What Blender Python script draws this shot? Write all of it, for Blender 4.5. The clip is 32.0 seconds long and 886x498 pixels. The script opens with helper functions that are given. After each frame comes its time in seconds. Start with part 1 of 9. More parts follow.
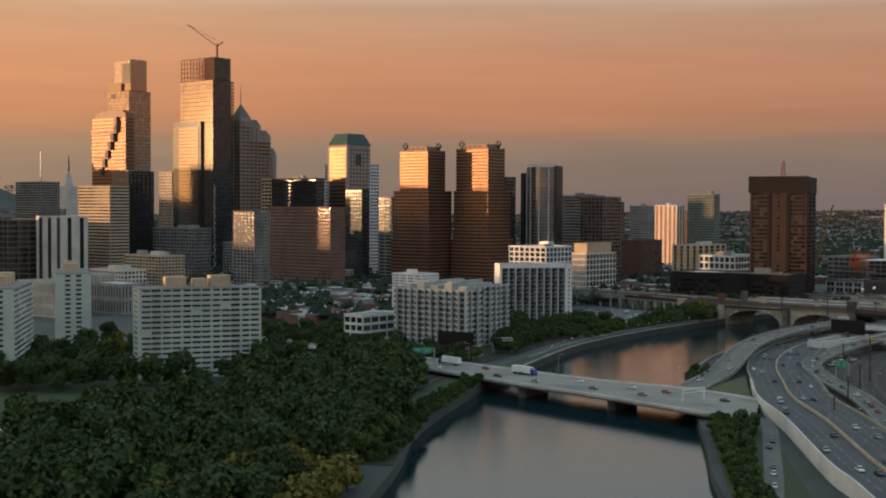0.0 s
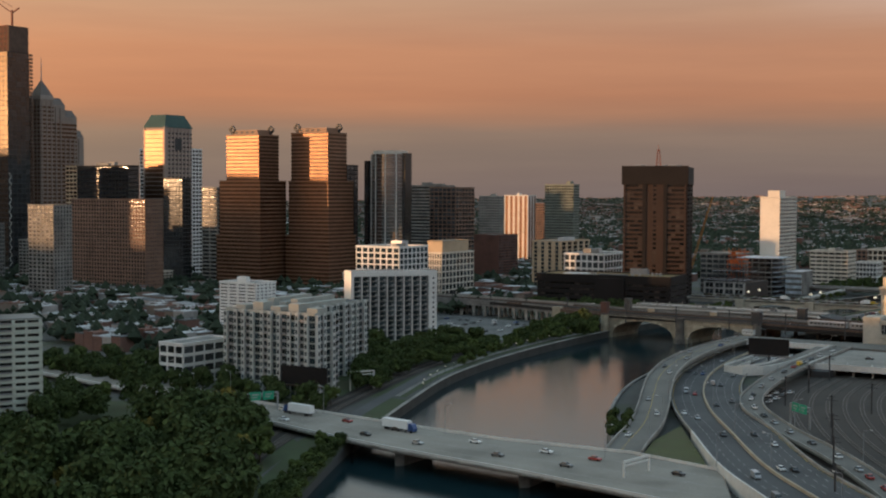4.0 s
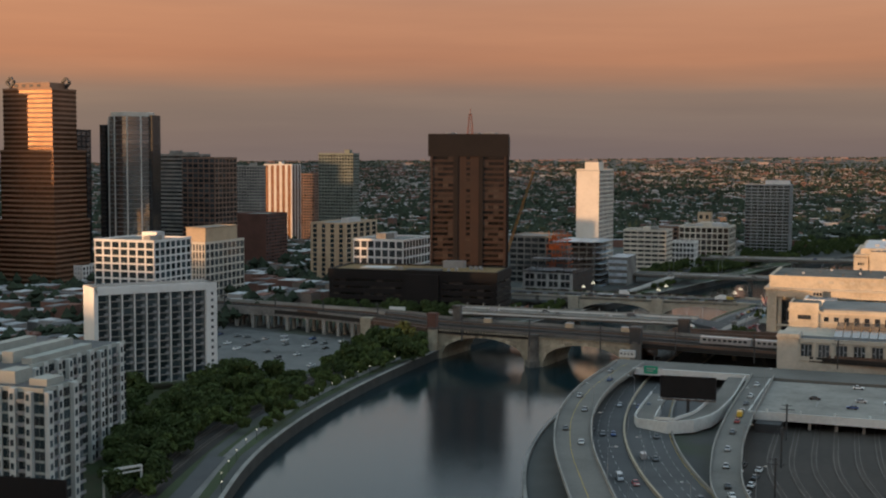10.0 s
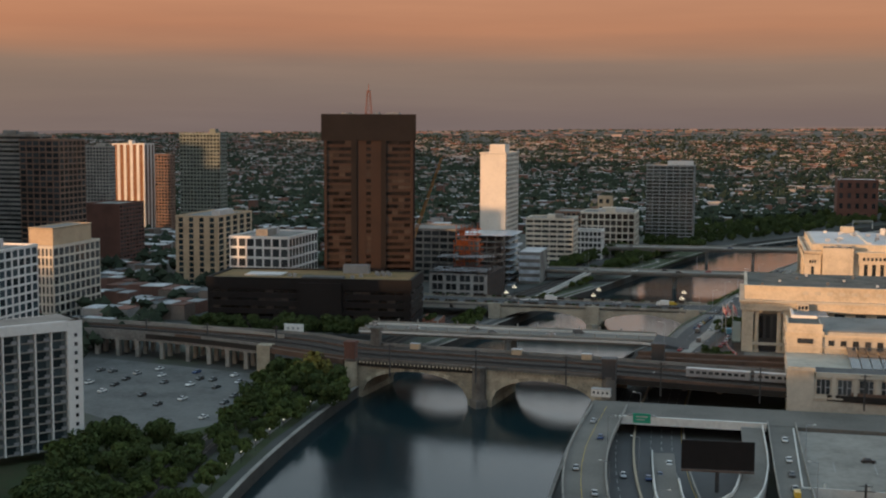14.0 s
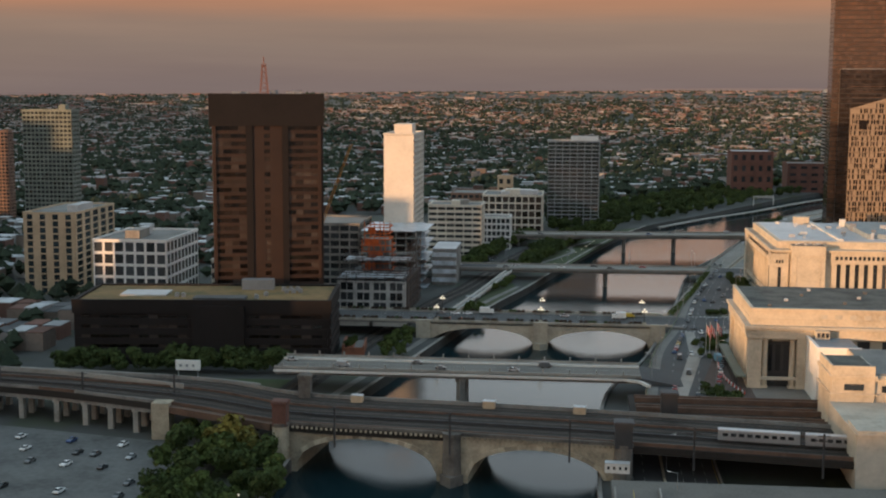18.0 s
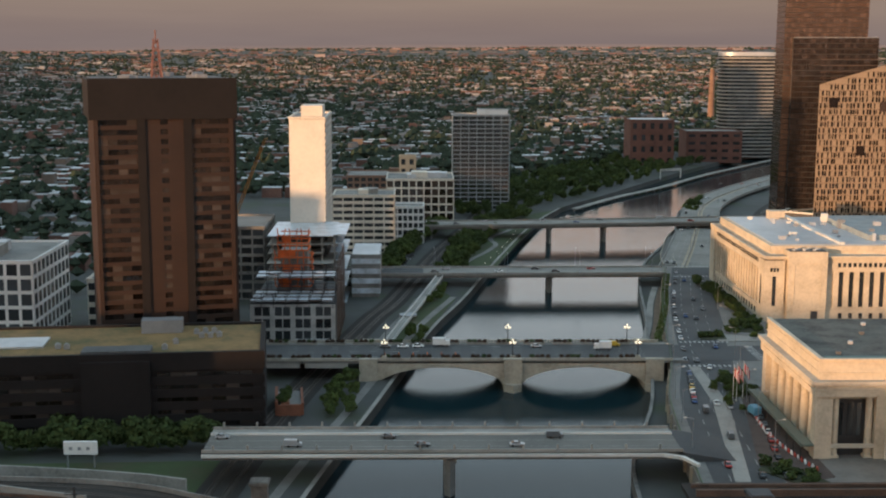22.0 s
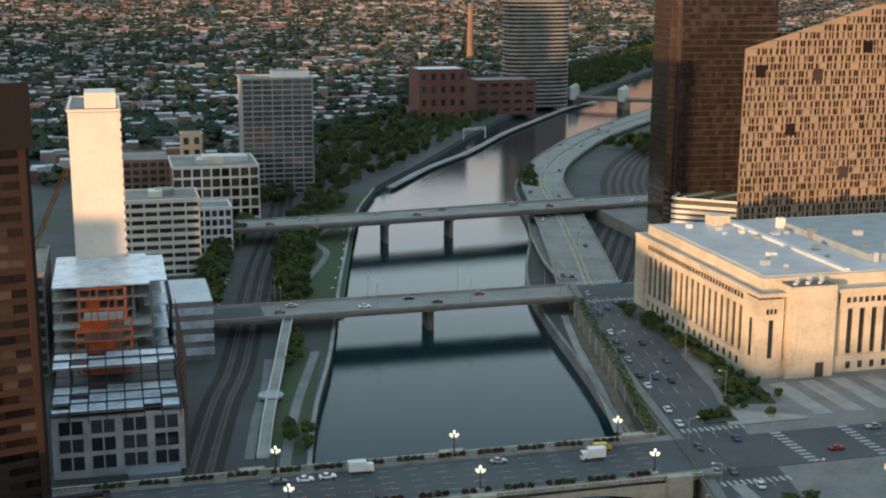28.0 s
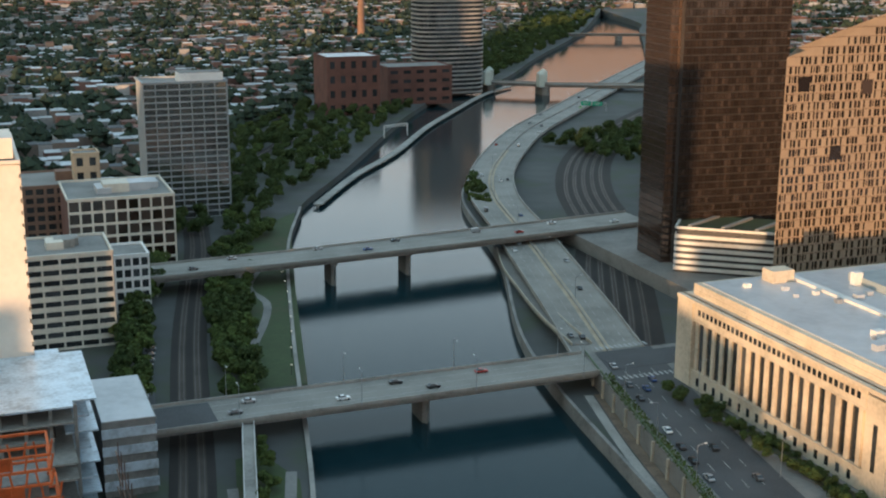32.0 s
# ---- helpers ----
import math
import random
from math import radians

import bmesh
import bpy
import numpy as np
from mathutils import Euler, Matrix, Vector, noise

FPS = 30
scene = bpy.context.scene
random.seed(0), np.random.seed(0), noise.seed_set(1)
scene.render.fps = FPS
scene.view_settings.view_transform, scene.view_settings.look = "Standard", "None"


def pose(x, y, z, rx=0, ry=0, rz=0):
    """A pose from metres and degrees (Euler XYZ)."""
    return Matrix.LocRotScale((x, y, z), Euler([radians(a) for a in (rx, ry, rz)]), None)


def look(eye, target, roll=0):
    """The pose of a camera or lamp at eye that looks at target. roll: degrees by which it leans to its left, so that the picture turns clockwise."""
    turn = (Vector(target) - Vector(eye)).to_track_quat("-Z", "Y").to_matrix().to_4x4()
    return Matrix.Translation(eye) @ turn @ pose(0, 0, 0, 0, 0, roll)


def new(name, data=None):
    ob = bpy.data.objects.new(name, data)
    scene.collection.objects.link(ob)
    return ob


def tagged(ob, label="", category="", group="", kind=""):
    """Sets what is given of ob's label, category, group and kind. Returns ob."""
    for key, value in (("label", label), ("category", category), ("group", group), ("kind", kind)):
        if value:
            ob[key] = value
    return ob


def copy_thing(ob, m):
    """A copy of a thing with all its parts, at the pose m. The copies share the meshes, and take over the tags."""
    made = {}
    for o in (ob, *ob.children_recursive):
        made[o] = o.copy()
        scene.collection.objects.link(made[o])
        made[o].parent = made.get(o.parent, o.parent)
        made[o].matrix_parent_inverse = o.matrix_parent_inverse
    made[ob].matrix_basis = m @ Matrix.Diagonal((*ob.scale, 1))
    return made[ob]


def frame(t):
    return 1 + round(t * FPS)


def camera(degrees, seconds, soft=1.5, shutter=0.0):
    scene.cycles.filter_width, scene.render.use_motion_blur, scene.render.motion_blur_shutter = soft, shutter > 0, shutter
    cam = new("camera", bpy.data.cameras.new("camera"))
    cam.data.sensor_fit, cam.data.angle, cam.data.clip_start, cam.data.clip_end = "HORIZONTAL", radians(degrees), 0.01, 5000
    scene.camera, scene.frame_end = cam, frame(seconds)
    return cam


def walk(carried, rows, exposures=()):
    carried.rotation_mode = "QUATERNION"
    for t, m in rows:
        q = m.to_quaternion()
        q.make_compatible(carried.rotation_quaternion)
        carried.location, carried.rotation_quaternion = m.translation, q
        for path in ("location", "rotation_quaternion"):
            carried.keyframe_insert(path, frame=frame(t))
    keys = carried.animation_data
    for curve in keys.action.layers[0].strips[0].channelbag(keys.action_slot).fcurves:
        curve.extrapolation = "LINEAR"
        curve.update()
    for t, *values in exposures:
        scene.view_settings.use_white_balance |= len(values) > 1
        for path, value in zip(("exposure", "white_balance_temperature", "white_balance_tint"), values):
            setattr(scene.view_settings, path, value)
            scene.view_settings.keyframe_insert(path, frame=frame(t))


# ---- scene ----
cam = camera(38.16, 32.0, 2.1)
# seconds, eye x y z, yaw, pitch, roll
PATH = [
    (0, -22.63, 61.81, 87.16, 40.199, -1.811, 0.22),
    (0.5, -36.29, 75.30, 88.56, 39.437, -1.905, 0.26),
    (1, -49.84, 88.90, 89.84, 38.595, -1.995, 0.30),
    (1.5, -63.23, 102.62, 90.93, 37.669, -2.079, 0.31),
    (2, -76.44, 116.48, 91.85, 36.665, -2.148, 0.29),
    (2.5, -89.48, 130.46, 92.54, 35.620, -2.234, 0.28),
    (3, -102.34, 144.54, 93.10, 34.548, -2.312, 0.26),
    (3.5, -115.03, 158.66, 93.57, 33.463, -2.381, 0.25),
    (4, -127.57, 172.80, 93.99, 32.382, -2.460, 0.25),
    (4.5, -139.99, 186.94, 94.46, 31.306, -2.570, 0.26),
    (6.5, -187.01, 242.96, 97.26, 27.218, -3.096, 0.30),
    (7, -197.97, 256.55, 97.74, 26.227, -3.225, 0.32),
    (7.5, -208.71, 270.06, 98.19, 25.236, -3.360, 0.34),
    (8, -219.17, 283.54, 98.75, 24.237, -3.506, 0.35),
    (8.5, -229.33, 297.09, 99.55, 23.240, -3.654, 0.35),
    (9, -239.29, 310.67, 100.52, 22.268, -3.814, 0.34),
    (9.5, -249.08, 324.26, 101.64, 21.313, -3.983, 0.32),
    (10, -258.80, 337.85, 102.89, 20.384, -4.159, 0.29),
    (10.5, -268.48, 351.44, 104.19, 19.488, -4.353, 0.27),
    (11, -278.05, 365.03, 105.55, 18.610, -4.536, 0.24),
    (11.5, -287.50, 378.55, 106.82, 17.754, -4.718, 0.22),
    (12, -296.81, 392.00, 107.97, 16.889, -4.891, 0.20),
    (12.5, -306.04, 405.38, 108.94, 16.018, -5.055, 0.21),
    (13, -315.24, 418.74, 109.72, 15.117, -5.210, 0.23),
    (13.5, -324.44, 432.18, 110.33, 14.170, -5.343, 0.25),
    (14, -333.55, 445.69, 110.98, 13.221, -5.472, 0.28),
    (14.5, -342.36, 459.32, 111.85, 12.259, -5.639, 0.32),
    (15, -350.88, 473.05, 113.07, 11.311, -5.845, 0.35),
    (15.5, -359.17, 486.84, 114.57, 10.364, -6.095, 0.37),
    (17.5, -389.68, 542.02, 120.33, 6.803, -7.010, 0.29),
    (18, -397.16, 555.91, 121.59, 5.973, -7.247, 0.27),
    (18.5, -404.51, 569.89, 122.87, 5.130, -7.484, 0.25),
    (19, -411.71, 584.01, 124.18, 4.260, -7.736, 0.24),
    (19.5, -418.79, 598.28, 125.51, 3.389, -7.985, 0.23),
    (20, -425.64, 612.73, 126.86, 2.519, -8.243, 0.23),
    (20.5, -432.22, 627.34, 128.19, 1.636, -8.495, 0.24),
    (21, -438.38, 642.14, 129.43, 0.679, -8.744, 0.24),
    (21.5, -444.32, 657.14, 130.64, -0.264, -8.998, 0.23),
    (22, -450.00, 672.29, 131.83, -1.236, -9.252, 0.21),
    (22.5, -455.39, 687.54, 132.98, -2.238, -9.498, 0.21),
    (23, -460.57, 702.79, 134.06, -3.241, -9.735, 0.21),
    (23.5, -465.46, 718.03, 135.10, -4.284, -9.990, 0.21),
    (24, -470.20, 733.13, 136.02, -5.314, -10.234, 0.21),
    (24.5, -474.74, 748.14, 136.78, -6.367, -10.458, 0.21),
    (25, -479.15, 763.17, 137.48, -7.410, -10.684, 0.21),
    (25.5, -483.20, 778.20, 138.35, -8.557, -10.976, 0.21),
    (27.5, -496.64, 838.41, 142.79, -13.357, -12.180, 0.21),
    (28, -499.11, 853.53, 143.70, -14.481, -12.454, 0.20),
    (28.5, -501.30, 868.65, 144.64, -15.604, -12.720, 0.18),
    (29, -503.21, 883.85, 145.63, -16.632, -12.987, 0.16),
    (29.5, -504.97, 899.27, 146.80, -17.442, -13.210, 0.16),
    (30, -506.57, 914.83, 148.08, -18.079, -13.385, 0.16),
    (30.5, -507.92, 930.32, 149.33, -18.649, -13.551, 0.17),
    (31, -508.79, 945.66, 150.53, -19.303, -13.707, 0.18),
    (31.5, -509.42, 961.01, 151.73, -20.008, -13.850, 0.20),
    (32, -510.01, 976.43, 152.93, -20.711, -13.992, 0.23),
]


def eye_pose(x, y, z, yaw, pitch, roll):
    ahead = Vector((-math.sin(radians(yaw)) * math.cos(radians(pitch)), math.cos(radians(yaw)) * math.cos(radians(pitch)), math.sin(radians(pitch))))
    return look((x, y, z), Vector((x, y, z)) + 100 * ahead, roll)


walk(cam, [(t, eye_pose(*row)) for t, *row in PATH], [(0.0, -0.03, 6500, 9), (14.0, -0.05, 6550, 10), (19.0, 0.15, 6580, 10), (25.0, 0.37, 6150, 6), (32.0, 0.48, 6020, 3)])

# ---- light ----
SUN_EL, SUN_AZ = radians(2.8), math.atan2(-0.72, -0.69)
SUN_DIR = Vector((-0.72, -0.69, 0)).normalized() * math.cos(SUN_EL) + Vector((0, 0, math.sin(SUN_EL)))
sun = new("sun", bpy.data.lights.new("sun", "SUN"))
sun.data.energy, sun.data.angle, sun.data.color = 5.0, radians(0.6), (1.0, 0.56, 0.28)
sun.matrix_world = look((0, 0, 900), Vector((0, 0, 900)) - SUN_DIR)


def ramp(nt, stops, fac=None, mode="LINEAR"):
    n = nt.nodes.new("ShaderNodeValToRGB")
    n.color_ramp.interpolation = mode
    while len(n.color_ramp.elements) < len(stops):
        n.color_ramp.elements.new(0.5)
    for e, (p, c) in zip(n.color_ramp.elements, stops):
        e.position, e.color = p, (*c, 1)
    if fac is not None:
        nt.links.new(fac, n.inputs[0])
    return n.outputs[0]


def mathn(nt, op, a, b=None, clamp=False):
    n = nt.nodes.new("ShaderNodeMath")
    n.operation, n.use_clamp = op, clamp
    for i, v in enumerate((a, b)):
        if v is None:
            continue
        if isinstance(v, (int, float)):
            n.inputs[i].default_value = v
        else:
            nt.links.new(v, n.inputs[i])
    return n.outputs[0]


def mixn(nt, fac, a, b, blend="MIX"):
    n = nt.nodes.new("ShaderNodeMix")
    n.data_type, n.blend_type = "RGBA", blend
    for i, v in ((0, fac), (6, a), (7, b)):
        if isinstance(v, (int, float)):
            n.inputs[i].default_value = v
        elif isinstance(v, tuple):
            n.inputs[i].default_value = (*v, 1)
        else:
            nt.links.new(v, n.inputs[i])
    return n.outputs[2]


world = bpy.data.worlds.new("dawn")
scene.world = world
world.use_nodes = True
wt = world.node_tree
wt.nodes.clear()
tc = wt.nodes.new("ShaderNodeTexCoord").outputs["Generated"]
sep = wt.nodes.new("ShaderNodeSeparateXYZ")
wt.links.new(tc, sep.inputs[0])
stretch = wt.nodes.new("ShaderNodeMapping")
stretch.inputs["Scale"].default_value = (2.6, 2.6, 34.0)
wt.links.new(tc, stretch.inputs[0])
cloud = wt.nodes.new("ShaderNodeTexNoise")
cloud.inputs["Scale"].default_value, cloud.inputs["Detail"].default_value, cloud.inputs["Roughness"].default_value = 1.5, 6, 0.55
wt.links.new(stretch.outputs[0], cloud.inputs["Vector"])
wob = mathn(wt, "MULTIPLY", mathn(wt, "SUBTRACT", cloud.outputs[0], 0.5), 0.009)
height = mathn(wt, "ADD", sep.outputs[2], wob)
# z of the way: 0 horizon, 0.17 = ten degrees
sky_col = ramp(wt, [(0.0, (0.175, 0.137, 0.135)), (0.03, (0.2, 0.152, 0.14)), (0.048, (0.235, 0.16, 0.137)), (0.06, (0.35, 0.172, 0.118)), (0.075, (0.44, 0.187, 0.112)), (0.11, (0.49, 0.22, 0.13)), (0.15, (0.46, 0.27, 0.185)),
                    (0.19, (0.56, 0.56, 0.56)), (0.24, (0.6, 0.7, 0.77)), (0.45, (0.44, 0.575, 0.67)), (1.0, (0.35, 0.5, 0.63))], height)
streak = ramp(wt, [(0.3, (0.94, 0.94, 0.96)), (0.5, (1.0, 1.0, 1.0)), (0.72, (1.08, 1.08, 1.06))], cloud.outputs[0])
sky_col = mixn(wt, 1.0, sky_col, streak, "MULTIPLY")
# the east side of the sky is the brighter one
side = ramp(wt, [(0.0, (1.36, 1.24, 0.98)), (0.12, (1.25, 1.18, 1.02)), (0.32, (1.0, 1.0, 1.0)), (1.0, (1.0, 1.0, 1.0))], mathn(wt, "MULTIPLY", mathn(wt, "ADD", sep.outputs[0], 1.0), 0.5))
sky_col = mixn(wt, 1.0, sky_col, side, "MULTIPLY")
# added pale band above the orange, in unseen south-west sky, to brighten the water
bank = mixn(wt, 1.0, ramp(wt, [(0.12, (0, 0, 0)), (0.17, (1, 1, 1)), (0.26, (0.7, 0.7, 0.7)), (0.38, (0, 0, 0))], height), ramp(wt, [(0.34, (0, 0, 0)), (0.5, (0.52, 0.56, 0.58)), (0.85, (0.52, 0.56, 0.58)), (1.0, (0, 0, 0))], mathn(wt, "MULTIPLY", mathn(wt, "ADD", sep.outputs[0], 1.0), 0.5)), "MULTIPLY")
bank = mixn(wt, 1.0, bank, ramp(wt, [(0.0, (0, 0, 0)), (0.5, (0, 0, 0)), (0.7, (1, 1, 1)), (1.0, (1, 1, 1))], mathn(wt, "MULTIPLY", mathn(wt, "ADD", sep.outputs[1], 1.0), 0.5)), "MULTIPLY")
sky_col = mixn(wt, 1.0, sky_col, bank, "ADD")
dotn = wt.nodes.new("ShaderNodeVectorMath")
dotn.operation = "DOT_PRODUCT"
wt.links.new(tc, dotn.inputs[0])
dotn.inputs[1].default_value = SUN_DIR
glow = ramp(wt, [(0.0, (0, 0, 0)), (0.5, (0.0, 0.0, 0.0)), (0.64, (0.06, 0.03, 0.01)), (0.82, (0.12, 0.06, 0.025)), (0.93, (0.34, 0.19, 0.09)), (1.0, (1.3, 0.68, 0.28))], mathn(wt, "MULTIPLY_ADD" if False else "MULTIPLY", mathn(wt, "ADD", dotn.outputs["Value"], 1.0), 0.5))
low = ramp(wt, [(0.0, (1, 1, 1)), (0.2, (0.8, 0.8, 0.8)), (0.5, (0.05, 0.05, 0.05)), (1.0, (0, 0, 0))], sep.outputs[2])
glow = mixn(wt, 1.0, glow, low, "MULTIPLY")
nish = wt.nodes.new("ShaderNodeTexSky")
nish.sky_type, nish.sun_disc = "NISHITA", False
nish.sun_elevation, nish.sun_rotation = SUN_EL, math.atan2(SUN_DIR.x, SUN_DIR.y)
nish_w = mixn(wt, 1.0, nish.outputs[0], (0.02, 0.02, 0.02), "MULTIPLY")
total = mixn(wt, 1.0, mixn(wt, 1.0, sky_col, glow, "ADD"), nish_w, "ADD")
bg = wt.nodes.new("ShaderNodeBackground")
wt.links.new(total, bg.inputs[0])
bg.inputs[1].default_value = 1.0
out = wt.nodes.new("ShaderNodeOutputWorld")
wt.links.new(bg.outputs[0], out.inputs[0])

# ---- materials ----
MATS = {}


def mat(name, base, rough=0.8, metal=0.0, var=0.25, scale=0.15, fine=3.0, bump=0.0, rand=0.0, island=0.0, spec=0.5, tint=None):
    """A weathered surface: broad stains at `scale`, grain at `fine` (per metre), and a shift from piece to piece."""
    if name in MATS:
        return MATS[name]
    m = bpy.data.materials.new(name)
    m.use_nodes = True
    nt = m.node_tree
    bsdf = nt.nodes["Principled BSDF"]
    pos = nt.nodes.new("ShaderNodeNewGeometry")
    col = None
    big = nt.nodes.new("ShaderNodeTexNoise")
    big.inputs["Scale"].default_value, big.inputs["Detail"].default_value = scale, 4
    nt.links.new(pos.outputs["Position"], big.inputs["Vector"])
    small = nt.nodes.new("ShaderNodeTexNoise")
    small.inputs["Scale"].default_value, small.inputs["Detail"].default_value = fine, 3
    nt.links.new(pos.outputs["Position"], small.inputs["Vector"])
    both = mathn(nt, "ADD", mathn(nt, "MULTIPLY", big.outputs[0], 0.65), mathn(nt, "MULTIPLY", small.outputs[0], 0.35))
    other = tint or tuple(c * (1 - var) for c in base)
    up = tuple(min(1, c * (1 + var * 0.7)) for c in base)
    col = ramp(nt, [(0.34, other), (0.5, base), (0.66, up)], both)
    if rand or island:
        src = nt.nodes.new("ShaderNodeObjectInfo").outputs["Random"] if rand else pos.outputs["Random Per Island"]
        k = rand or island
        shade = ramp(nt, [(0.0, (1 - k,) * 3), (1.0, (1 + k,) * 3)], src)
        col = mixn(nt, 1.0, col, shade, "MULTIPLY")
    nt.links.new(col, bsdf.inputs["Base Color"])
    bsdf.inputs["Roughness"].default_value, bsdf.inputs["Metallic"].default_value = rough, metal
    bsdf.inputs["Specular IOR Level"].default_value = spec
    if bump:
        b = nt.nodes.new("ShaderNodeBump")
        b.inputs["Strength"].default_value, b.inputs["Distance"].default_value = bump, 0.1
        nt.links.new(small.outputs[0], b.inputs["Height"])
        nt.links.new(b.outputs[0], bsdf.inputs["Normal"])
    MATS[name] = m
    return m


def glass(name, base, rough=0.08, metal=0.0, rand=0.5, wave=0.02, spec=0.8):
    """Dark window glass seen from outside, each pane a little out of plane."""
    if name in MATS:
        return MATS[name]
    m = bpy.data.materials.new(name)
    m.use_nodes = True
    nt = m.node_tree
    bsdf = nt.nodes["Principled BSDF"]
    pos = nt.nodes.new("ShaderNodeNewGeometry")
    n = nt.nodes.new("ShaderNodeTexNoise")
    n.inputs["Scale"].default_value, n.inputs["Detail"].default_value = 0.3, 2
    nt.links.new(pos.outputs["Position"], n.inputs["Vector"])
    info = nt.nodes.new("ShaderNodeObjectInfo").outputs["Random"]
    mix = mathn(nt, "ADD", mathn(nt, "MULTIPLY", pos.outputs["Random Per Island"], 0.5), mathn(nt, "MULTIPLY", info, 0.5))
    shade = ramp(nt, [(0.2, tuple(c * (1 - rand) for c in base)), (0.62, base), (0.8, tuple(min(1, c * (1 + 1.6 * rand) + 0.02 * rand) for c in base))], mix)
    nt.links.new(shade, bsdf.inputs["Base Color"])
    bsdf.inputs["Roughness"].default_value, bsdf.inputs["Metallic"].default_value = rough, metal
    bsdf.inputs["Specular IOR Level"].default_value = spec
    b = nt.nodes.new("ShaderNodeBump")
    b.inputs["Strength"].default_value, b.inputs["Distance"].default_value = wave * 10, 0.4
    nt.links.new(n.outputs[0], b.inputs["Height"])
    nt.links.new(b.outputs[0], bsdf.inputs["Normal"])
    MATS[name] = m
    return m


ASPHALT = mat("asphalt", (0.068, 0.068, 0.069), 0.85, var=0.3, scale=0.05, fine=1.5)
ASPHALT_OLD = mat("worn_asphalt", (0.15, 0.139, 0.122), 0.85, var=0.3, scale=0.05, fine=1.2)
CONCRETE = mat("concrete", (0.28, 0.262, 0.235), 0.85, var=0.35, scale=0.08, fine=1.0)
CONCRETE_DARK = mat("stained_concrete", (0.2, 0.19, 0.175), 0.85, var=0.45, scale=0.09, fine=0.9)
CONCRETE_WHITE = mat("pale_concrete", (0.62, 0.6, 0.56), 0.8, var=0.2, scale=0.06, fine=0.8)
PAVING = mat("paving", (0.18, 0.17, 0.155), 0.85, var=0.25, scale=0.1, fine=0.8)
PAINT_WHITE = mat("road_paint", (0.36, 0.355, 0.34), 0.8, var=0.3, scale=0.3, fine=2)
PAINT_YELLOW = mat("yellow_road_paint", (0.5, 0.34, 0.07), 0.8, var=0.3, scale=0.3, fine=2)
GRASS = mat("grass", (0.04, 0.058, 0.02), 0.95, var=0.4, scale=0.05, fine=0.6, tint=(0.06, 0.055, 0.026))
mat("park_green", (0.06, 0.088, 0.026), 0.95, var=0.35, scale=0.06, fine=0.6, tint=(0.085, 0.085, 0.035))
GREEN_ROOF = mat("sedum_roof", (0.2, 0.125, 0.05), 0.95, var=0.5, scale=0.09, fine=0.6, tint=(0.085, 0.085, 0.034))
BALLAST = mat("ballast", (0.022, 0.018, 0.015), 0.95, var=0.35, scale=0.04, fine=0.8)
RAIL = mat("rail_steel", (0.1, 0.082, 0.07), 0.45, 0.7, var=0.3)
SOIL = mat("city_ground", (0.06, 0.061, 0.057), 0.95, var=0.5, scale=0.02, fine=0.06, tint=(0.05, 0.062, 0.032))
STONE = mat("rubble_stone", (0.36, 0.31, 0.23), 0.9, var=0.4, scale=0.2, fine=1.2, rand=0.35, bump=0.4)
STONE_DARK = mat("sooty_stone", (0.13, 0.115, 0.1), 0.9, var=0.45, scale=0.15, fine=0.9, bump=0.4)
GRANITE = mat("granite", (0.38, 0.34, 0.27), 0.85, var=0.3, scale=0.15, fine=0.9)
LIMESTONE = mat("limestone", (0.52, 0.445, 0.34), 0.8, var=0.26, scale=0.12, fine=0.9, bump=0.15)
LIMESTONE_DIM = mat("weathered_limestone", (0.45, 0.41, 0.34), 0.82, var=0.25, scale=0.07, fine=0.6)
BRICK = mat("red_brick", (0.13, 0.06, 0.045), 0.9, var=0.3, scale=0.1, fine=1.5)
BRICK_BROWN = mat("brown_brick", (0.2, 0.12, 0.085), 0.9, var=0.3, scale=0.1, fine=1.5)
TAN = mat("tan_brick", (0.48, 0.36, 0.24), 0.85, var=0.2, scale=0.08, fine=0.8)
CREAM = mat("cream_stucco", (0.62, 0.56, 0.47), 0.85, var=0.18, scale=0.08, fine=0.8)
WHITE = mat("white_render", (0.74, 0.72, 0.69), 0.8, var=0.12, scale=0.08, fine=0.8)
PALE_GREEN = mat("pale_glazed_brick", (0.46, 0.5, 0.44), 0.7, var=0.14, scale=0.07, fine=0.6)
STEEL_RUST = mat("rusted_steel", (0.11, 0.065, 0.045), 0.85, var=0.4, scale=0.2, fine=1.5)
STEEL_DARK = mat("dark_steel", (0.05, 0.05, 0.052), 0.6, 0.3, var=0.3)
STEEL_GREY = mat("grey_steel", (0.3, 0.31, 0.32), 0.5, 0.5, var=0.2)
METAL_ROOF = mat("metal_roof", (0.5, 0.51, 0.52), 0.45, 0.3, var=0.16, scale=0.05, fine=0.4)
GRAVEL_ROOF = mat("gravel_roof", (0.22, 0.21, 0.195), 0.95, var=0.3, scale=0.08, fine=0.8)
DARK_ROOF = mat("tar_roof", (0.1, 0.1, 0.1), 0.95, var=0.35, scale=0.08, fine=0.8)
BROWN_METAL = mat("bronze_cladding", (0.034, 0.017, 0.0105), 0.6, 0.2, var=0.2, scale=0.1, fine=0.7)
BLACK_METAL = mat("black_cladding", (0.014, 0.011, 0.0105), 0.75, 0.0, var=0.25, scale=0.06, fine=0.5, spec=0.25)
ORANGE = mat("safety_netting", (0.6, 0.12, 0.025), 0.8, var=0.3, scale=0.4, fine=2)
TRUNK = mat("bark", (0.09, 0.065, 0.045), 0.95, var=0.3, scale=1.0, fine=4)
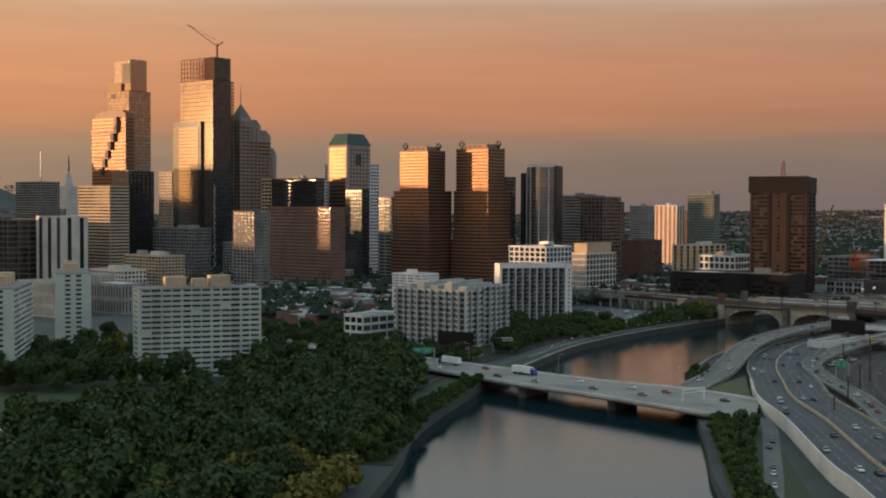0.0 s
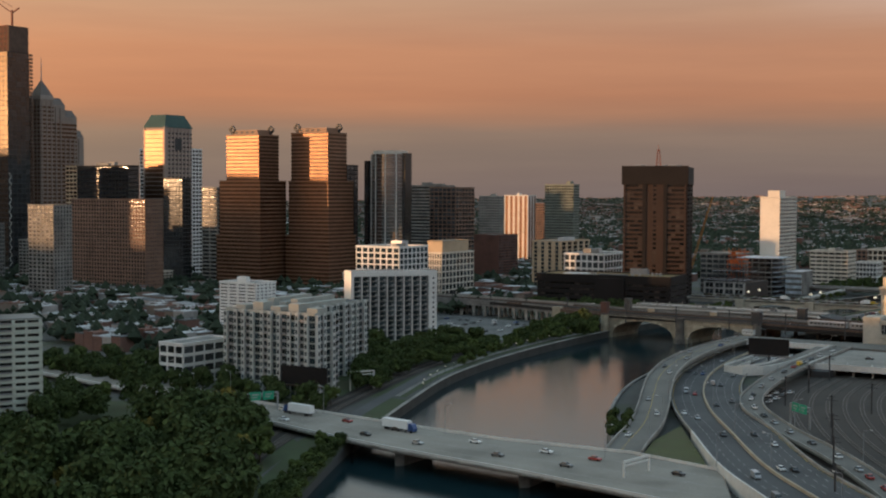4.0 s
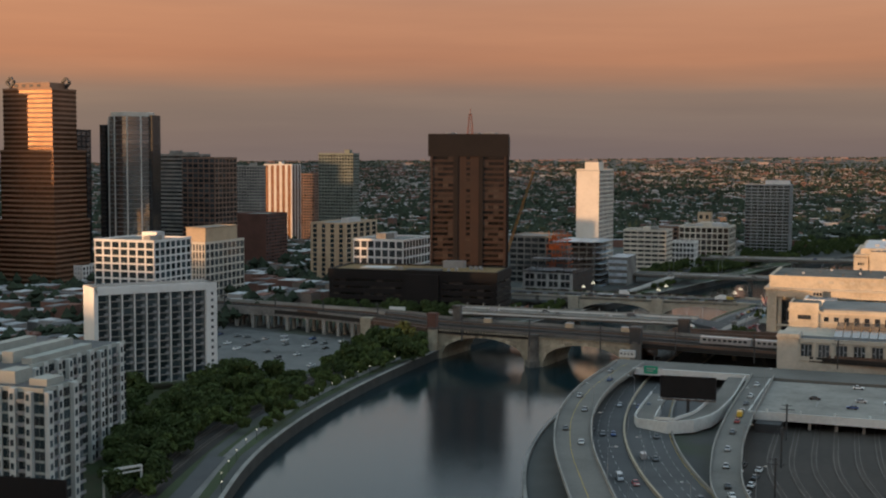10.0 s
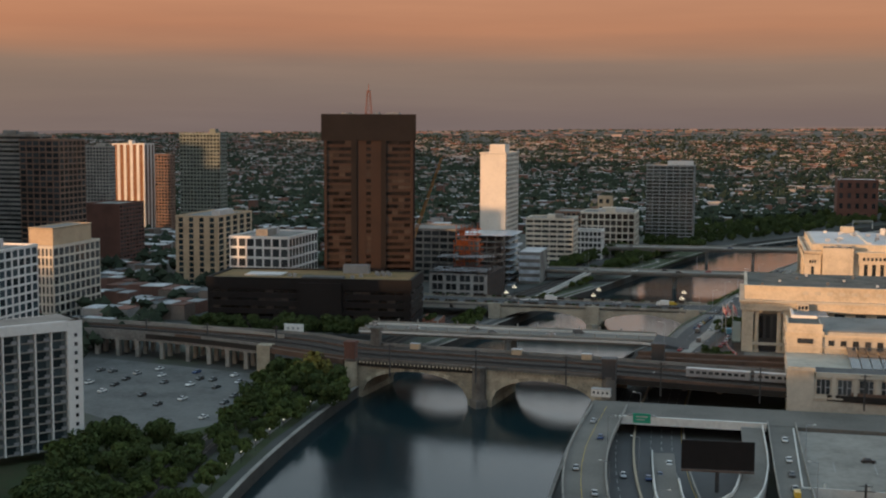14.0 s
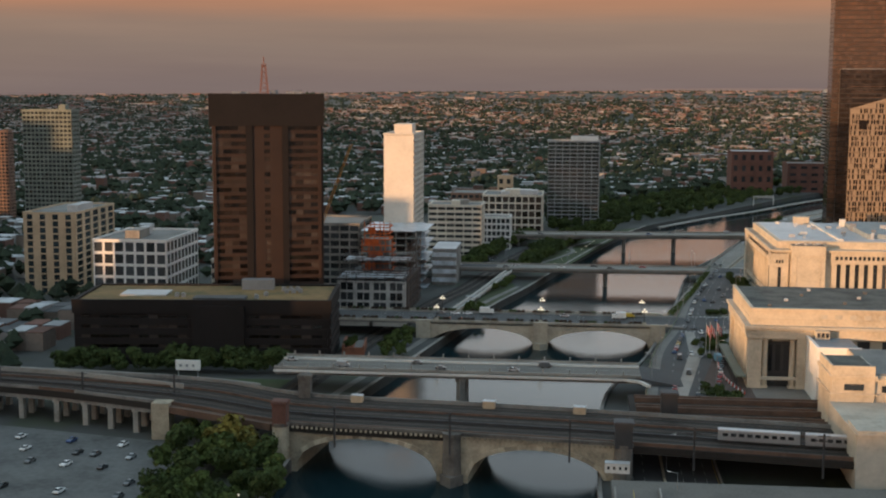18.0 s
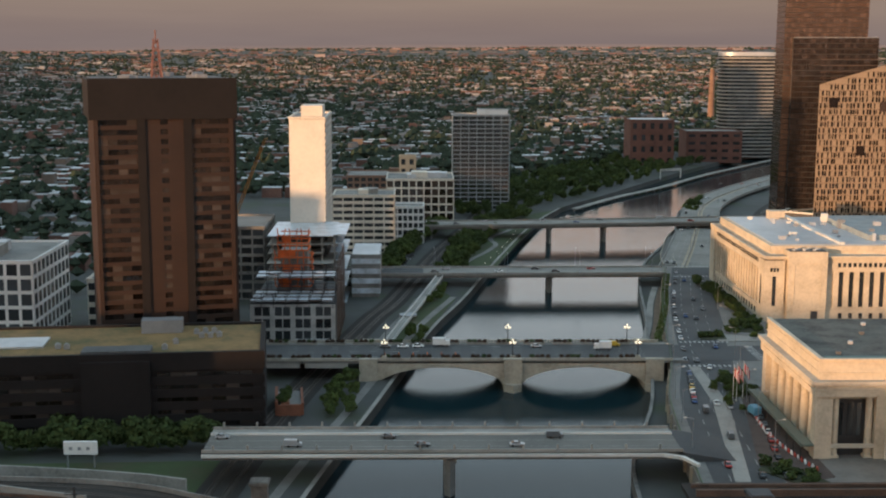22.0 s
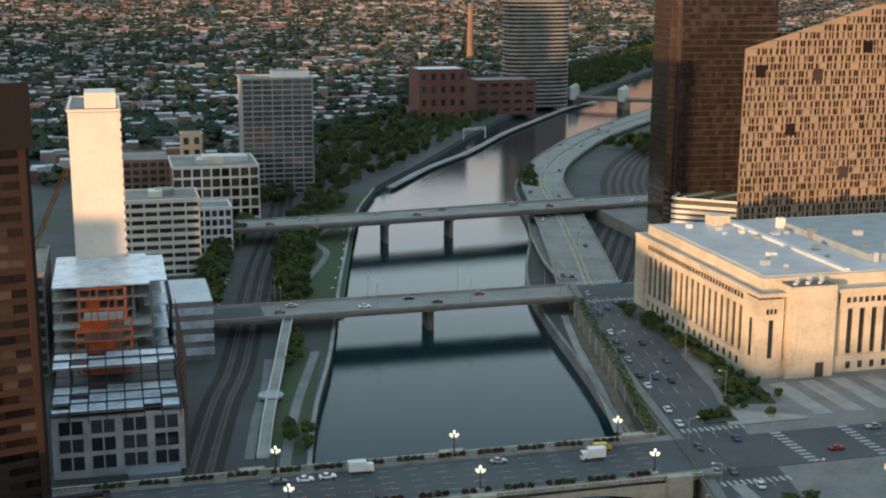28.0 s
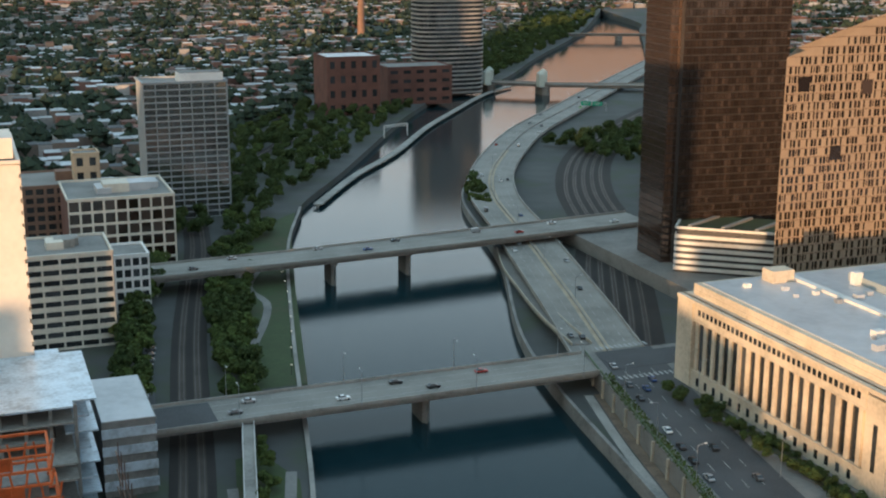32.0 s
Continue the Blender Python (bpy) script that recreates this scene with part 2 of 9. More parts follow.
WINDOW = glass("window_glass", (0.03, 0.033, 0.036), 0.1)
WINDOW_BROWN = glass("bronze_glass", (0.024, 0.015, 0.011), 0.07, rand=0.6)
BRONZE_PANE = glass("bronze_pane", (0.022, 0.016, 0.013), 0.07, rand=1.0)
WINDOW_BLUE = glass("blue_curtain_glass", (0.05, 0.07, 0.08), 0.05, 0.35)
DUSK_GLASS = mat("dusk_glass", (0.098, 0.054, 0.032), 0.38, 1.0, var=0.25)
MIRROR_GLASS = glass("mirror_glass", (0.34, 0.29, 0.25), 0.058, 0.85, 0.14, wave=0.008)
MIRROR_MID = glass("grey_mirror_glass", (0.3, 0.3, 0.3), 0.07, 0.85, 0.2, wave=0.01)
MIRROR_DARK = glass("dark_mirror_glass", (0.13, 0.14, 0.15), 0.07, 0.8, 0.3, wave=0.012)


def leafmat(name, a, b):
    m = mat(name, a, 0.9, var=0.35, scale=0.1, fine=0.8, island=0.26, tint=b, spec=0.2)
    return m


LEAF = leafmat("leaf_dark", (0.05, 0.07, 0.022), (0.034, 0.052, 0.017))
LEAF_MID = leafmat("leaf_mid", (0.07, 0.094, 0.026), (0.044, 0.062, 0.02))
LEAF_YELLOW = leafmat("leaf_yellowing", (0.16, 0.13, 0.03), (0.085, 0.09, 0.025))

water_m = bpy.data.materials.new("river_water")
water_m.use_nodes = True
nt = water_m.node_tree
bs = nt.nodes["Principled BSDF"]
bs.inputs["Base Color"].default_value = (0.009, 0.024, 0.029, 1)
bs.inputs["Roughness"].default_value = 0.09
bs.inputs["IOR"].default_value = 1.22
gp = nt.nodes.new("ShaderNodeNewGeometry")
n1 = nt.nodes.new("ShaderNodeTexNoise")
n1.inputs["Scale"].default_value, n1.inputs["Detail"].default_value = 1.1, 4
nt.links.new(gp.outputs["Position"], n1.inputs["Vector"])
n2 = nt.nodes.new("ShaderNodeTexNoise")
n2.inputs["Scale"].default_value, n2.inputs["Detail"].default_value = 0.012, 2
nt.links.new(gp.outputs["Position"], n2.inputs["Vector"])
bp = nt.nodes.new("ShaderNodeBump")
bp.inputs["Strength"].default_value, bp.inputs["Distance"].default_value = 0.2, 0.2
nt.links.new(n1.outputs[0], bp.inputs["Height"])
nt.links.new(bp.outputs[0], bs.inputs["Normal"])
nt.links.new(ramp(nt, [(0.35, (0.025,) * 3), (0.7, (0.07,) * 3)], n2.outputs[0]), bs.inputs["Roughness"])
bs.inputs["Specular Tint"].default_value = (0.74, 0.85, 0.9, 1)


# ---- building blocks ----
class MB:
    """Collects boxes, prisms and strips into one mesh."""

    def __init__(self):
        self.v, self.f = [], []

    def poly(self, pts):
        n = len(self.v)
        self.v += [tuple(p) for p in pts]
        self.f.append(tuple(range(n, n + len(pts))))
        return self

    def box(self, x0, y0, z0, x1, y1, z1):
        n = len(self.v)
        self.v += [(x0, y0, z0), (x1, y0, z0), (x1, y1, z0), (x0, y1, z0), (x0, y0, z1), (x1, y0, z1), (x1, y1, z1), (x0, y1, z1)]
        self.f += [(n, n + 3, n + 2, n + 1), (n + 4, n + 5, n + 6, n + 7), (n, n + 1, n + 5, n + 4), (n + 1, n + 2, n + 6, n + 5), (n + 2, n + 3, n + 7, n + 6), (n + 3, n, n + 4, n + 7)]
        return self

    def obox(self, c, ux, uy, z0, z1):
        """A box round c with half-axes ux and uy (vectors in the plan)."""
        c, ux, uy = Vector(c), Vector(ux), Vector(uy)
        self.prism([c - ux - uy, c + ux - uy, c + ux + uy, c - ux + uy], z0, z1)
        return self

    def prism(self, poly, z0, z1, top=None):
        """An upright prism over a plan polygon (counter-clockwise); top scales the upper outline about its middle."""
        n, k = len(self.v), len(poly)
        cx, cy = sum(p[0] for p in poly) / k, sum(p[1] for p in poly) / k
        s = 1 if top is None else top
        self.v += [(p[0], p[1], z0) for p in poly] + [(cx + (p[0] - cx) * s, cy + (p[1] - cy) * s, z1) for p in poly]
        self.f += [tuple(reversed(range(n, n + k))), tuple(range(n + k, n + 2 * k))]
        self.f += [(n + i, n + (i + 1) % k, n + k + (i + 1) % k, n + k + i) for i in range(k)]
        return self

    def cyl(self, x, y, z0, z1, r, k=8, top=None):
        return self.prism([(x + r * math.cos(2 * math.pi * i / k), y + r * math.sin(2 * math.pi * i / k)) for i in range(k)], z0, z1, top)

    def beam(self, a, b, r):
        """A square bar from a to b."""
        a, b = Vector(a), Vector(b)
        d = (b - a).normalized()
        s = d.cross(Vector((0, 0, 1)) if abs(d.z) < 0.9 else Vector((1, 0, 0))).normalized() * r
        t = d.cross(s).normalized() * r
        n = len(self.v)
        self.v += [tuple(p + q) for p in (a, b) for q in (-s - t, s - t, s + t, -s + t)]
        self.f += [(n, n + 3, n + 2, n + 1), (n + 4, n + 5, n + 6, n + 7)] + [(n + i, n + (i + 1) % 4, n + 4 + (i + 1) % 4, n + 4 + i) for i in range(4)]
        return self

    def strip(self, left, right, thick=None):
        """A band between two edges, points (x, y, z); with thick, a slab."""
        n, k = len(self.v), len(left)
        self.v += [tuple(p) for p in left] + [tuple(p) for p in right]
        self.f += [(n + i, n + k + i, n + k + i + 1, n + i + 1) for i in range(k - 1)]
        if thick:
            m = len(self.v)
            self.v += [(p[0], p[1], p[2] - thick) for p in list(left) + list(right)]
            self.f += [(m + i, m + i + 1, m + k + i + 1, m + k + i) for i in range(k - 1)]
            self.f += [(n + i, n + i + 1, m + i + 1, m + i) for i in range(k - 1)]
            self.f += [(n + k + i + 1, n + k + i, m + k + i, m + k + i + 1) for i in range(k - 1)]
            self.f += [(n, m, m + k, n + k), (n + k - 1, n + 2 * k - 1, m + 2 * k - 1, m + k - 1)]
        return self

    def mesh(self, name, material):
        me = bpy.data.meshes.new(name)
        me.from_pydata(self.v, [], self.f)
        bm = bmesh.new()
        bm.from_mesh(me)
        bmesh.ops.recalc_face_normals(bm, faces=bm.faces)
        bm.to_mesh(me)
        bm.free()
        if material:
            me.materials.append(material)
        return me


def thing(name, label, category, place=(0, 0, 0), turn=0, group="", kind=""):
    ob = tagged(new(name), label, category, group, kind)
    ob.empty_display_size = 0.5
    ob.matrix_basis = pose(*place, 0, 0, turn)
    return ob


def part(name, mb, material, parent, label=""):
    ob = new(name, mb.mesh(name, material) if isinstance(mb, MB) else mb)
    ob.parent = parent
    return tagged(ob, label)


def piece(name, me, parent, x, y, z, turn=0):
    ob = new(name, me)
    ob.parent = parent
    ob.matrix_basis = pose(x, y, z, 0, 0, turn)
    return ob


def solo(name, mb, material, label, category, kind="", group=""):
    return tagged(new(name, mb.mesh(name, material)), label, category, group, kind)


def lerp_line(pts, y):
    for (xa, ya), (xb, yb) in zip(pts, pts[1:]):
        if ya <= y <= yb:
            return xa + (xb - xa) * (y - ya) / (yb - ya)
    return pts[0][0] if y < pts[0][1] else pts[-1][0]


def smooth_line(pts, step=8.0):
    """Points along a soft curve through pts (tuples of two or three numbers)."""
    ps = [Vector(p if len(p) == 3 else (*p, 0)) for p in pts]
    ps = [2 * ps[0] - ps[1]] + ps + [2 * ps[-1] - ps[-2]]
    res = []
    for i in range(1, len(ps) - 2):
        a, b, c, d = ps[i - 1:i + 3]
        k = max(1, int((c - b).length / step))
        for j in range(k):
            t = j / k
            res.append(0.5 * (2 * b + (c - a) * t + (2 * a - 5 * b + 4 * c - d) * t * t + (3 * b - a - 3 * c + d) * t ** 3))
    return res + [ps[-2]]


def offset_line(line, d):
    """The line moved d to its right in the plan."""
    res = []
    for i, p in enumerate(line):
        t = (line[min(i + 1, len(line) - 1)] - line[max(i - 1, 0)]).to_2d().normalized()
        res.append(Vector((p.x + t.y * d, p.y - t.x * d, p.z)))
    return res


# ---- ground and river ----
BANK_E = [(130, -900), (90, -500), (40, -200), (-60, 0), (-150, 130), (-220, 240), (-298, 364), (-346, 431), (-403, 545), (-437, 633), (-462, 705), (-476, 774), (-484, 850), (-487, 932), (-485, 1001), (-465, 1114), (-444, 1231), (-426, 1306), (-401, 1425), (-369, 1562), (-340, 1651), (-287, 1747), (-164, 1975), (-64, 2125), (10, 2185), (150, 2400), (302, 2618), (420, 2800), (600, 3100)]
BANK_W = [(260, -900), (215, -500), (160, -200), (40, 20), (-45, 170), (-120, 290), (-207, 409), (-246, 473), (-300, 560), (-339, 629), (-368, 705), (-382, 769), (-387, 842), (-388, 900), (-388, 943), (-384, 1040), (-364, 1118), (-343, 1248), (-322, 1383), (-279, 1510), (-248, 1636), (-213, 1711), (-129, 1846), (-14, 1986), (194, 2229), (330, 2460), (469, 2723), (530, 2830), (601, 3100)]
GROUND = 4.0


def rim(az):
    """Height of the far land on the horizon, by yaw in degrees (0 ahead along y, 90 along -x)."""
    pts = [(-180, 90), (-40, 112), (-5, 106), (8, 97), (15, 88), (25, 80), (42, 62), (60, 58), (110, 70), (180, 90)]
    for (a, ha), (b, hb) in zip(pts, pts[1:]):
        if a <= az <= b:
            return ha + (hb - ha) * (az - a) / (b - a)
    return 80


def land(x, y):
    dx, dy = x + 300, y - 500
    r = math.hypot(dx, dy)
    h = GROUND
    if r > 2000:
        s = min(1.0, (r - 2000) / 2500)
        h += (rim(math.degrees(math.atan2(-dx, dy))) - GROUND) * s * s
    # a rise added out of view north-east of the park, shading low ground
    u, v = (x + 1180) * 0.72 + (y + 330) * 0.69, -(x + 1180) * 0.69 + (y + 330) * 0.72
    h += 97 * math.exp(-(u / 150) ** 2 - ((v - 250) / 1150) ** 6)
    # higher hills added to the east to shade the far city
    h += 200 * math.exp(-((u + 500) / 320) ** 2 - ((v - 3100) / 1950) ** 12)
    return h


def build_ground():
    ys = list(range(-4000, -900, 250)) + list(range(-900, 200, 60)) + list(range(200, 2300, 18)) + list(range(2300, 3100, 50)) + list(range(3100, 5001, 90))
    offs = [0, 6, 20, 45, 80, 130, 200, 300, 430, 600, 720, 830, 930, 1030, 1120, 1200, 1280, 1360, 1440, 1520, 1600, 1680, 1770, 1860, 1960, 2100, 2400, 2700, 3000, 3300, 3600, 3900, 4200, 4600]
    le, lw = smooth_line(BANK_E, 15), smooth_line(BANK_W, 15)
    le, lw = [(p.x, p.y) for p in le], [(p.x, p.y) for p in lw]
    mb = MB()
    w = len(offs)
    for y in ys:
        xe, xw = lerp_line(le, y), lerp_line(lw, y)
        if y >= 3100:
            xe = xw = 600
        for o in reversed(offs):
            mb.v.append((xe - o, y, land(xe - o, y)))
        for o in offs:
            mb.v.append((xw + o, y, land(xw + o, y)))
    for j in range(len(ys) - 1):
        a, b = j * 2 * w, (j + 1) * 2 * w
        for i in range(2 * w - 1):
            if i == w - 1:
                if ys[j] >= 3100:
                    continue
                # banks go down under the water
                continue
            mb.f.append((a + i, a + i + 1, b + i + 1, b + i))
        # bank faces
        n = len(mb.v)
        for k in (w - 1, w):
            p, q = mb.v[a + k], mb.v[b + k]
            n = len(mb.v)
            mb.v += [(p[0], p[1], -3), (q[0], q[1], -3)]
            mb.f.append((a + k, b + k, n + 1, n))
    ob = solo("ground", mb, SOIL, "city ground with streets and yards on both banks", "ground", "structure")
    wmb = MB()
    wmb.poly([(-900, -1000, 0), (900, -1000, 0), (900, 3150, 0), (-900, 3150, 0)])
    solo("water", wmb, water_m, "calm grey river mirroring the dawn sky", "river", "structure")


build_ground()


# ---- quay walls ----
def wall_along(name, pts, z0, z1, width, material, label, category="wall", side=1):
    line = smooth_line(pts, 12)
    a, b = line, offset_line(line, width * side)
    mb = MB().strip([(p.x, p.y, z1) for p in a], [(p.x, p.y, z1) for p in b], z1 - z0)
    return solo(name, mb, material, label, category, "structure")


QUAY_STONE = mat("dark_quay_stone", (0.045, 0.043, 0.038), 0.85, var=0.45, scale=0.12, fine=0.9)
wall_along("quay_wall_east", BANK_E[8:21], -1, 4.2, 1.2, QUAY_STONE, "dark stone quay wall along the park bank")
wall_along("quay_coping", BANK_E[8:21], 4.2, 4.5, 1.4, CONCRETE, "pale concrete coping on the quay wall", side=1)
wall_along("quay_wall_west", BANK_W[8:22], -1, 4.8, 1.2, CONCRETE_DARK, "dark stained quay wall under the expressway", side=-1)


# ---- facades ----
def clad(parent, side, w, d, z0, z1, floors, bays, pier=0.8, span=1.1, proud=0.35, wall=CONCRETE, pane=WINDOW, single=False, ends=0.0, frame_bars=0):
    """One face of a box building: piers and spandrels proud of the panes behind them. side N E S W of a box w (x) by d (y) round the origin."""
    length = w if side in "NS" else d
    fh = (z1 - z0) / floors
    bw = (length - 2 * ends) / bays
    grid = MB()

    def put(mb, u0, u1, o0, o1, a, b):
        # u runs along the face, o outwards
        if side == "N":
            mb.box(-w / 2 + u0, -d / 2 - o1, a, -w / 2 + u1, -d / 2 - o0, b)
        elif side == "S":
            mb.box(-w / 2 + u0, d / 2 + o0, a, -w / 2 + u1, d / 2 + o1, b)
        elif side == "E":
            mb.box(-w / 2 - o1, -d / 2 + u0, a, -w / 2 - o0, -d / 2 + u1, b)
        else:
            mb.box(w / 2 + o0, -d / 2 + u0, a, w / 2 + o1, -d / 2 + u1, b)

    if pier > 0:
        for i in range(bays + 1):
            u = ends + i * bw
            u0, u1 = max(0, u - pier / 2), min(length, u + pier / 2)
            if i == 0:
                u0 = 0
            if i == bays:
                u1 = length
            put(grid, u0, u1, 0, proud, z0, z1)
    if span > 0:
        for j in range(floors + 1):
            z = z0 + j * fh
            put(grid, 0, length, 0, proud * 0.86, max(z0, z - span / 2), min(z1 + 0.01, z + span / 2))
    if grid.v:
        part("cladding", grid, wall, parent)
    if single:
        me_mb = MB()
        if side in "NS":
            me_mb.box(-(bw - pier) / 2, -0.06, 0, (bw - pier) / 2, 0.06, fh - span)
        else:
            me_mb.box(-0.06, -(bw - pier) / 2, 0, 0.06, (bw - pier) / 2, fh - span)
        me = me_mb.mesh("window", pane)
        for i in range(bays):
            for j in range(floors):
                u, z = ends + (i + 0.5) * bw, z0 + j * fh + span / 2
                x, y = {"N": (-w / 2 + u, -d / 2 - 0.06), "S": (-w / 2 + u, d / 2 + 0.06), "E": (-w / 2 - 0.06, -d / 2 + u), "W": (w / 2 + 0.06, -d / 2 + u)}[side]
                piece("window", me, parent, x, y, z)
    else:
        panes = MB()
        for i in range(bays):
            for j in range(floors):
                put(panes, ends + i * bw + pier / 2, ends + (i + 1) * bw - pier / 2, 0.0, 0.1, z0 + j * fh + span / 2, z0 + (j + 1) * fh - span / 2)
        tagged(part("glazing", panes, pane, parent), kind="stuff")


def block(name, label, x0, x1, y0, y1, z1, z0=GROUND, wall=CONCRETE, pane=WINDOW, faces="NW", floors=10, bays=(8, 8), pier=0.8, span=1.1, proud=0.35, single=False, roof=GRAVEL_ROOF, parapet=0.9, turn=0, category="building", group="", ends=0.0, huts=0, base=0.0, body_mat=None):
    """An upright building on the plan x0..x1, y0..y1, with clad faces, a parapet and roof."""
    w, d = x1 - x0, y1 - y0
    t = thing(name, label, category, ((x0 + x1) / 2, (y0 + y1) / 2, z0), turn, group)
    h = z1 - z0
    part("body", MB().box(-w / 2, -d / 2, -1 if z0 <= GROUND else 0, w / 2, d / 2, h - 0.3), body_mat or wall, t)
    for s in faces:
        clad(t, s, w, d, base, h, floors, bays[0] if s in "NS" else bays[1], pier, span, proud, wall, pane, single, ends)
    part("roof", MB().box(-w / 2 + 0.4, -d / 2 + 0.4, h - 0.3, w / 2 - 0.4, d / 2 - 0.4, h), roof, t)
    if parapet:
        e = proud + 0.05
        pm = MB()
        pm.box(-w / 2 - e, -d / 2 - e, h, w / 2 + e, -d / 2 + 0.4, h + parapet).box(-w / 2 - e, d / 2 - 0.4, h, w / 2 + e, d / 2 + e, h + parapet)
        pm.box(-w / 2 - e, -d / 2 + 0.4, h, -w / 2 + 0.4, d / 2 - 0.4, h + parapet).box(w / 2 - 0.4, -d / 2 + 0.4, h, w / 2 + e, d / 2 - 0.4, h + parapet)
        part("parapet", pm, wall, t)
    rng = random.Random(name + str(x0))
    for i in range(huts):
        hw, hd = rng.uniform(0.1, 0.3) * w, rng.uniform(0.2, 0.4) * d
        hx, hy = rng.uniform(-w / 2 + hw, w / 2 - hw), rng.uniform(-d / 2 + hd, d / 2 - hd)
        part("roof_hut", MB().box(hx - hw / 2, hy - hd / 2, h, hx + hw / 2, hy + hd / 2, h + rng.uniform(2.5, 4.5)), rng.choice((CONCRETE, METAL_ROOF, wall)), t)
    return t


# ---- the east bank towers ----
def bronze_tower():
    """The brown glass tower with its black crown and mast."""
    t = thing("office_tower", "bronze glass office tower with black crown and roof mast", "skyscraper", (-550.6, 1176, GROUND), 16.5)
    w, d, h = 51, 48, 112.5
    part("body", MB().box(-w / 2, -d / 2, -1, w / 2, d / 2, 100), BROWN_METAL, t)
    crown = MB().box(-w / 2 - 1.6, -d / 2 - 1.6, 98.5, w / 2 + 1.6, d / 2 + 1.6, h + 0.5)
    crown.box(-w / 2 - 1.6, -d / 2 - 1.6, h + 0.5, w / 2 + 1.6, -d / 2 - 0.8, h + 1.2)
    part("crown", crown, BLACK_METAL, t, "black windowless crown")
    part("roof", MB().box(-w / 2, -d / 2, h + 0.5, w / 2, d / 2, h + 0.7), DARK_ROOF, t)
    floors, fh = 27, 98.5 / 27
    for side in "NW":
        length = w if side != "W" and side != "E" else d
        bay = length / 3

        def put(mb, u0, u1, o0, o1, a, b):
            if side == "N":
                mb.box(-w / 2 + u0, -d / 2 - o1, a, -w / 2 + u1, -d / 2 - o0, b)
            elif side == "W":
                mb.box(w / 2 + o0, -d / 2 + u0, a, w / 2 + o1, -d / 2 + u1, b)
            else:
                mb.box(-w / 2 - o1, -d / 2 + u0, a, -w / 2 - o0, -d / 2 + u1, b)

        for k in range(4):
            fin = MB()
            c = k * bay
            put(fin, max(0, c - 1.5), min(length, c + 1.5), 0, 1.1, 0, 98.5)
            part("fin", fin, BLACK_METAL if k in (1, 2) else BROWN_METAL, t)
        for k in range(3):
            for j in range(floors):
                z = j * fh
                sp = MB()
                put(sp, k * bay + 1.5, (k + 1) * bay - 1.5, 0, 0.55, z, z + fh * 0.44)
                part("spandrel", sp, BROWN_METAL, t)
                g = MB()
                if k == 1:
                    put(g, k * bay + bay * 0.42, k * bay + bay * 0.58, 0, 0.25, z + fh * 0.44, z + fh)
                    so = MB()
                    put(so, k * bay + 1.5, k * bay + bay * 0.42, 0, 0.5, z + fh * 0.44, z + fh)
                    put(so, k * bay + bay * 0.58, (k + 1) * bay - 1.5, 0, 0.5, z + fh * 0.44, z + fh)
                    part("panel", so, BROWN_METAL, t)
                    part("window", g, BRONZE_PANE, t)
                else:
                    a, b = k * bay + 1.5, (k + 1) * bay - 1.5
                    n = 4 if side == "N" else 1
                    for i in range(n):
                        g = MB()
                        put(g, a + (b - a) * i / n + 0.08, a + (b - a) * (i + 1) / n - 0.08, 0, 0.2, z + fh * 0.44, z + fh)
                        part("window", g, BRONZE_PANE, t)
    mast = MB()
    for sx, sy in ((-1, -1), (1, -1), (1, 1), (-1, 1)):
        mast.beam((sx * 2.0, sy * 2.0, h), (sx * 0.7, sy * 0.7, h + 15), 0.3)
    for i in range(6):
        z = h + i * 2.6
        r = 2.0 - i * 0.2
        mast.beam((-r, -r, z), (r, -r, z + 2.6), 0.15).beam((r, r, z), (-r, r, z + 2.6), 0.15).beam((-r, r, z), (-r, -r, z + 2.6), 0.15).beam((r, -r, z), (r, r, z + 2.6), 0.15)
    mast.cyl(0, 0, h + 14, h + 19, 0.25, 6)
    part("mast", mast, mat("mast_red", (0.2, 0.09, 0.07), 0.6, var=0.3), t, "red and white lattice mast")
    rng = random.Random(4)
    for i in range(9):
        x, y = rng.uniform(-20, 20), rng.uniform(-20, 15)
        part("roof_unit", MB().box(x - 2, y - 1.5, h + 0.7, x + 2, y + 1.5, h + rng.uniform(1.6, 2.8)), STEEL_GREY, t)


bronze_tower()


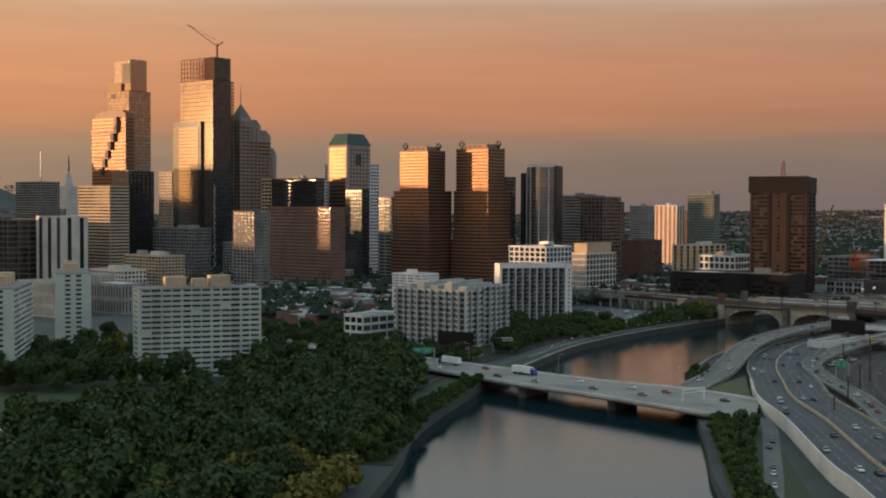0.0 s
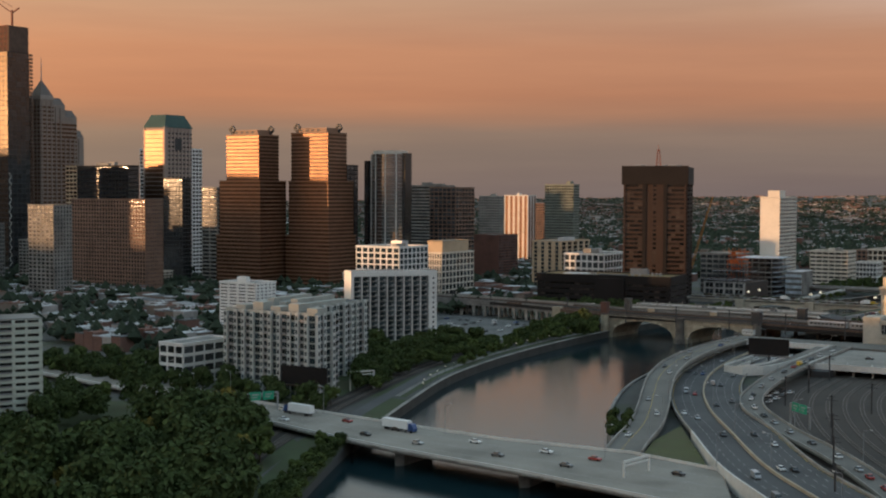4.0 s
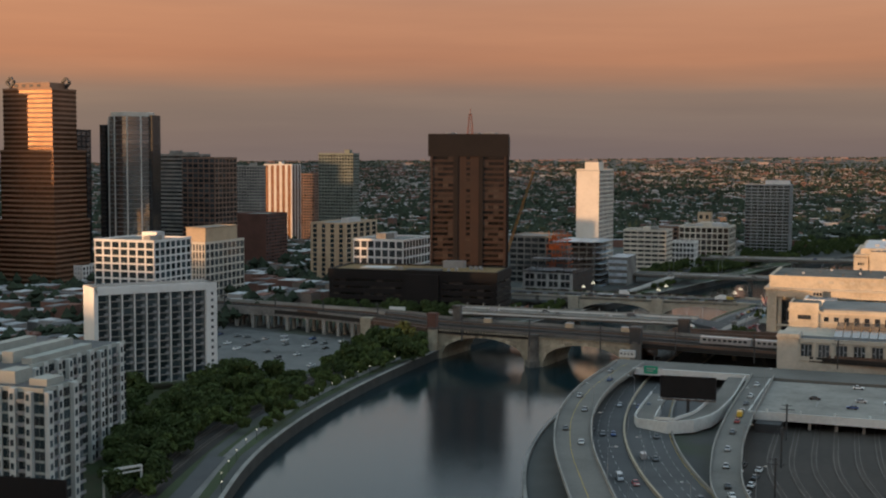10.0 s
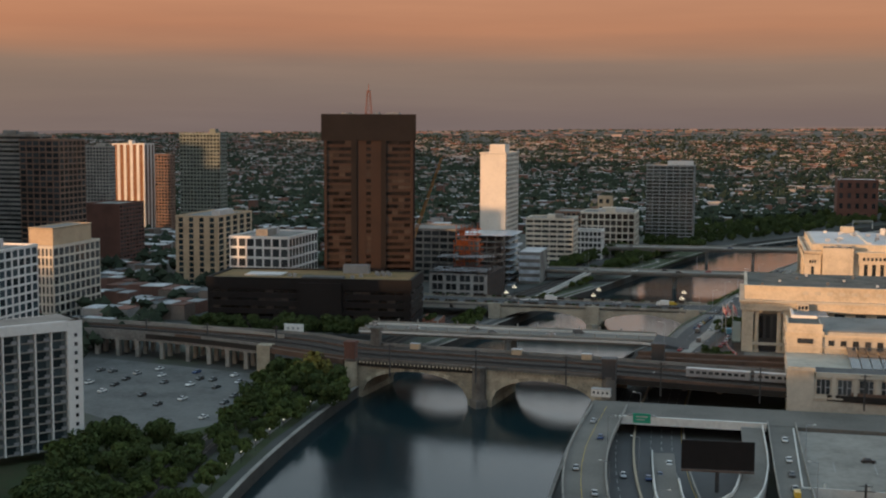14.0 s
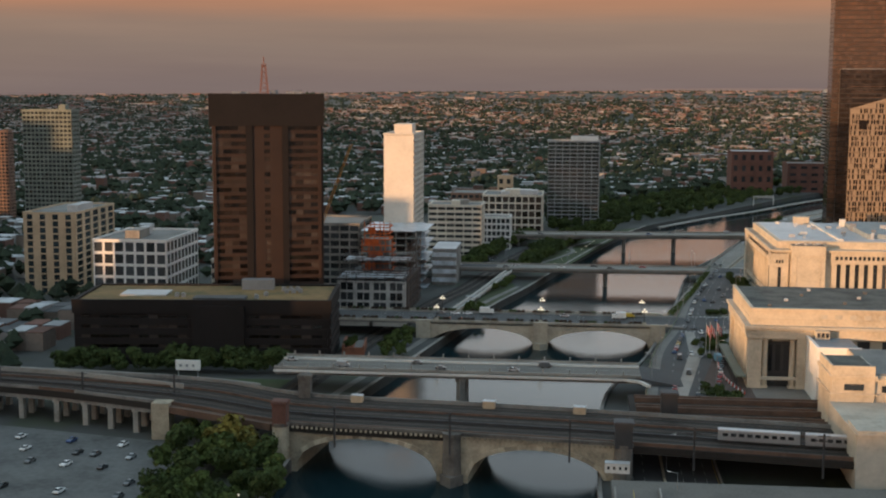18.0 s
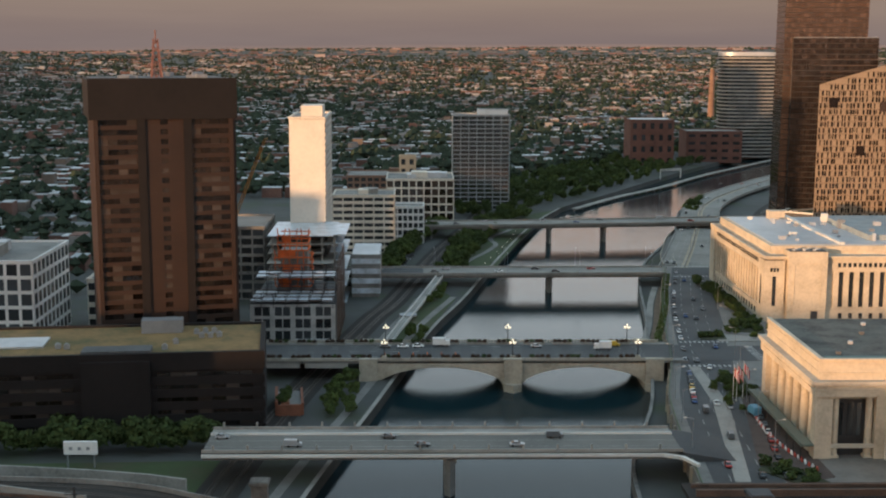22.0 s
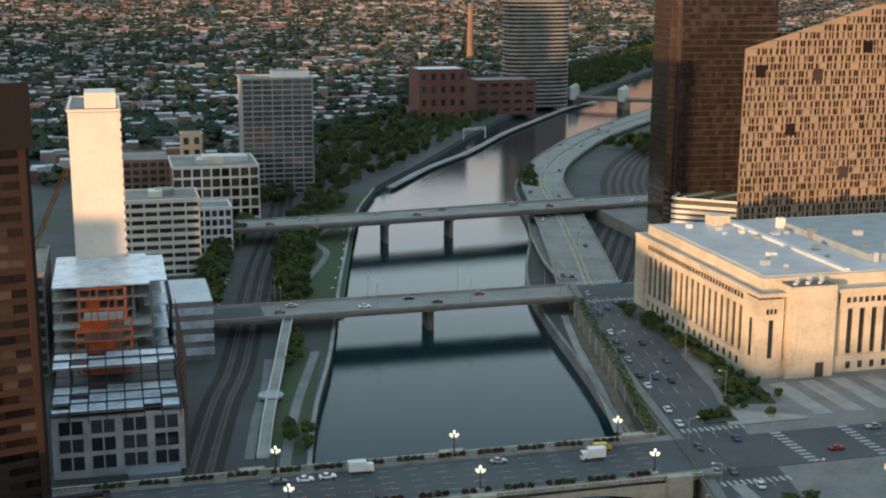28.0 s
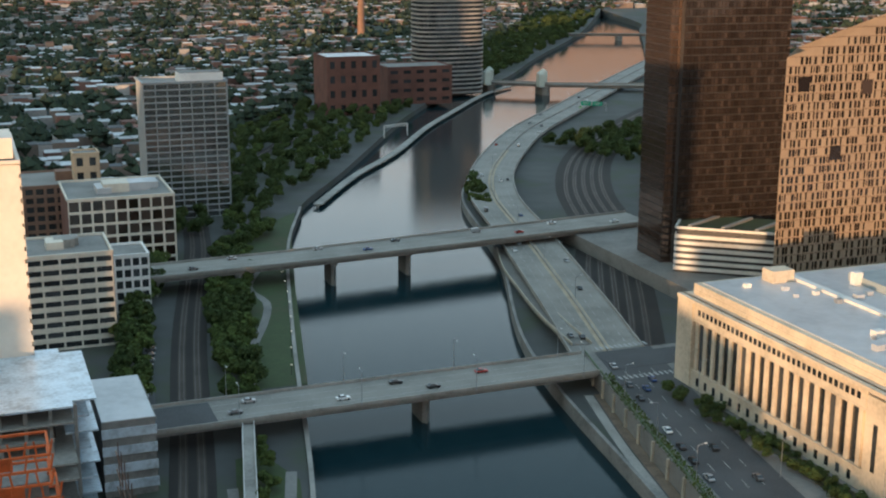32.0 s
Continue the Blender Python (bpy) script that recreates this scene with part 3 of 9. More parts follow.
def podium():
    t = thing("office_podium", "low black office block with a planted brown-green roof", "office building", (-556, 1097, GROUND), 6)
    w, d, h = 108, 44, 27
    part("body", MB().box(-w / 2, -d / 2, -1, w / 2, d / 2, h - 1), BLACK_METAL, t)
    part("planted_roof", MB().box(-w / 2 + 1, -d / 2 + 1, h - 1, w / 2 - 1, d / 2 - 1, h), GREEN_ROOF, t, "sedum planting turning brown")
    part("rim", MB().box(-w / 2 - 0.7, -d / 2 - 0.7, h - 5, w / 2 + 0.7, -d / 2 + 1, h + 0.8).box(-w / 2 - 0.7, d / 2 - 1, h - 5, w / 2 + 0.7, d / 2 + 0.7, h + 0.8).box(-w / 2 - 0.7, -d / 2, h - 5, -w / 2 + 1, d / 2, h + 0.8).box(w / 2 - 1, -d / 2, h - 5, w / 2 + 0.7, d / 2, h + 0.8), BLACK_METAL, t)
    part("bay", MB().box(-4, -d / 2 - 2.2, -1, 18, -d / 2 + 9, h - 1.5), BLACK_METAL, t)
    for j in range(5):
        z = 1.5 + j * 4.2
        for a, b in ((-w / 2 + 3, -6), (20, w / 2 - 3)):
            n = int((b - a) / 3.9)
            for i in range(n):
                u = a + (b - a) * i / n
                part("window", MB().box(u, -d / 2 - 0.15, z + 1.6, u + (b - a) / n - 0.4, -d / 2 + 0.1, z + 2.9), BRONZE_PANE, t)
            part("spandrel", MB().box(a - 2, -d / 2 - 0.6, z - 1.2, b + 2, -d / 2, z + 1.5), BLACK_METAL, t)
        for i in range(9):
            part("window", MB().box(w / 2 - 0.1, -d / 2 + 3 + i * 4.2, z + 1.6, w / 2 + 0.15, -d / 2 + 6.8 + i * 4.2, z + 2.9), BRONZE_PANE, t)
        part("spandrel", MB().box(w / 2, -d / 2, z - 1.2, w / 2 + 0.6, d / 2, z + 1.5), BLACK_METAL, t)
    part("skylight", MB().box(-w / 2 + 16, -8, h, -w / 2 + 36, 6, h + 0.6), METAL_ROOF, t, "pale metal skylight")
    part("terrace", MB().box(-4, -d / 2 + 1, h, 18, -d / 2 + 9, h + 1.4), DARK_ROOF, t)
    part("plant_room", MB().box(12, 10, h, 26, 16, h + 4.5), STEEL_GREY, t)
    for i, (x, y) in enumerate(((33, 2), (36, 2), (39, 3), (31, 8), (34, 9), (37, 9), (25, -6), (-10, -10), (-13, -9), (22, -14))):
        part("roof_unit", MB().box(x - 0.9, y - 0.8, h, x + 0.9, y + 0.8, h + 1.5).cyl(x, y, h + 1.5, h + 1.9, 0.6, 8), STEEL_GREY, t)


podium()
# frame-fronted white apartment house on the park
block("residential_tower", "white apartment block with tall blank tower over shops", -515, -497, 1332, 1383, 92, wall=mat("cream_panel", (0.66, 0.6, 0.52), 0.8, var=0.1, scale=0.1, fine=0.6), faces="W", floors=26, bays=(6, 12), pier=0.9, span=1.2, roof=GRAVEL_ROOF, category="apartment tower", proud=0.5)
hut = solo("penthouse", MB().box(-509, 1335, 92.9, -498, 1352, 98.5), MATS["cream_panel"], "white plant penthouse on the blank tower's roof", "penthouse")
block("office_block", "cream concrete office block with grid of dark windows", -500, -463, 1440, 1470, 39, wall=CREAM, floors=9, bays=(6, 5), pier=0.7, span=1.9, single=False, faces="NW", huts=3)
block("warehouse", "white-framed brick warehouse with large windows", -470, -424, 1545, 1590, 37.5, wall=CREAM, pane=WINDOW_BROWN, floors=6, bays=(9, 6), pier=0.9, span=1.2, faces="NW", single=False, huts=4, body_mat=BRICK)
block("annex", "low white office annex with strip windows", -465, -445, 1480, 1500, 27, wall=WHITE, floors=5, bays=(6, 5), pier=0.8, span=1.5, faces="NW", single=False)
block("old_warehouse", "brick warehouse with small roof tower", -500, -452, 1600, 1640, 34, wall=BRICK_BROWN, floors=7, bays=(10, 8), pier=1.4, span=1.6, faces="NW", huts=1)
block("roof_tower", "cream brick water tower house on a warehouse", -462, -450, 1603, 1615, 48, z0=34, wall=TAN, floors=2, bays=(2, 2), pier=3, span=3, faces="NW")
block("glass_apartment_tower", "grey glass apartment tower with balconies and white crown", -422, -379, 1645, 1672, 75.5, wall=mat("balcony_grey", (0.3, 0.31, 0.31), 0.7, var=0.2), pane=MIRROR_MID, floors=22, bays=(7, 5), pier=0.45, span=0.7, faces="NW", single=False, category="apartment tower", proud=0.7)
block("crown_wall", "white screen wall on the glass tower's roof", -403, -380, 1648, 1660, 80.5, z0=75.5, wall=WHITE, faces="", parapet=0)
block("hospital_wing", "dark red brick hospital block with pale roof edge", -229, -184, 1988, 2030, 51.5, wall=BRICK, floors=4, bays=(5, 4), pier=5, span=6, faces="N", roof=METAL_ROOF)
block("hospital_wing", "dark red brick hospital block behind trees", -160, -100, 2040, 2080, 36, wall=BRICK, floors=4, bays=(5, 4), pier=5, span=5, faces="N")
block("tan_office", "tan office block with blank corner bays and tall window strips", -707, -677, 1245, 1306, 49.5, wall=TAN, pane=WINDOW_BLUE, floors=12, bays=(4, 5), pier=4.2, span=0.8, faces="NW", single=False, huts=1)
block("white_loft", "white loft building with grid of steel windows", -646, -607, 1192, 1246, 41.5, wall=WHITE, floors=6, bays=(7, 9), pier=1.2, span=1.5, faces="NW", single=False, huts=2)
block("low_office", "cream low office with strip windows", -596, -578, 1235, 1262, 26, wall=CREAM, floors=4, bays=(1, 1), pier=0.8, span=2.2, faces="NW")
block("parking_house", "grey concrete parking house with open decks", -560, -525, 1300, 1345, 40, wall=CONCRETE_DARK, floors=8, bays=(6, 6), pier=0.8, span=1.5, faces="NW")

# ---- the skyline ----
block("green_apartment_tower", "grey-green apartment tower with dense balconies", -768, -734, 1385, 1398, 104, wall=mat("green_grey_panel", (0.17, 0.19, 0.16), 0.8), floors=34, bays=(12, 5), pier=0.7, span=1.3, faces="NW", huts=2, category="apartment tower")
block("striped_tower", "white-striped apartment tower catching the sun", -934, -900, 1590, 1611, 92, wall=CONCRETE_WHITE, floors=1, bays=(5, 3), pier=3.0, span=0.5, faces="NW", pane=DUSK_GLASS, huts=1, category="apartment tower")
block("brick_tower", "brown brick apartment tower", -889, -873, 1590, 1600, 82, wall=BRICK_BROWN, floors=26, bays=(5, 5), faces="NW", category="apartment tower")
block("grey_tower", "grey concrete office slab with strip windows", -906, -857, 1330, 1346, 102.5, wall=CONCRETE_DARK, floors=28, bays=(1, 1), span=1.7, faces="NW", huts=2, category="skyscraper")
block("brown_tower", "brown brick apartment tower on the skyline", -897, -878, 1412, 1422, 95.5, wall=BRICK_BROWN, floors=28, bays=(6, 3), faces="NW", huts=1, category="apartment tower")
block("concrete_tower", "pale concrete apartment tower", -921, -893, 1505, 1517, 91, wall=CONCRETE, floors=28, bays=(9, 4), faces="NW", huts=1, category="apartment tower")
block("brick_block", "wide dark brick apartment block", -820, -790, 1325, 1365, 51, wall=BRICK, floors=16, bays=(20, 8), faces="NW", pier=1.5, span=1.5)
block("loft_block", "pale loft block with brick penthouse", -715, -694, 1064, 1115, 45, wall=CREAM, pane=WINDOW, floors=8, bays=(9, 9), pier=1.0, span=1.2, faces="NW", single=False)
block("penthouse", "brown brick penthouse storeys", -713, -698.5, 1072, 1114, 54.5, z0=45, wall=TAN, faces="", parapet=0.5)


def twin_tower(x0, x1, y0, y1, zt, low_pad):
    """Granite office tower: a lower stage a little wider, an upper stage, and a low crown with two turned-square ornaments."""
    t = thing("twin_office_tower", "stepped granite office tower with diamond roof ornaments", "skyscraper", ((x0 + x1) / 2, (y0 + y1) / 2, GROUND), 0, "twin office towers")
    w, d, h = x1 - x0, y1 - y0, zt - GROUND
    red = mat("rose_granite", (0.235, 0.125, 0.075), 0.6, var=0.2, scale=0.05, fine=0.4)
    low = 104.3 - GROUND
    step = low * 0.5
    a, b, c = low_pad
    part("shaft", MB().box(-w / 2, -d / 2, low - 1, w / 2, d / 2, h - 1.2), red, t)
    part("base", MB().box(-w / 2 - a, -d / 2 - 2, step - 1, w / 2 + b, d / 2 + c, low), red, t)
    part("step", MB().box(-w / 2 - a - 3, -d / 2 - 3, -1, w / 2 + b + 1, d / 2 + c + 2, step), red, t)
    for u0, u1, v0, v1, z0, z1, n in ((-w / 2, w / 2, -d / 2, d / 2, low, h - 1.2, 13), (-w / 2 - a, w / 2 + b, -d / 2 - 2, d / 2 + c, step, low, 14), (-w / 2 - a - 3, w / 2 + b + 1, -d / 2 - 3, d / 2 + c + 2, 0, step, 14)):
        fh = (z1 - z0) / n
        for j in range(n):
            part("window_band", MB().box(u0 - 0.12, v0 - 0.12, z0 + j * fh + fh * 0.4, u1 + 0.12, v1 + 0.12, z0 + (j + 1) * fh - 0.12), DUSK_GLASS, t)
        part("coping", MB().box(u0 - 0.3, v0 - 0.3, z1, u1 + 0.3, v0 + 1.2, z1 + 1.3).box(u1 - 1.2, v0 + 1.2, z1, u1 + 0.3, v1 + 0.3, z1 + 1.3), red, t)
    part("crown", MB().box(-w / 2 + 5, -d / 2 + 3, h - 1.2, w / 2 - 4, d / 2 - 4, h + 4.2), red, t)
    for k in range(4):
        part("crown_opening", MB().box(-w / 2 + 8 + k * 6.5, -d / 2 + 2.8, h + 1.0, -w / 2 + 11 + k * 6.5, -d / 2 + 3.1, h + 3.0), STEEL_DARK, t)
    for cx, cy in ((-w / 2 + 4.5, -d / 2 + 3), (w / 2 - 3.5, d / 2 - 7)):
        o, r, cz = MB(), 3.3, h + 4.8
        for p, q in (((0, r), (r, 0)), ((r, 0), (0, -r)), ((0, -r), (-r, 0)), ((-r, 0), (0, r))):
            o.beam((cx + p[0], cy, cz + p[1]), (cx + q[0], cy, cz + q[1]), 0.85)
        o.box(cx - 0.7, cy - 0.7, h - 1.2, cx + 0.7, cy + 0.7, h + 2)
        part("diamond", o, STEEL_DARK, t, "dark diamond-shaped roof ornament")


twin_tower(-932.7, -894, 1068, 1096, 147.5, (7, 3, 7))
twin_tower(-882, -839.5, 1100, 1128, 149.7, (1.5, 2, 8))


def round_glass_tower():
    """Glass apartment tower: a flat dark side bay, a bowed glass front and an open crown coloured as sunlit."""
    t = thing("curved_glass_tower", "slim curved glass apartment tower with bright crown", "skyscraper", (-817, 1164, GROUND), 0)
    h, r = 127, 17.5
    arc = [(r * math.cos(radians(a)), -0.8 * r * math.sin(radians(a))) for a in range(0, 181, 12)]
    poly = list(reversed(arc + [(-r, 9), (r, 9)]))
    part("core", MB().prism([(x * 0.965, y * 0.965) for x, y in poly], -1, h), STEEL_GREY, t)
    for j in range(37):
        z = j * h / 37
        part("glass_band", MB().prism(poly, z + 0.4, z + h / 37), MIRROR_MID, t)
    # sunlight on the crown is put into its pale colour
    part("crown", MB().prism([(x * 0.9, y * 0.9) for x, y in poly], h, h + 3.2), mat("sunlit_crown", (0.6, 0.55, 0.48), 0.5, var=0.1), t)
    part("side_bay", MB().box(-r - 4.2, -9, -1, -r + 0.5, 9, h - 6), MIRROR_DARK, t)
    part("rear_bay", MB().box(r - 0.5, -2, -1, r + 2.4, 9, h + 1), MIRROR_DARK, t)
    for k in range(0, len(arc), 3):
        part("mullion", MB().box(arc[k][0] - 0.35, arc[k][1] - 0.45, 0, arc[k][0] + 0.35, arc[k][1] + 0.3, h), CONCRETE_WHITE, t)


round_glass_tower()


def glass_block(name, label, x0, x1, y0, y1, z1, z0=GROUND, pane=MIRROR_GLASS, side_pane=None, rows=40, cols=(8, 6), line=STEEL_DARK, category="skyscraper", gap=0.25):
    """A curtain-wall tower: a dark frame with panes a hand's width proud, in rows and columns."""
    w, d, h = x1 - x0, y1 - y0, z1 - z0
    t = thing(name, label, category, ((x0 + x1) / 2, (y0 + y1) / 2, z0))
    part("frame", MB().box(-w / 2, -d / 2, 0, w / 2, d / 2, h), line, t)
    for s, n, m in (("N", cols[0], pane), ("W", cols[1], side_pane or pane), ("E", cols[1], pane)):
        p = MB()
        length = w if s == "N" else d
        for i in range(n):
            for j in range(rows):
                u0, u1 = -length / 2 + length * i / n + gap, -length / 2 + length * (i + 1) / n - gap
                a, b = h * j / rows + gap, h * (j + 1) / rows - gap
                if s == "N":
                    p.box(u0, -d / 2 - 0.15, a, u1, -d / 2, b)
                elif s == "W":
                    p.box(w / 2, u0, a, w / 2 + 0.15, u1, b)
                else:
                    p.box(-w / 2 - 0.15, u0, a, -w / 2, u1, b)
        tagged(part("curtain_wall", p, m, t), kind="stuff")
    part("roof", MB().box(-w / 2 + 0.5, -d / 2 + 0.5, h, w / 2 - 0.5, d / 2 - 0.5, h + 0.6), DARK_ROOF, t)
    return t


# tall glass tower with notched top
tt = glass_block("notched_glass_tower", "tall silver glass tower with notched stepped crown", -1528, -1481, 1123, 1159, 246, pane=MIRROR_GLASS, rows=54, cols=(9, 7))
part("upper_stage", MB().box(-23.5, -18, 242, 6, 4, 253), MIRROR_GLASS, tt)
part("notch", MB().box(-17, -18.4, 233, -6, -17.6, 239), STEEL_DARK, tt, "dark opening in the crown")
part("crown", MB().box(-13, -15, 242, 23, 12, 285.5), MIRROR_GLASS, tt)
part("crown_slot", MB().box(5, -15.3, 253, 22, -14.9, 280), MIRROR_DARK, tt)
for k in range(9):
    part("crown_line", MB().box(-13.2, -15.3, 256 + k * 3.2, 23.2, -15.0, 256.4 + k * 3.2), STEEL_GREY, tt)


def tower_under_construction():
    # the west face's shade is put in as darker side panes
    t = glass_block("unfinished_glass_tower", "glass skyscraper under construction with steel frame and crane on top", -1319, -1256, 1083, 1112, 244, pane=MIRROR_GLASS, side_pane=WINDOW, rows=46, cols=(10, 5))
    # shoulder: dark glass for its shaded part, bright panel for the sunlit strip
    part("shoulder", MB().box(-42, -18, -1, 12, 10, 190), MIRROR_DARK, t)
    part("shoulder_front", MB().box(-30, -18.6, 40, 8, -18, 183), MIRROR_GLASS, t)
    for j in range(34):
        part("floor_line", MB().box(-30.2, -18.9, 40 + j * 4.2, 8.2, -18.5, 40.5 + j * 4.2), STEEL_DARK, t)
    core = MB().box(12, -12, 240, 31, 14, 268)
    part("core", core, STEEL_RUST, t)
    red = mat("primed_steel", (0.2, 0.07, 0.04), 0.8, var=0.3)
    for j in range(5):
        z = 240 + j * 5.5
        fr = MB()
        for x in range(-30, 31, 6):
            fr.beam((x, -14, z), (x, -14, z + 5.5), 0.35).beam((x, 14, z), (x, 14, z + 5.5), 0.35)
        for y in (-14, 0, 14):
            fr.beam((-30, y, z + 5.5), (31, y, z + 5.5), 0.4)
        part("steel_frame", fr, red, t)
    crane = MB().beam((22, 0, 268), (22, 0, 286), 0.9).beam((22, 0, 283), (-18, -14, 312), 0.45).beam((22, 0, 283), (30, 3, 288), 0.6).beam((22, 0, 290), (-18, -14, 312), 0.2)
    part("crane", crane, red, t, "lattice tower crane with raised jib")
    for j in range(24):
        part("bracing", MB().beam((31.6 + 0, -14 + (j % 2) * 3, 10 + j * 4.2), (31.6, -11 - (j % 2) * 3, 14.2 + j * 4.2), 0.3), CONCRETE_WHITE, t)
    hoist = MB()
    for j in range(60):
        hoist.box(31.2, 15, 4 * j + 1, 33.4, 17.5, 4 * j + 3.4)
    tagged(part("hoist", hoist, STEEL_RUST, t), kind="stuff")


tower_under_construction()


def setback_tower():
    """Red granite tower whose front steps back along a diagonal."""
    t = thing("setback_tower", "red granite tower with stepped diagonal setbacks", "skyscraper", (-1318, 990, GROUND))
    m = mat("red_granite", (0.24, 0.11, 0.065), 0.55, var=0.2, scale=0.05, fine=0.4)
    part("shaft", MB().box(-27, -15, -1, 33.5, -3, 195), m, t)
    part("side", MB().box(-34.5, -14, -1, -27, -3, 174), m, t)
    part("roof_block", MB().box(-20, -13, 195, 26, -5, 198), m, t)
    for i in range(6):
        part("step", MB().box(-27, -19 + 0.4 * i, 171 - 10 * i, 21 - 6.2 * i, -15, (190 if i == 0 else 181 - 10 * i)), m, t)
        part("dark_bay", MB().box(16 - 6.2 * i, -19.3 + 0.4 * i, 172 - 10 * i, 21.2 - 6.2 * i, -18.2 + 0.4 * i, 180 - 10 * i), STEEL_DARK, t)
    for j in range(44):
        z = 6 + j * 4.2
        i = max(0, min(5, int((181 - z) / 10)))
        part("window_band", MB().box(-27.1 if z > 174 else -34.6, -15.2, z, 33.7, -2.9, z + 2.0), DUSK_GLASS, t)
        if z > 122:
            part("window_band", MB().box(-27.1, -19.15 + 0.4 * i, z, 15 - 6.2 * i, -16, z + 2.0), DUSK_GLASS, t)


setback_tower()
block("strip_office", "beige office tower with long strip windows", -1266, -1207, 898, 923, 110, wall=TAN, pane=MIRROR_DARK, floors=30, bays=(1, 1), span=1.9, faces="NW", category="skyscraper")
block("dark_office", "dark granite office tower with rounded shoulder", -1250, -1219, 932, 966, 127, wall=BLACK_METAL, pane=MIRROR_DARK, floors=34, bays=(7, 6), pier=1.6, span=1.4, faces="NW", category="skyscraper", huts=1)


def pyramid_tower():
    """Stone tower under a glass pyramid, with lower stages stepping down behind it."""
    t = thing("pyramid_tower", "stone tower with glass pyramid roof and spire", "skyscraper", (-1276, 1145, GROUND))
    h = 193
    stone = mat("dim_stone", (0.24, 0.19, 0.16), 0.6, var=0.15)
    roof = mat("bronze_roof", (0.13, 0.1, 0.085), 0.45, 0.4, var=0.2)
    part("shaft", MB().box(-9, -9, -1, 9, 9, h), stone, t)
    for y0, y1, z in ((9, 26, h - 1), (26, 43, h - 14), (43, 53, h - 36)):
        part("rear_stage", MB().box(-8.5, y0, -1, 8.5, y1, z - 4), stone, t)
        part("stage_roof", MB().prism([(-8.5, y0), (8.5, y0), (8.5, y1), (-8.5, y1)], z - 4, z + 4, 0.55), roof, t)
    for k in range(4):
        part("pilaster", MB().box(-9 + 5.6 * k, -9.7, 0, -7.4 + 5.6 * k, -9, h - 2), stone, t)
    for k in range(9):
        part("pilaster", MB().box(8.6, -8 + 6.6 * k, 0, 9.6, -6.4 + 6.6 * k, h - 2 if k < 3 else h - 8 if k < 5 else h - 42), stone, t)
    for j in range(40):
        part("window_band", MB().box(-9.15, -9.15, 4 + j * 4.6, 9.15, 42 if j < 36 else 9, 6.3 + j * 4.6), DUSK_GLASS, t)
    part("gable", MB().prism([(-10, -10), (10, -10), (10, 10), (-10, 10)], h, h + 5, 0.86), stone, t)
    part("pyramid", MB().prism([(-8.6, -8.6), (8.6, -8.6), (8.6, 8.6), (-8.6, 8.6)], h + 5, h + 22, 0.04), roof, t)
    part("spire", MB().cyl(0, 0, h + 20, h + 47, 0.8, 6, 0.3), STEEL_GREY, t)


pyramid_tower()


def green_roof_tower():
    """Pink stone tower under a dark green copper roof, with a brown glass front."""
    t = thing("copper_roof_tower", "tower with green copper hipped roof and dark glass bays", "skyscraper", (-1088, 1150.5, GROUND))
    cl = mat("pink_stone", (0.33, 0.25, 0.21), 0.7, var=0.15)
    part("shaft", MB().box(-15, -19.5, -1, 15, 19.5, 157), cl, t)
    part("glass_bay", MB().box(-13, -20.2, 20, 13, -15, 154), DUSK_GLASS, t)
    part("corner_pier", MB().box(-15.6, -20.3, -1, -13, -17, 158), cl, t)
    part("corner_pier", MB().box(13, -20.3, -1, 15.6, -17, 158), cl, t)
    for j in range(30):
        part("floor_line", MB().box(-13, -20.5, 22 + j * 4.4, 13, -20.1, 22.8 + j * 4.4), cl, t)
    part("roof", MB().prism([(-15.8, -20.5), (15.8, -20.5), (15.8, 20.5), (-15.8, 20.5)], 157, 170.5, 0.66), mat("copper_green", (0.02, 0.06, 0.05), 0.6, var=0.3), t, "green copper hipped roof")
    for k in range(7):
        part("pilaster", MB().box(15, -18 + 5.4 * k, 0, 15.7, -15.6 + 5.4 * k, 156), cl, t)
    for j in range(33):
        part("window_band", MB().box(14.9, -19, 6 + j * 4.5, 15.25, 19, 8.1 + j * 4.5), WINDOW, t)
    part("window_slot", MB().box(15.2, -6, 134, 15.9, 4, 146), STEEL_DARK, t, "square dark recess under the roof")


green_roof_tower()
block("white_tower", "white apartment tower behind the copper roof", -1164, -1101, 1185, 1215, 141, wall=WHITE, floors=34, bays=(12, 6), pier=1.2, span=1.6, faces="NW", category="skyscraper")
block("dark_slab", "wide dark office slab", -1155, -1081, 1088, 1102, 120.5, wall=BLACK_METAL, pane=MIRROR_DARK, floors=28, bays=(16, 4), pier=0.8, span=1.4, faces="NW", category="skyscraper", huts=2)
block("sunlit_slab", "narrow tan office slab with a sunlit end", -1186, -1169, 1100, 1116, 121, wall=TAN, pane=WINDOW_BROWN, floors=28, bays=(3, 3), pier=1.0, span=1.6, faces="NW", category="skyscraper")
block("dark_glass_tower", "dark blue glass office tower with flat top", -1025, -1000, 1080, 1091, 107.5, wall=STEEL_DARK, pane=MIRROR_DARK, floors=26, bays=(6, 3), pier=0.4, span=0.8, faces="NW", category="skyscraper")
block("banded_tower", "grey apartment tower with pale balcony bands", -984, -964, 1090, 1099, 99, wall=CONCRETE, pane=WINDOW, floors=26, bays=(2, 1), pier=1.0, span=1.3, faces="NW", category="apartment tower")
block("brown_slab", "broad brown brick apartment slab with many small windows", -1038, -945, 977, 998, 87.5, wall=BRICK_BROWN, floors=24, bays=(26, 8), pier=1.6, span=1.4, faces="NW", category="apartment block")
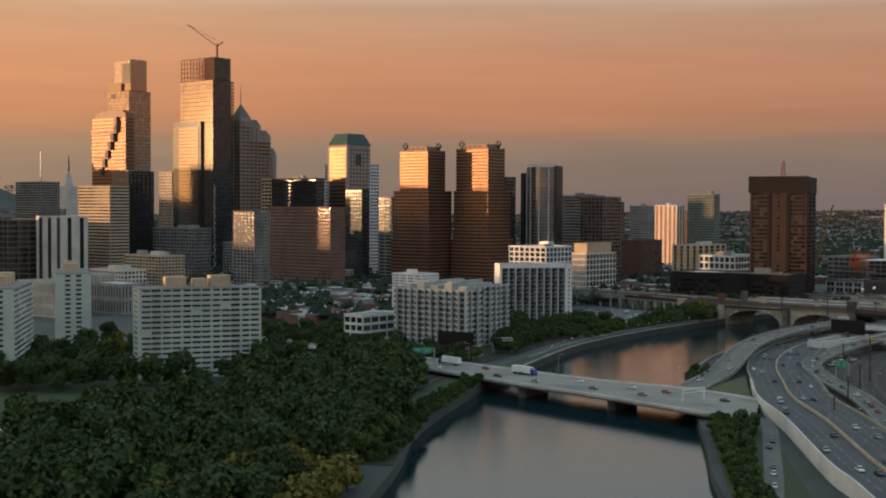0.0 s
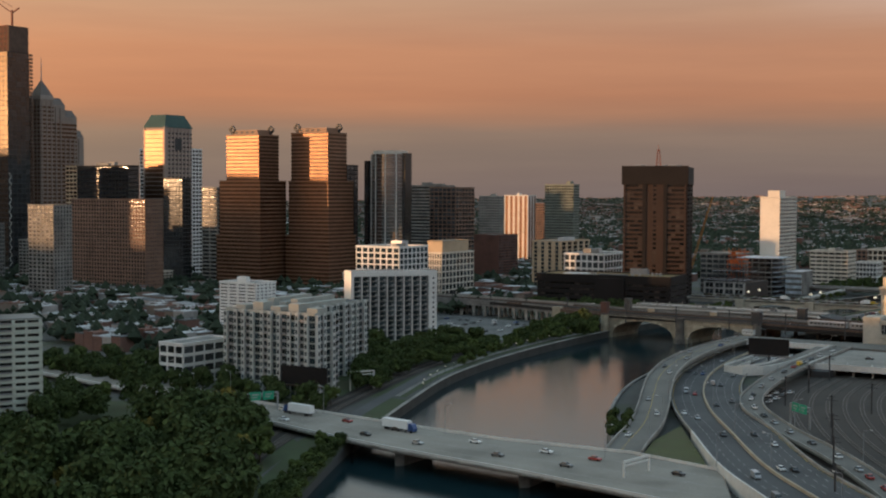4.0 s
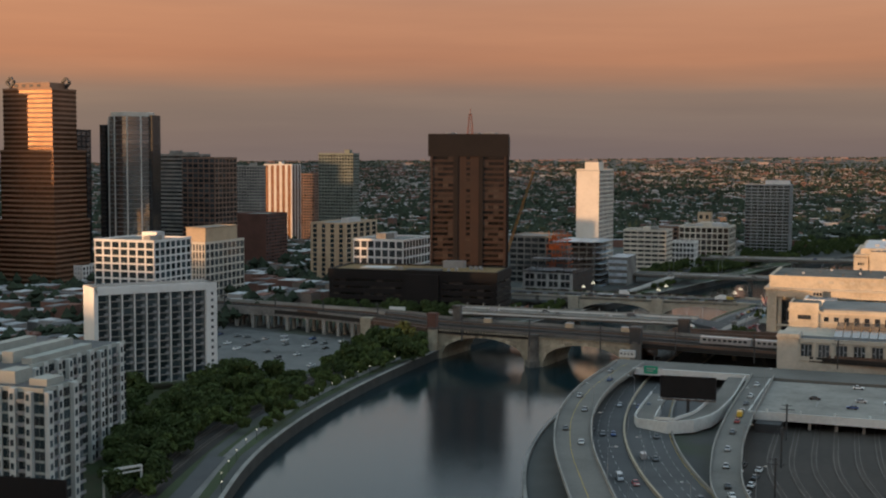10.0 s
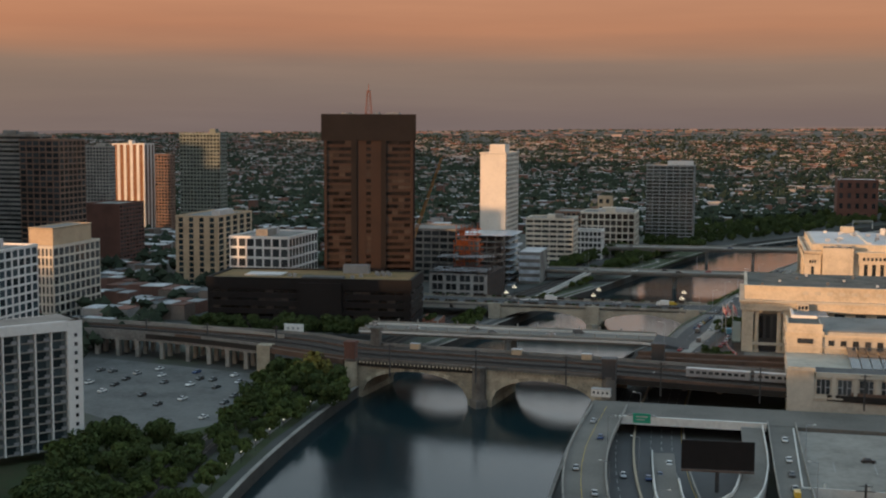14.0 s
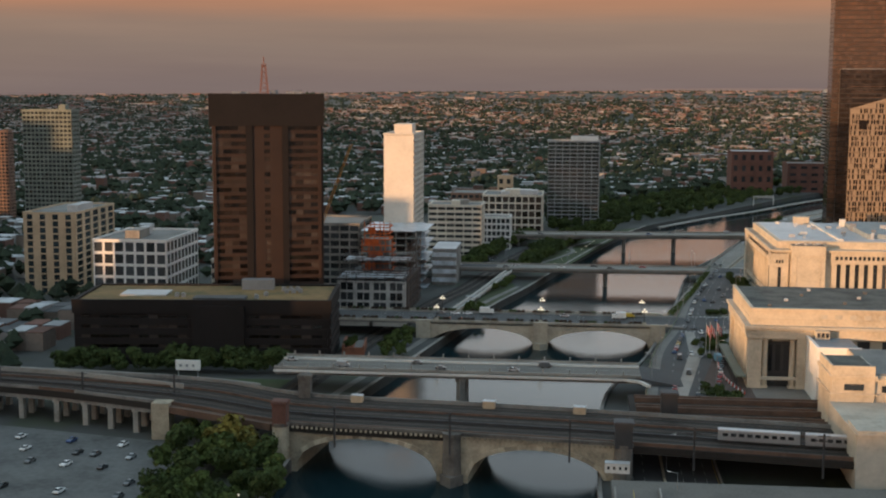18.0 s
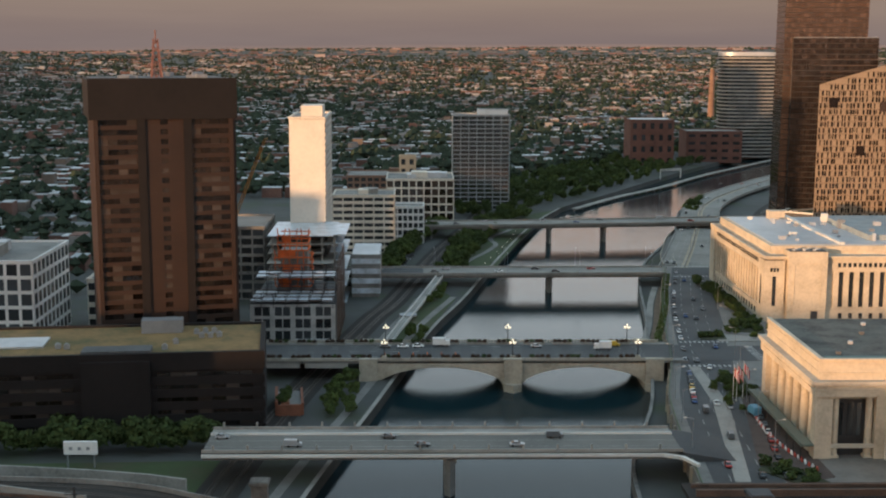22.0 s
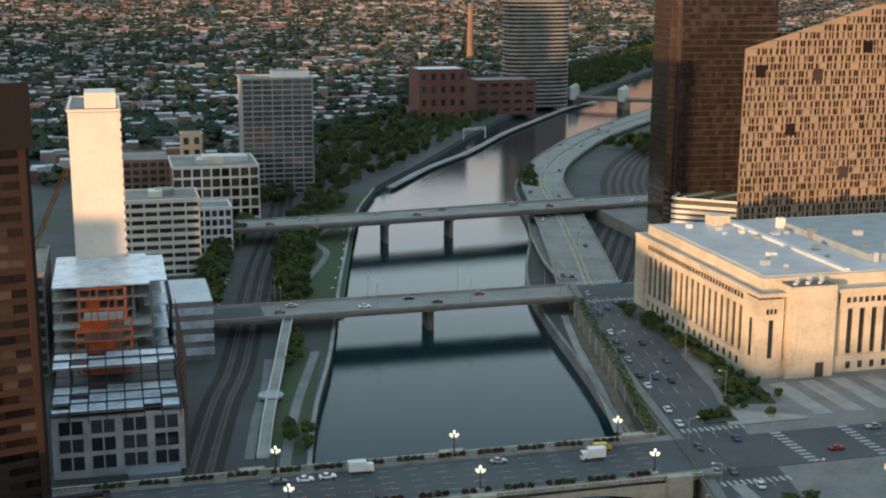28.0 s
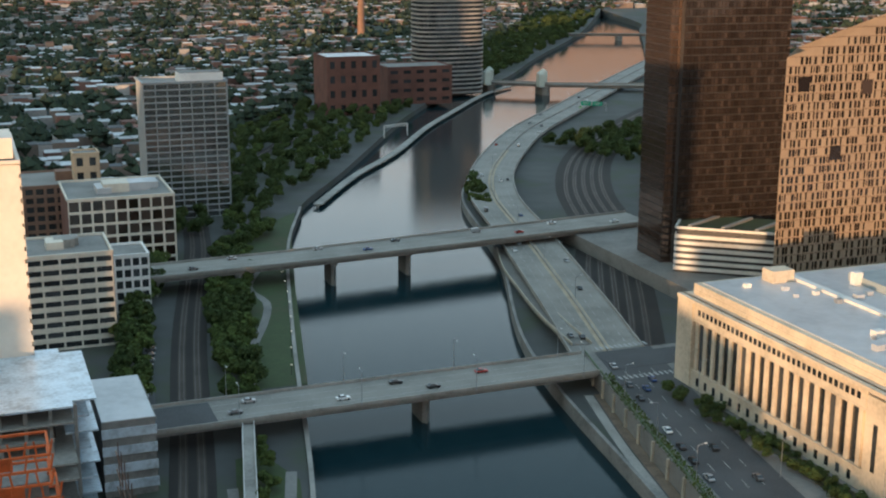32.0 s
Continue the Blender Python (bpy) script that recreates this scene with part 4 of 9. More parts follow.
block("grey_slab", "grey concrete apartment tower", -991, -960, 889, 908, 83, wall=CONCRETE_DARK, floors=24, bays=(6, 6), pier=1.6, span=1.4, faces="NW", category="apartment block")
block("pale_office", "pale grey office with square windows", -1130, -1068, 993, 1016, 48, wall=CONCRETE, floors=14, bays=(12, 7), pier=1.0, span=1.4, faces="NW")
block("white_garage", "white louvred parking house", -1087, -1046, 1022, 1040, 38, wall=WHITE, floors=11, bays=(1, 1), span=1.7, faces="NW")
block("low_shop", "low cream commercial block", -1076, -996, 1043, 1062, 19.5, wall=CREAM, floors=6, bays=(9, 4), faces="NW", huts=2)
block("low_office", "low white office with strip windows", -855, -829, 1118, 1140, 21, wall=WHITE, floors=5, bays=(12, 6), pier=1.6, faces="NW", huts=3)
block("far_office", "far pale office tower with mast", -2043, -1965, 1293, 1330, 130, wall=CONCRETE, floors=30, bays=(12, 8), faces="NW")
block("lit_slab", "far sunlit apartment slab", -1632, -1600, 1288, 1310, 141, wall=TAN, floors=30, bays=(6, 4), faces="NW")
block("pale_tower", "pale tower with dark central window strip", -1243, -1193, 830, 860, 77, wall=CREAM, floors=1, bays=(3, 2), pier=10, span=2, faces="NW", pane=WINDOW)
block("brown_hall", "dark brown hall block", -1330, -1250, 800, 850, 73, wall=BRICK_BROWN, floors=12, bays=(10, 4), faces="NW")
block("dark_infill", "dark office tower between the twins", -900, -872, 1160, 1190, 121, wall=BLACK_METAL, pane=MIRROR_DARK, floors=28, bays=(5, 5), faces="NW", category="skyscraper")
block("far_infill", "brown far office tower", -820, -790, 1240, 1275, 100, wall=BRICK_BROWN, floors=24, bays=(6, 6), faces="NW")
solo("radio_mast", MB().beam((-1990, 1310, 130), (-1990, 1310, 185), 0.8), STEEL_GREY, "thin radio mast on a far roof", "mast")


def civic_tower():
    t = thing("civic_tower", "old stone civic tower with clock stage and statue finial", "tower", (-2114, 1447, GROUND))
    s = mat("old_marble", (0.5, 0.45, 0.4), 0.8, var=0.25)
    part("shaft", MB().box(-13, -13, -1, 13, 13, 100), s, t)
    part("clock_stage", MB().box(-11, -11, 100, 11, 11, 122), s, t)
    part("cupola", MB().cyl(0, 0, 122, 140, 9, 8, 0.5), s, t)
    part("lantern", MB().cyl(0, 0, 140, 150, 4, 8, 0.7), s, t)
    part("finial", MB().cyl(0, 0, 150, 180, 2.2, 6, 0.4), STEEL_DARK, t)
    for k in range(3):
        part("window", MB().box(-9 + 7 * k, -13.4, 30, -5 + 7 * k, -12.8, 80), WINDOW, t)


civic_tower()


# ---- park slabs ----
def slab(x, y, turn, z0, z1, w=60, d=19, front=True):
    """Pale glazed-brick apartment slab: the long front faces -y in its own frame."""
    t = thing("apartment_slab", "pale glazed-brick apartment slab with strip windows and roof huts", "apartment block", (x, y, z0), turn, "park apartment slabs")
    h = z1 - z0
    part("body", MB().box(-w / 2, -d / 2, -4, w / 2, d / 2, h), PALE_GREEN if front else CREAM, t)
    floors = 17
    fh = h / floors
    rng = random.Random(int(x))
    for j in range(floors):
        z = j * fh
        part("band", MB().box(-w / 2 - 0.1, -d / 2 - 0.35, z, w / 2 + 0.1, -d / 2, z + fh * 0.5), PALE_GREEN, t)
        g, b = MB(), MB()
        n = max(6, round(w / 5.0))
        for i in range(n):
            u, k = -w / 2 + 1 + (w - 2) * i / n, (w - 2) / n
            if i in (1, n - 3):
                b.box(u + 0.2, -d / 2 - 0.7, z + fh * 0.42, u + k - 0.2, -d / 2 - 0.1, z + fh * 0.6)
                g.box(u + 0.2, -d / 2 - 0.12, z + fh * 0.6, u + k - 0.2, -d / 2 + 0.1, z + fh * 0.99)
            elif rng.random() < 0.94:
                inset = (0.35, 0.9, 0.5)[i % 3] + rng.uniform(0, 0.25)
                g.box(u + inset, -d / 2 - 0.12, z + fh * 0.56, u + k - 0.25, -d / 2 + 0.1, z + fh * 0.93)
        part("window_band", g, WINDOW, t)
        if b.v:
            part("balcony", b, STEEL_GREY, t)
        for k in range(2):
            part("window", MB().box(w / 2 - 0.05, -4.5 + 6 * k, z + fh * 0.4, w / 2 + 0.1, -1.5 + 6 * k, z + fh * 0.85), WINDOW, t)
            part("window", MB().box(-w / 2 - 0.1, -4.5 + 6 * k, z + fh * 0.4, -w / 2 + 0.05, -1.5 + 6 * k, z + fh * 0.85), WINDOW, t)
    part("roof", MB().box(-w / 2, -d / 2, h, w / 2, d / 2, h + 0.5), GRAVEL_ROOF, t)
    for a, b, k in ((-16, -6, 5.5), (-2, 4, 4.5), (6, 16, 6)):
        part("roof_hut", MB().box(a, -3, h + 0.5, b, 5, h + k), TAN, t)
    return t


def slab_at(px, py, qx, qy, z0, z1, d=19):
    """A slab whose front runs from p to q."""
    turn = math.degrees(math.atan2(qy - py, qx - px))
    w = math.hypot(qx - px, qy - py)
    n = Vector((qy - py, -(qx - px))).normalized()
    slab((px + qx) / 2 - n.x * d / 2, (py + qy) / 2 - n.y * d / 2, turn, z0, z1, w, d)


slab_at(-531, 437, -503, 490, GROUND, 47.5)
slab_at(-648, 490, -698, 522, GROUND, 49)
slab_at(-570, 394, -618, 434, GROUND, 48)
block("stepped_hotel", "tan stepped apartment house with roof pavilion", -990, -936, 760, 785, 44, wall=TAN, floors=14, bays=(12, 7), faces="NW", huts=3)
block("grey_pile", "grey stone apartment block", -1201, -1129, 952, 975, 64, wall=CONCRETE_DARK, floors=16, bays=(14, 8), faces="NW", huts=2)
block("stone_palace", "cream stone library palace with columned front", -912, -862, 605, 632, 30, wall=LIMESTONE_DIM, floors=3, bays=(16, 8), pier=2.2, span=2.5, faces="NW")
block("stone_palace", "cream stone court palace", -962, -914, 672, 695, 31.5, wall=LIMESTONE_DIM, floors=3, bays=(14, 8), pier=2.2, span=2.5, faces="NW")
block("rotunda_hall", "grey hall with low roof", -894, -851, 657, 682, 27, wall=CONCRETE, floors=2, bays=(12, 8), pier=2, span=3, faces="NW", roof=METAL_ROOF)


block("cream_house", "cream stone apartment house with flat roof", -980, -931, 717, 740, 33, wall=CREAM, floors=8, bays=(12, 6), pier=1.4, span=1.5, faces="NW", huts=2)
# towers added out of view so that their long shadows cross the skyline
block("avenue_tower", "plain tan tower added out of view to cast shade", -1368, -1284, 675, 699, 136, turn=133.8, wall=TAN, floors=32, bays=(16, 5), pier=1.2, span=1.4, faces="NSEW", category="skyscraper")
block("avenue_tower", "plain grey tower added out of view to cast shade", -1601, -1529, 700, 730, 148, turn=133.8, wall=CONCRETE_DARK, floors=35, bays=(14, 5), pier=1.2, span=1.4, faces="NSEW", category="skyscraper")
block("avenue_tower", "plain brown tower added out of view to cast shade", -1601, -1529, 800, 830, 152, turn=133.8, wall=BRICK_BROWN, floors=36, bays=(14, 5), pier=1.2, span=1.4, faces="NSEW", category="skyscraper")


# ---- riverside apartments ----
def riverside_wing(x, y, turn, w, d, z1, bays, floors=10):
    t = thing("riverside_apartments", "grey riverside apartment wing with stacked bays and balconies", "apartment block", (x, y, GROUND), turn, "riverside apartments")
    h = z1 - GROUND
    part("body", MB().box(-w / 2, -d / 2, -1, w / 2, d / 2, h), mat("bone_render", (0.34, 0.345, 0.31), 0.85, var=0.2), t)
    bone = MATS["bone_render"]
    for side, length, n in (("W", d, max(2, int(bays * d / w))), ("N", w, bays)):
        bw = length / n
        for k in range(n):
            a, b = -length / 2 + k * bw, -length / 2 + (k + 1) * bw
            deep = 1.4 if k % 3 != 1 else 0.5
            m = MB()
            if side == "N":
                m.box(a + 0.2, -d / 2 - deep, 0, a + bw * 0.42, -d / 2, h + (0.8 if k % 3 else 0))
            else:
                m.box(w / 2, a + 0.2, 0, w / 2 + deep, a + bw * 0.42, h + (0.8 if k % 3 else 0))
            part("bay", m, mat("white_bay", (0.5, 0.5, 0.47), 0.85, var=0.15), t)
            fh = h / floors
            for j in range(floors):
                z = j * fh
                g, bal = MB(), MB()
                if side == "N":
                    g.box(a + bw * 0.44, -d / 2 - 0.1, z + 0.5, a + bw * 0.72, -d / 2 + 0.1, z + h / floors - 0.25).box(a + bw * 0.75, -d / 2 - 0.1, z + 0.5, b + 0.1, -d / 2 + 0.1, z + h / floors - 0.25)
                    g.box(a + bw * 0.12, -d / 2 - deep - 0.06, z + 0.9, a + bw * 0.32, -d / 2 - deep, z + h / floors - 0.5)
                    bal.box(a + bw * 0.45, -d / 2 - 1.1, z + 0.1, b, -d / 2, z + 0.3).box(a + bw * 0.45, -d / 2 - 1.1, z + 0.3, b, -d / 2 - 1.0, z + 1.1)
                else:
                    g.box(w / 2 - 0.1, a + bw * 0.44, z + 0.5, w / 2 + 0.1, a + bw * 0.72, z + h / floors - 0.25).box(w / 2 - 0.1, a + bw * 0.75, z + 0.5, w / 2 + 0.1, b + 0.1, z + h / floors - 0.25)
                    g.box(w / 2 + deep, a + bw * 0.12, z + 0.9, w / 2 + deep + 0.06, a + bw * 0.32, z + h / floors - 0.5)
                    bal.box(w / 2, a + bw * 0.45, z + 0.1, w / 2 + 1.1, b, z + 0.3).box(w / 2 + 1.0, a + bw * 0.45, z + 0.3, w / 2 + 1.1, b, z + 1.1)
                part("window", g, WINDOW_BLUE if (k + j) % 3 else WINDOW, t)
                if k % 2 == 0:
                    part("balcony", bal, STEEL_GREY, t)
    for k in range(5):
        x = -w / 2 + w * (k + 0.5) / 5
        part("roof_hut", MB().box(x - w * 0.06, -d * 0.2, h + 0.5, x + w * 0.05, d * 0.25, h + 2.4 + (k % 2) * 1.6), bone, t)
    part("parapet", MB().box(-w / 2, -d / 2, h, w / 2, -d / 2 + 0.4, h + 1.0).box(w / 2 - 0.4, -d / 2 + 0.4, h, w / 2, d / 2, h + 1.0), bone, t)
    part("roof", MB().box(-w / 2 + 0.5, -d / 2 + 0.5, h, w / 2 - 0.5, d / 2 - 0.5, h + 0.5), DARK_ROOF, t)
    return t




# ---- bridges ----
def rail_bridge():
    """Stone arch railway bridge and its brick-and-steel approaches."""
    t = thing("railway_bridge", "stone arch railway bridge with brown track deck", "bridge")
    zt = 15.2
    a, m, b = Vector((-489, 944)), Vector((-434, 938)), Vector((-382, 932))
    depth = 34.0
    for p, q in ((a, m), (m, b)):
        u = (q - p).normalized()
        n = Vector((-u.y, u.x))
        if n.y < 0:
            n = -n
        length = (q - p).length
        k = 22
        arch = MB()
        inner, rise, pier = [], 9.6, 5.0
        for i in range(k + 1):
            s = pier + (length - 2 * pier) * i / k
            c = (i / k) * 2 - 1
            inner.append((s, 2.4 + rise * math.sqrt(max(0, 1 - c * c))))
        outline = [(0, -2), (pier, -2)] + inner + [(length - pier, -2), (length, -2)]
        # spandrel faces front and back, soffit
        for off in (0, depth):
            o = p + n * off
            for (s0, z0), (s1, z1) in zip(outline, outline[1:]):
                if abs(s1 - s0) > 0.01:
                    arch.poly([(*(o + u * s0), z0), (*(o + u * s1), z1), (*(o + u * s1), zt), (*(o + u * s0), zt)])
        for (s0, z0), (s1, z1) in zip(outline, outline[1:]):
            q0, q1 = p + u * s0, p + u * s1
            arch.poly([(*q0, z0), (*q1, z1), (*(q1 + n * depth), z1), (*(q0 + n * depth), z0)])
        part("arch", arch, STONE, t, "rubble stone arch")
        # arch ring of stones
        for i in range(k):
            (s0, z0), (s1, z1) = inner[i], inner[i + 1]
            c0, c1 = (s0 - length / 2), (s1 - length / 2)
            f = 1.0
            g = MB()
            o = p - n * 0.35
            q = [(s0, z0), (s1, z1), (s1 + c1 * 0.035, z1 + 1.3), (s0 + c0 * 0.035, z0 + 1.3)]
            g.v += [(*(o + u * s), z) for s, z in q] + [(*(o + u * s + n * 0.6), z) for s, z in q]
            g.f += [(0, 1, 2, 3), (4, 7, 6, 5), (0, 4, 5, 1), (1, 5, 6, 2), (2, 6, 7, 3), (3, 7, 4, 0)]
            part("voussoir", g, STONE, t)
        # string course and parapet with corbels
        cor = MB()
        for i in range(int(length / 1.6)):
            s = i * 1.6 + 0.4
            o = p + u * s - n * 0.5
            cor.obox((*(o + u * 0.35),), u * 0.35, n * 0.5, zt - 0.9, zt - 0.2)
        tagged(part("corbel_course", cor, STONE, t), kind="stuff")
        par = MB().obox(tuple(p + u * length / 2), u * length / 2, n * 0.5, zt - 0.2, zt + 0.9)
        part("parapet", par, STONE_DARK, t)
    for p in (a, m, b):
        n = Vector((0.1, 1)).normalized()
        pier = MB().cyl(p.x, p.y - 1.0, -2, zt - 0.2, 3.0, 10, 0.9)
        part("pier", pier, STONE if p is a else STONE_DARK, t)
        part("pier_cap", MB().cyl(p.x, p.y - 1.0, zt - 0.2, zt + 0.9, 3.0, 10, 1.0), STONE_DARK, t)
        part("cutwater", MB().prism([(p.x - 3.6, p.y - 2), (p.x, p.y - 6.5), (p.x + 3.6, p.y - 2)], -2, 3.2), STONE_DARK, t)
    for x, y, m_, w in ((-489, 943, BRICK, 2.2), (-489, 980, STONE_DARK, 2), (-382, 931, STEEL_DARK, 2.6), (-366, 970, STEEL_DARK, 2.6)):
        part("pylon", MB().box(x - w, y - w, zt, x + w, y + w, zt + 8).box(x - w - 0.4, y - w - 0.4, zt + 7, x + w + 0.4, y + w + 0.4, zt + 7.8), m_, t, "square masonry pylon")
    deck = MB()
    near = smooth_line([(-700, 992, zt), (-600, 982, zt), (-530, 962, zt), (-489, 944, zt), (-434, 938, zt), (-382, 932, zt), (-330, 926, zt - 0.4), (-260, 918, zt - 0.4), (-120, 908, zt - 0.4)], 10)
    far = smooth_line([(-700, 1014, zt), (-600, 1006, zt), (-530, 1000, zt), (-489, 982, zt), (-434, 976, zt), (-382, 970, zt), (-330, 964, zt - 0.4), (-260, 956, zt - 0.4), (-120, 946, zt - 0.4)], 10)
    k = min(len(near), len(far))
    near, far = near[:k], far[:k]
    deck.strip(near, far, 2.2)
    part("track_deck", deck, BALLAST, t, "rust-brown ballast track deck")
    for i in range(7):
        f0 = 0.1 + i * 0.13
        for e in (0, 0.02):
            ln = [p.lerp(q, f0 + e * 1.8) + Vector((0, 0, 0.12)) for p, q in zip(near, far)]
            part("rail", MB().strip([v - Vector((0, 0.09, 0)) for v in ln], [v + Vector((0, 0.09, 0)) for v in ln], 0.1), RAIL, t)
    for f, m_, h in ((0.03, STEEL_RUST, 1.1), (0.33, STEEL_DARK, 0.9), (0.62, STEEL_RUST, 0.8), (0.97, CONCRETE_DARK, 1.3)):
        ln = [p.lerp(q, f) + Vector((0, 0, h)) for p, q in zip(near, far)]
        part("cable_trough", MB().strip([v - Vector((0, 0.25, 0)) for v in ln], [v + Vector((0, 0.25, 0)) for v in ln], h), m_, t)
    for i in range(7):
        ln = [p.lerp(q, 0.118 + i * 0.13) + Vector((0, 0, 0.06)) for p, q in zip(near, far)]
        part("sleeper_bed", MB().strip([v - Vector((0, 1.3, 0)) for v in ln], [v + Vector((0, 1.3, 0)) for v in ln], 0.05), mat("deck_timber", (0.045, 0.035, 0.028), 0.95, var=0.4, scale=0.2, fine=1.2), t)
    return t


rail_bridge()


def viaduct():
    t = thing("rail_viaduct", "concrete rail viaduct on rows of square piers", "viaduct")
    line = smooth_line([(-730, 992, 15.4), (-600, 982, 15.4), (-534, 964, 15.4)], 6)
    side = MB().strip([p + Vector((0, 0, 0.9)) for p in line], [p + Vector((0, 0.8, 0.9)) for p in line], 4.6)
    part("edge_girder", side, CONCRETE_DARK, t)
    far = [p + Vector((0, 22, 0)) for p in line]
    part("far_wall", MB().strip([p + Vector((0, 0, 1.6)) for p in far], [p + Vector((0, 0.6, 1.6)) for p in far], 2), CONCRETE, t)
    s = 0
    for i in range(0, len(line) - 1, 2):
        p = line[i]
        for r in range(3):
            part("pier", MB().box(p.x - 0.9, p.y + 0.2 + r * 8, GROUND - 1, p.x + 0.9, p.y + 2.2 + r * 8, 12.2).box(p.x - 1.3, p.y + r * 8, 11.2, p.x + 1.3, p.y + 2.4 + r * 8, 12.4), CONCRETE, t)
    # plate girder span over the tracks
    part("girder", MB().beam((-534, 963, 14.2), (-492, 944, 14.2), 1.1), STEEL_RUST, t)
    part("abutment", MB().box(-537, 960, GROUND - 1, -531, 966, 16.4), STONE, t)


viaduct()


def arch_road_bridge():
    """Market street bridge: two low granite arches, balustrades and lamp clusters."""
    t = thing("arch_road_bridge", "granite road bridge with two low arches and balustrade", "bridge")
    zt, y0, y1 = 11.4, 1146, 1176
    xs = (-468, -413, -359)
    for xa, xb in zip(xs, xs[1:]):
        pier, k = 3.2, 24
        inner = []
        for i in range(k + 1):
            c = i / k * 2 - 1
            inner.append((xa + pier + (xb - xa - 2 * pier) * i / k, 1.8 + 7.2 * math.sqrt(max(0, 1 - c * c)) ** 1.15))
        outline = [(xa, -2), (xa + pier, -2)] + inner + [(xb - pier, -2), (xb, -2)]
        arch = MB()
        for y in (y0, y1):
            for (p0, z0), (p1, z1) in zip(outline, outline[1:]):
                if abs(p1 - p0) > 0.01:
                    arch.poly([(p0, y, z0), (p1, y, z1), (p1, y, zt - 0.3), (p0, y, zt - 0.3)])
        for (p0, z0), (p1, z1) in zip(outline, outline[1:]):
            arch.poly([(p0, y0, z0), (p1, y0, z1), (p1, y1, z1), (p0, y1, z0)])
        part("arch", arch, GRANITE, t)
        for i in range(k):
            (p0, z0), (p1, z1) = inner[i], inner[i + 1]
            g = MB()
            q = [(p0, z0), (p1, z1), (p1, z1 + 1.0), (p0, z0 + 1.0)]
            g.v += [(x, y0 - 0.3, z) for x, z in q] + [(x, y0 + 0.2, z) for x, z in q]
            g.f += [(0, 1, 2, 3), (4, 7, 6, 5), (0, 4, 5, 1), (1, 5, 6, 2), (2, 6, 7, 3), (3, 7, 4, 0)]
            part("voussoir", g, GRANITE, t)
    for x in xs:
        part("pier", MB().box(x - 3.4, y0 - 2, -2, x + 3.4, y1 + 2, zt - 0.85).prism([(x - 3.4, y0 - 2), (x, y0 - 5), (x + 3.4, y0 - 2)], -2, 3), GRANITE, t)
        for ya, yb in ((y0 - 2, y0 + 0.4), (y1 - 0.4, y1 + 2)):
            part("pedestal", MB().box(x - 3.4, ya, zt - 0.85, x + 3.4, yb, zt + 1.3), GRANITE, t)
    part("roadway", MB().box(-520, y0 + 4, zt - 0.8, -345, y1 - 4, zt), ASPHALT, t)
    for y, s in ((y0, 1), (y1, -1)):
        part("pavement", MB().box(-520, min(y, y + 4 * s), zt - 0.8, -346, max(y, y + 4 * s), zt + 0.2), PAVING, t)
        bal = MB().box(-520, y - 0.35, zt + 0.95, -352, y + 0.35, zt + 1.2).box(-520, y - 0.35, zt + 0.2, -352, y + 0.35, zt + 0.4)
        for i in range(140):
            bal.box(-519.6 + i * 1.2, y - 0.25, zt + 0.4, -519.1 + i * 1.2, y + 0.25, zt + 0.95)
        part("balustrade", bal, GRANITE, t)
    for x in (-500, -484):
        part("approach_span", MB().box(x - 10, y0, zt - 2.6, x + 8, y1, zt - 0.8), CONCRETE, t)
    for i in range(5):
        lane = MB()
        for k in range(18):
            lane.box(-500 + k * 8, y0 + 7.5 + i * 4, zt + 0.004, -496.5 + k * 8, y0 + 7.65 + i * 4, zt + 0.012)
        tagged(part("lane_mark", lane, PAINT_WHITE, t), kind="stuff")


arch_road_bridge()


def lamp_cluster(x, y, z, h=7.0):
    t = thing("lamp_cluster", "old bridge lamp post with a ring of white globes", "street lamp", (x, y, z), 0, "bridge lamps")
    part("plinth", MB().box(-0.9, -0.9, 0, 0.9, 0.9, 1.6), GRANITE, t)
    part("post", MB().cyl(0, 0, 1.6, h, 0.22, 8, 0.6), STEEL_DARK, t)
    globe = bpy.data.meshes.get("globe")
    if not globe:
        bm = bmesh.new()
        bmesh.ops.create_icosphere(bm, subdivisions=2, radius=0.42)
        globe = bpy.data.meshes.new("globe")
        bm.to_mesh(globe)
        bm.free()
        gm = bpy.data.materials.new("lit_globe")
        gm.use_nodes = True
        b = gm.node_tree.nodes["Principled BSDF"]
        b.inputs["Base Color"].default_value = (0.8, 0.75, 0.65, 1)
        b.inputs["Emission Color"].default_value = (1, 0.85, 0.6, 1)
        b.inputs["Emission Strength"].default_value = 0.7
        globe.materials.append(gm)
    for i in range(5):
        a = i * 2 * math.pi / 5
        piece("globe", globe, t, 1.0 * math.cos(a), 1.0 * math.sin(a), h - 0.4)
        part("bracket", MB().beam((0, 0, h - 1.2), (1.0 * math.cos(a), 1.0 * math.sin(a), h - 0.7), 0.06), STEEL_DARK, t)
    piece("globe", globe, t, 0, 0, h + 0.6)


for x in (-462, -413, -365):
    for y in (1148, 1174):
        lamp_cluster(x, y, 11.6)


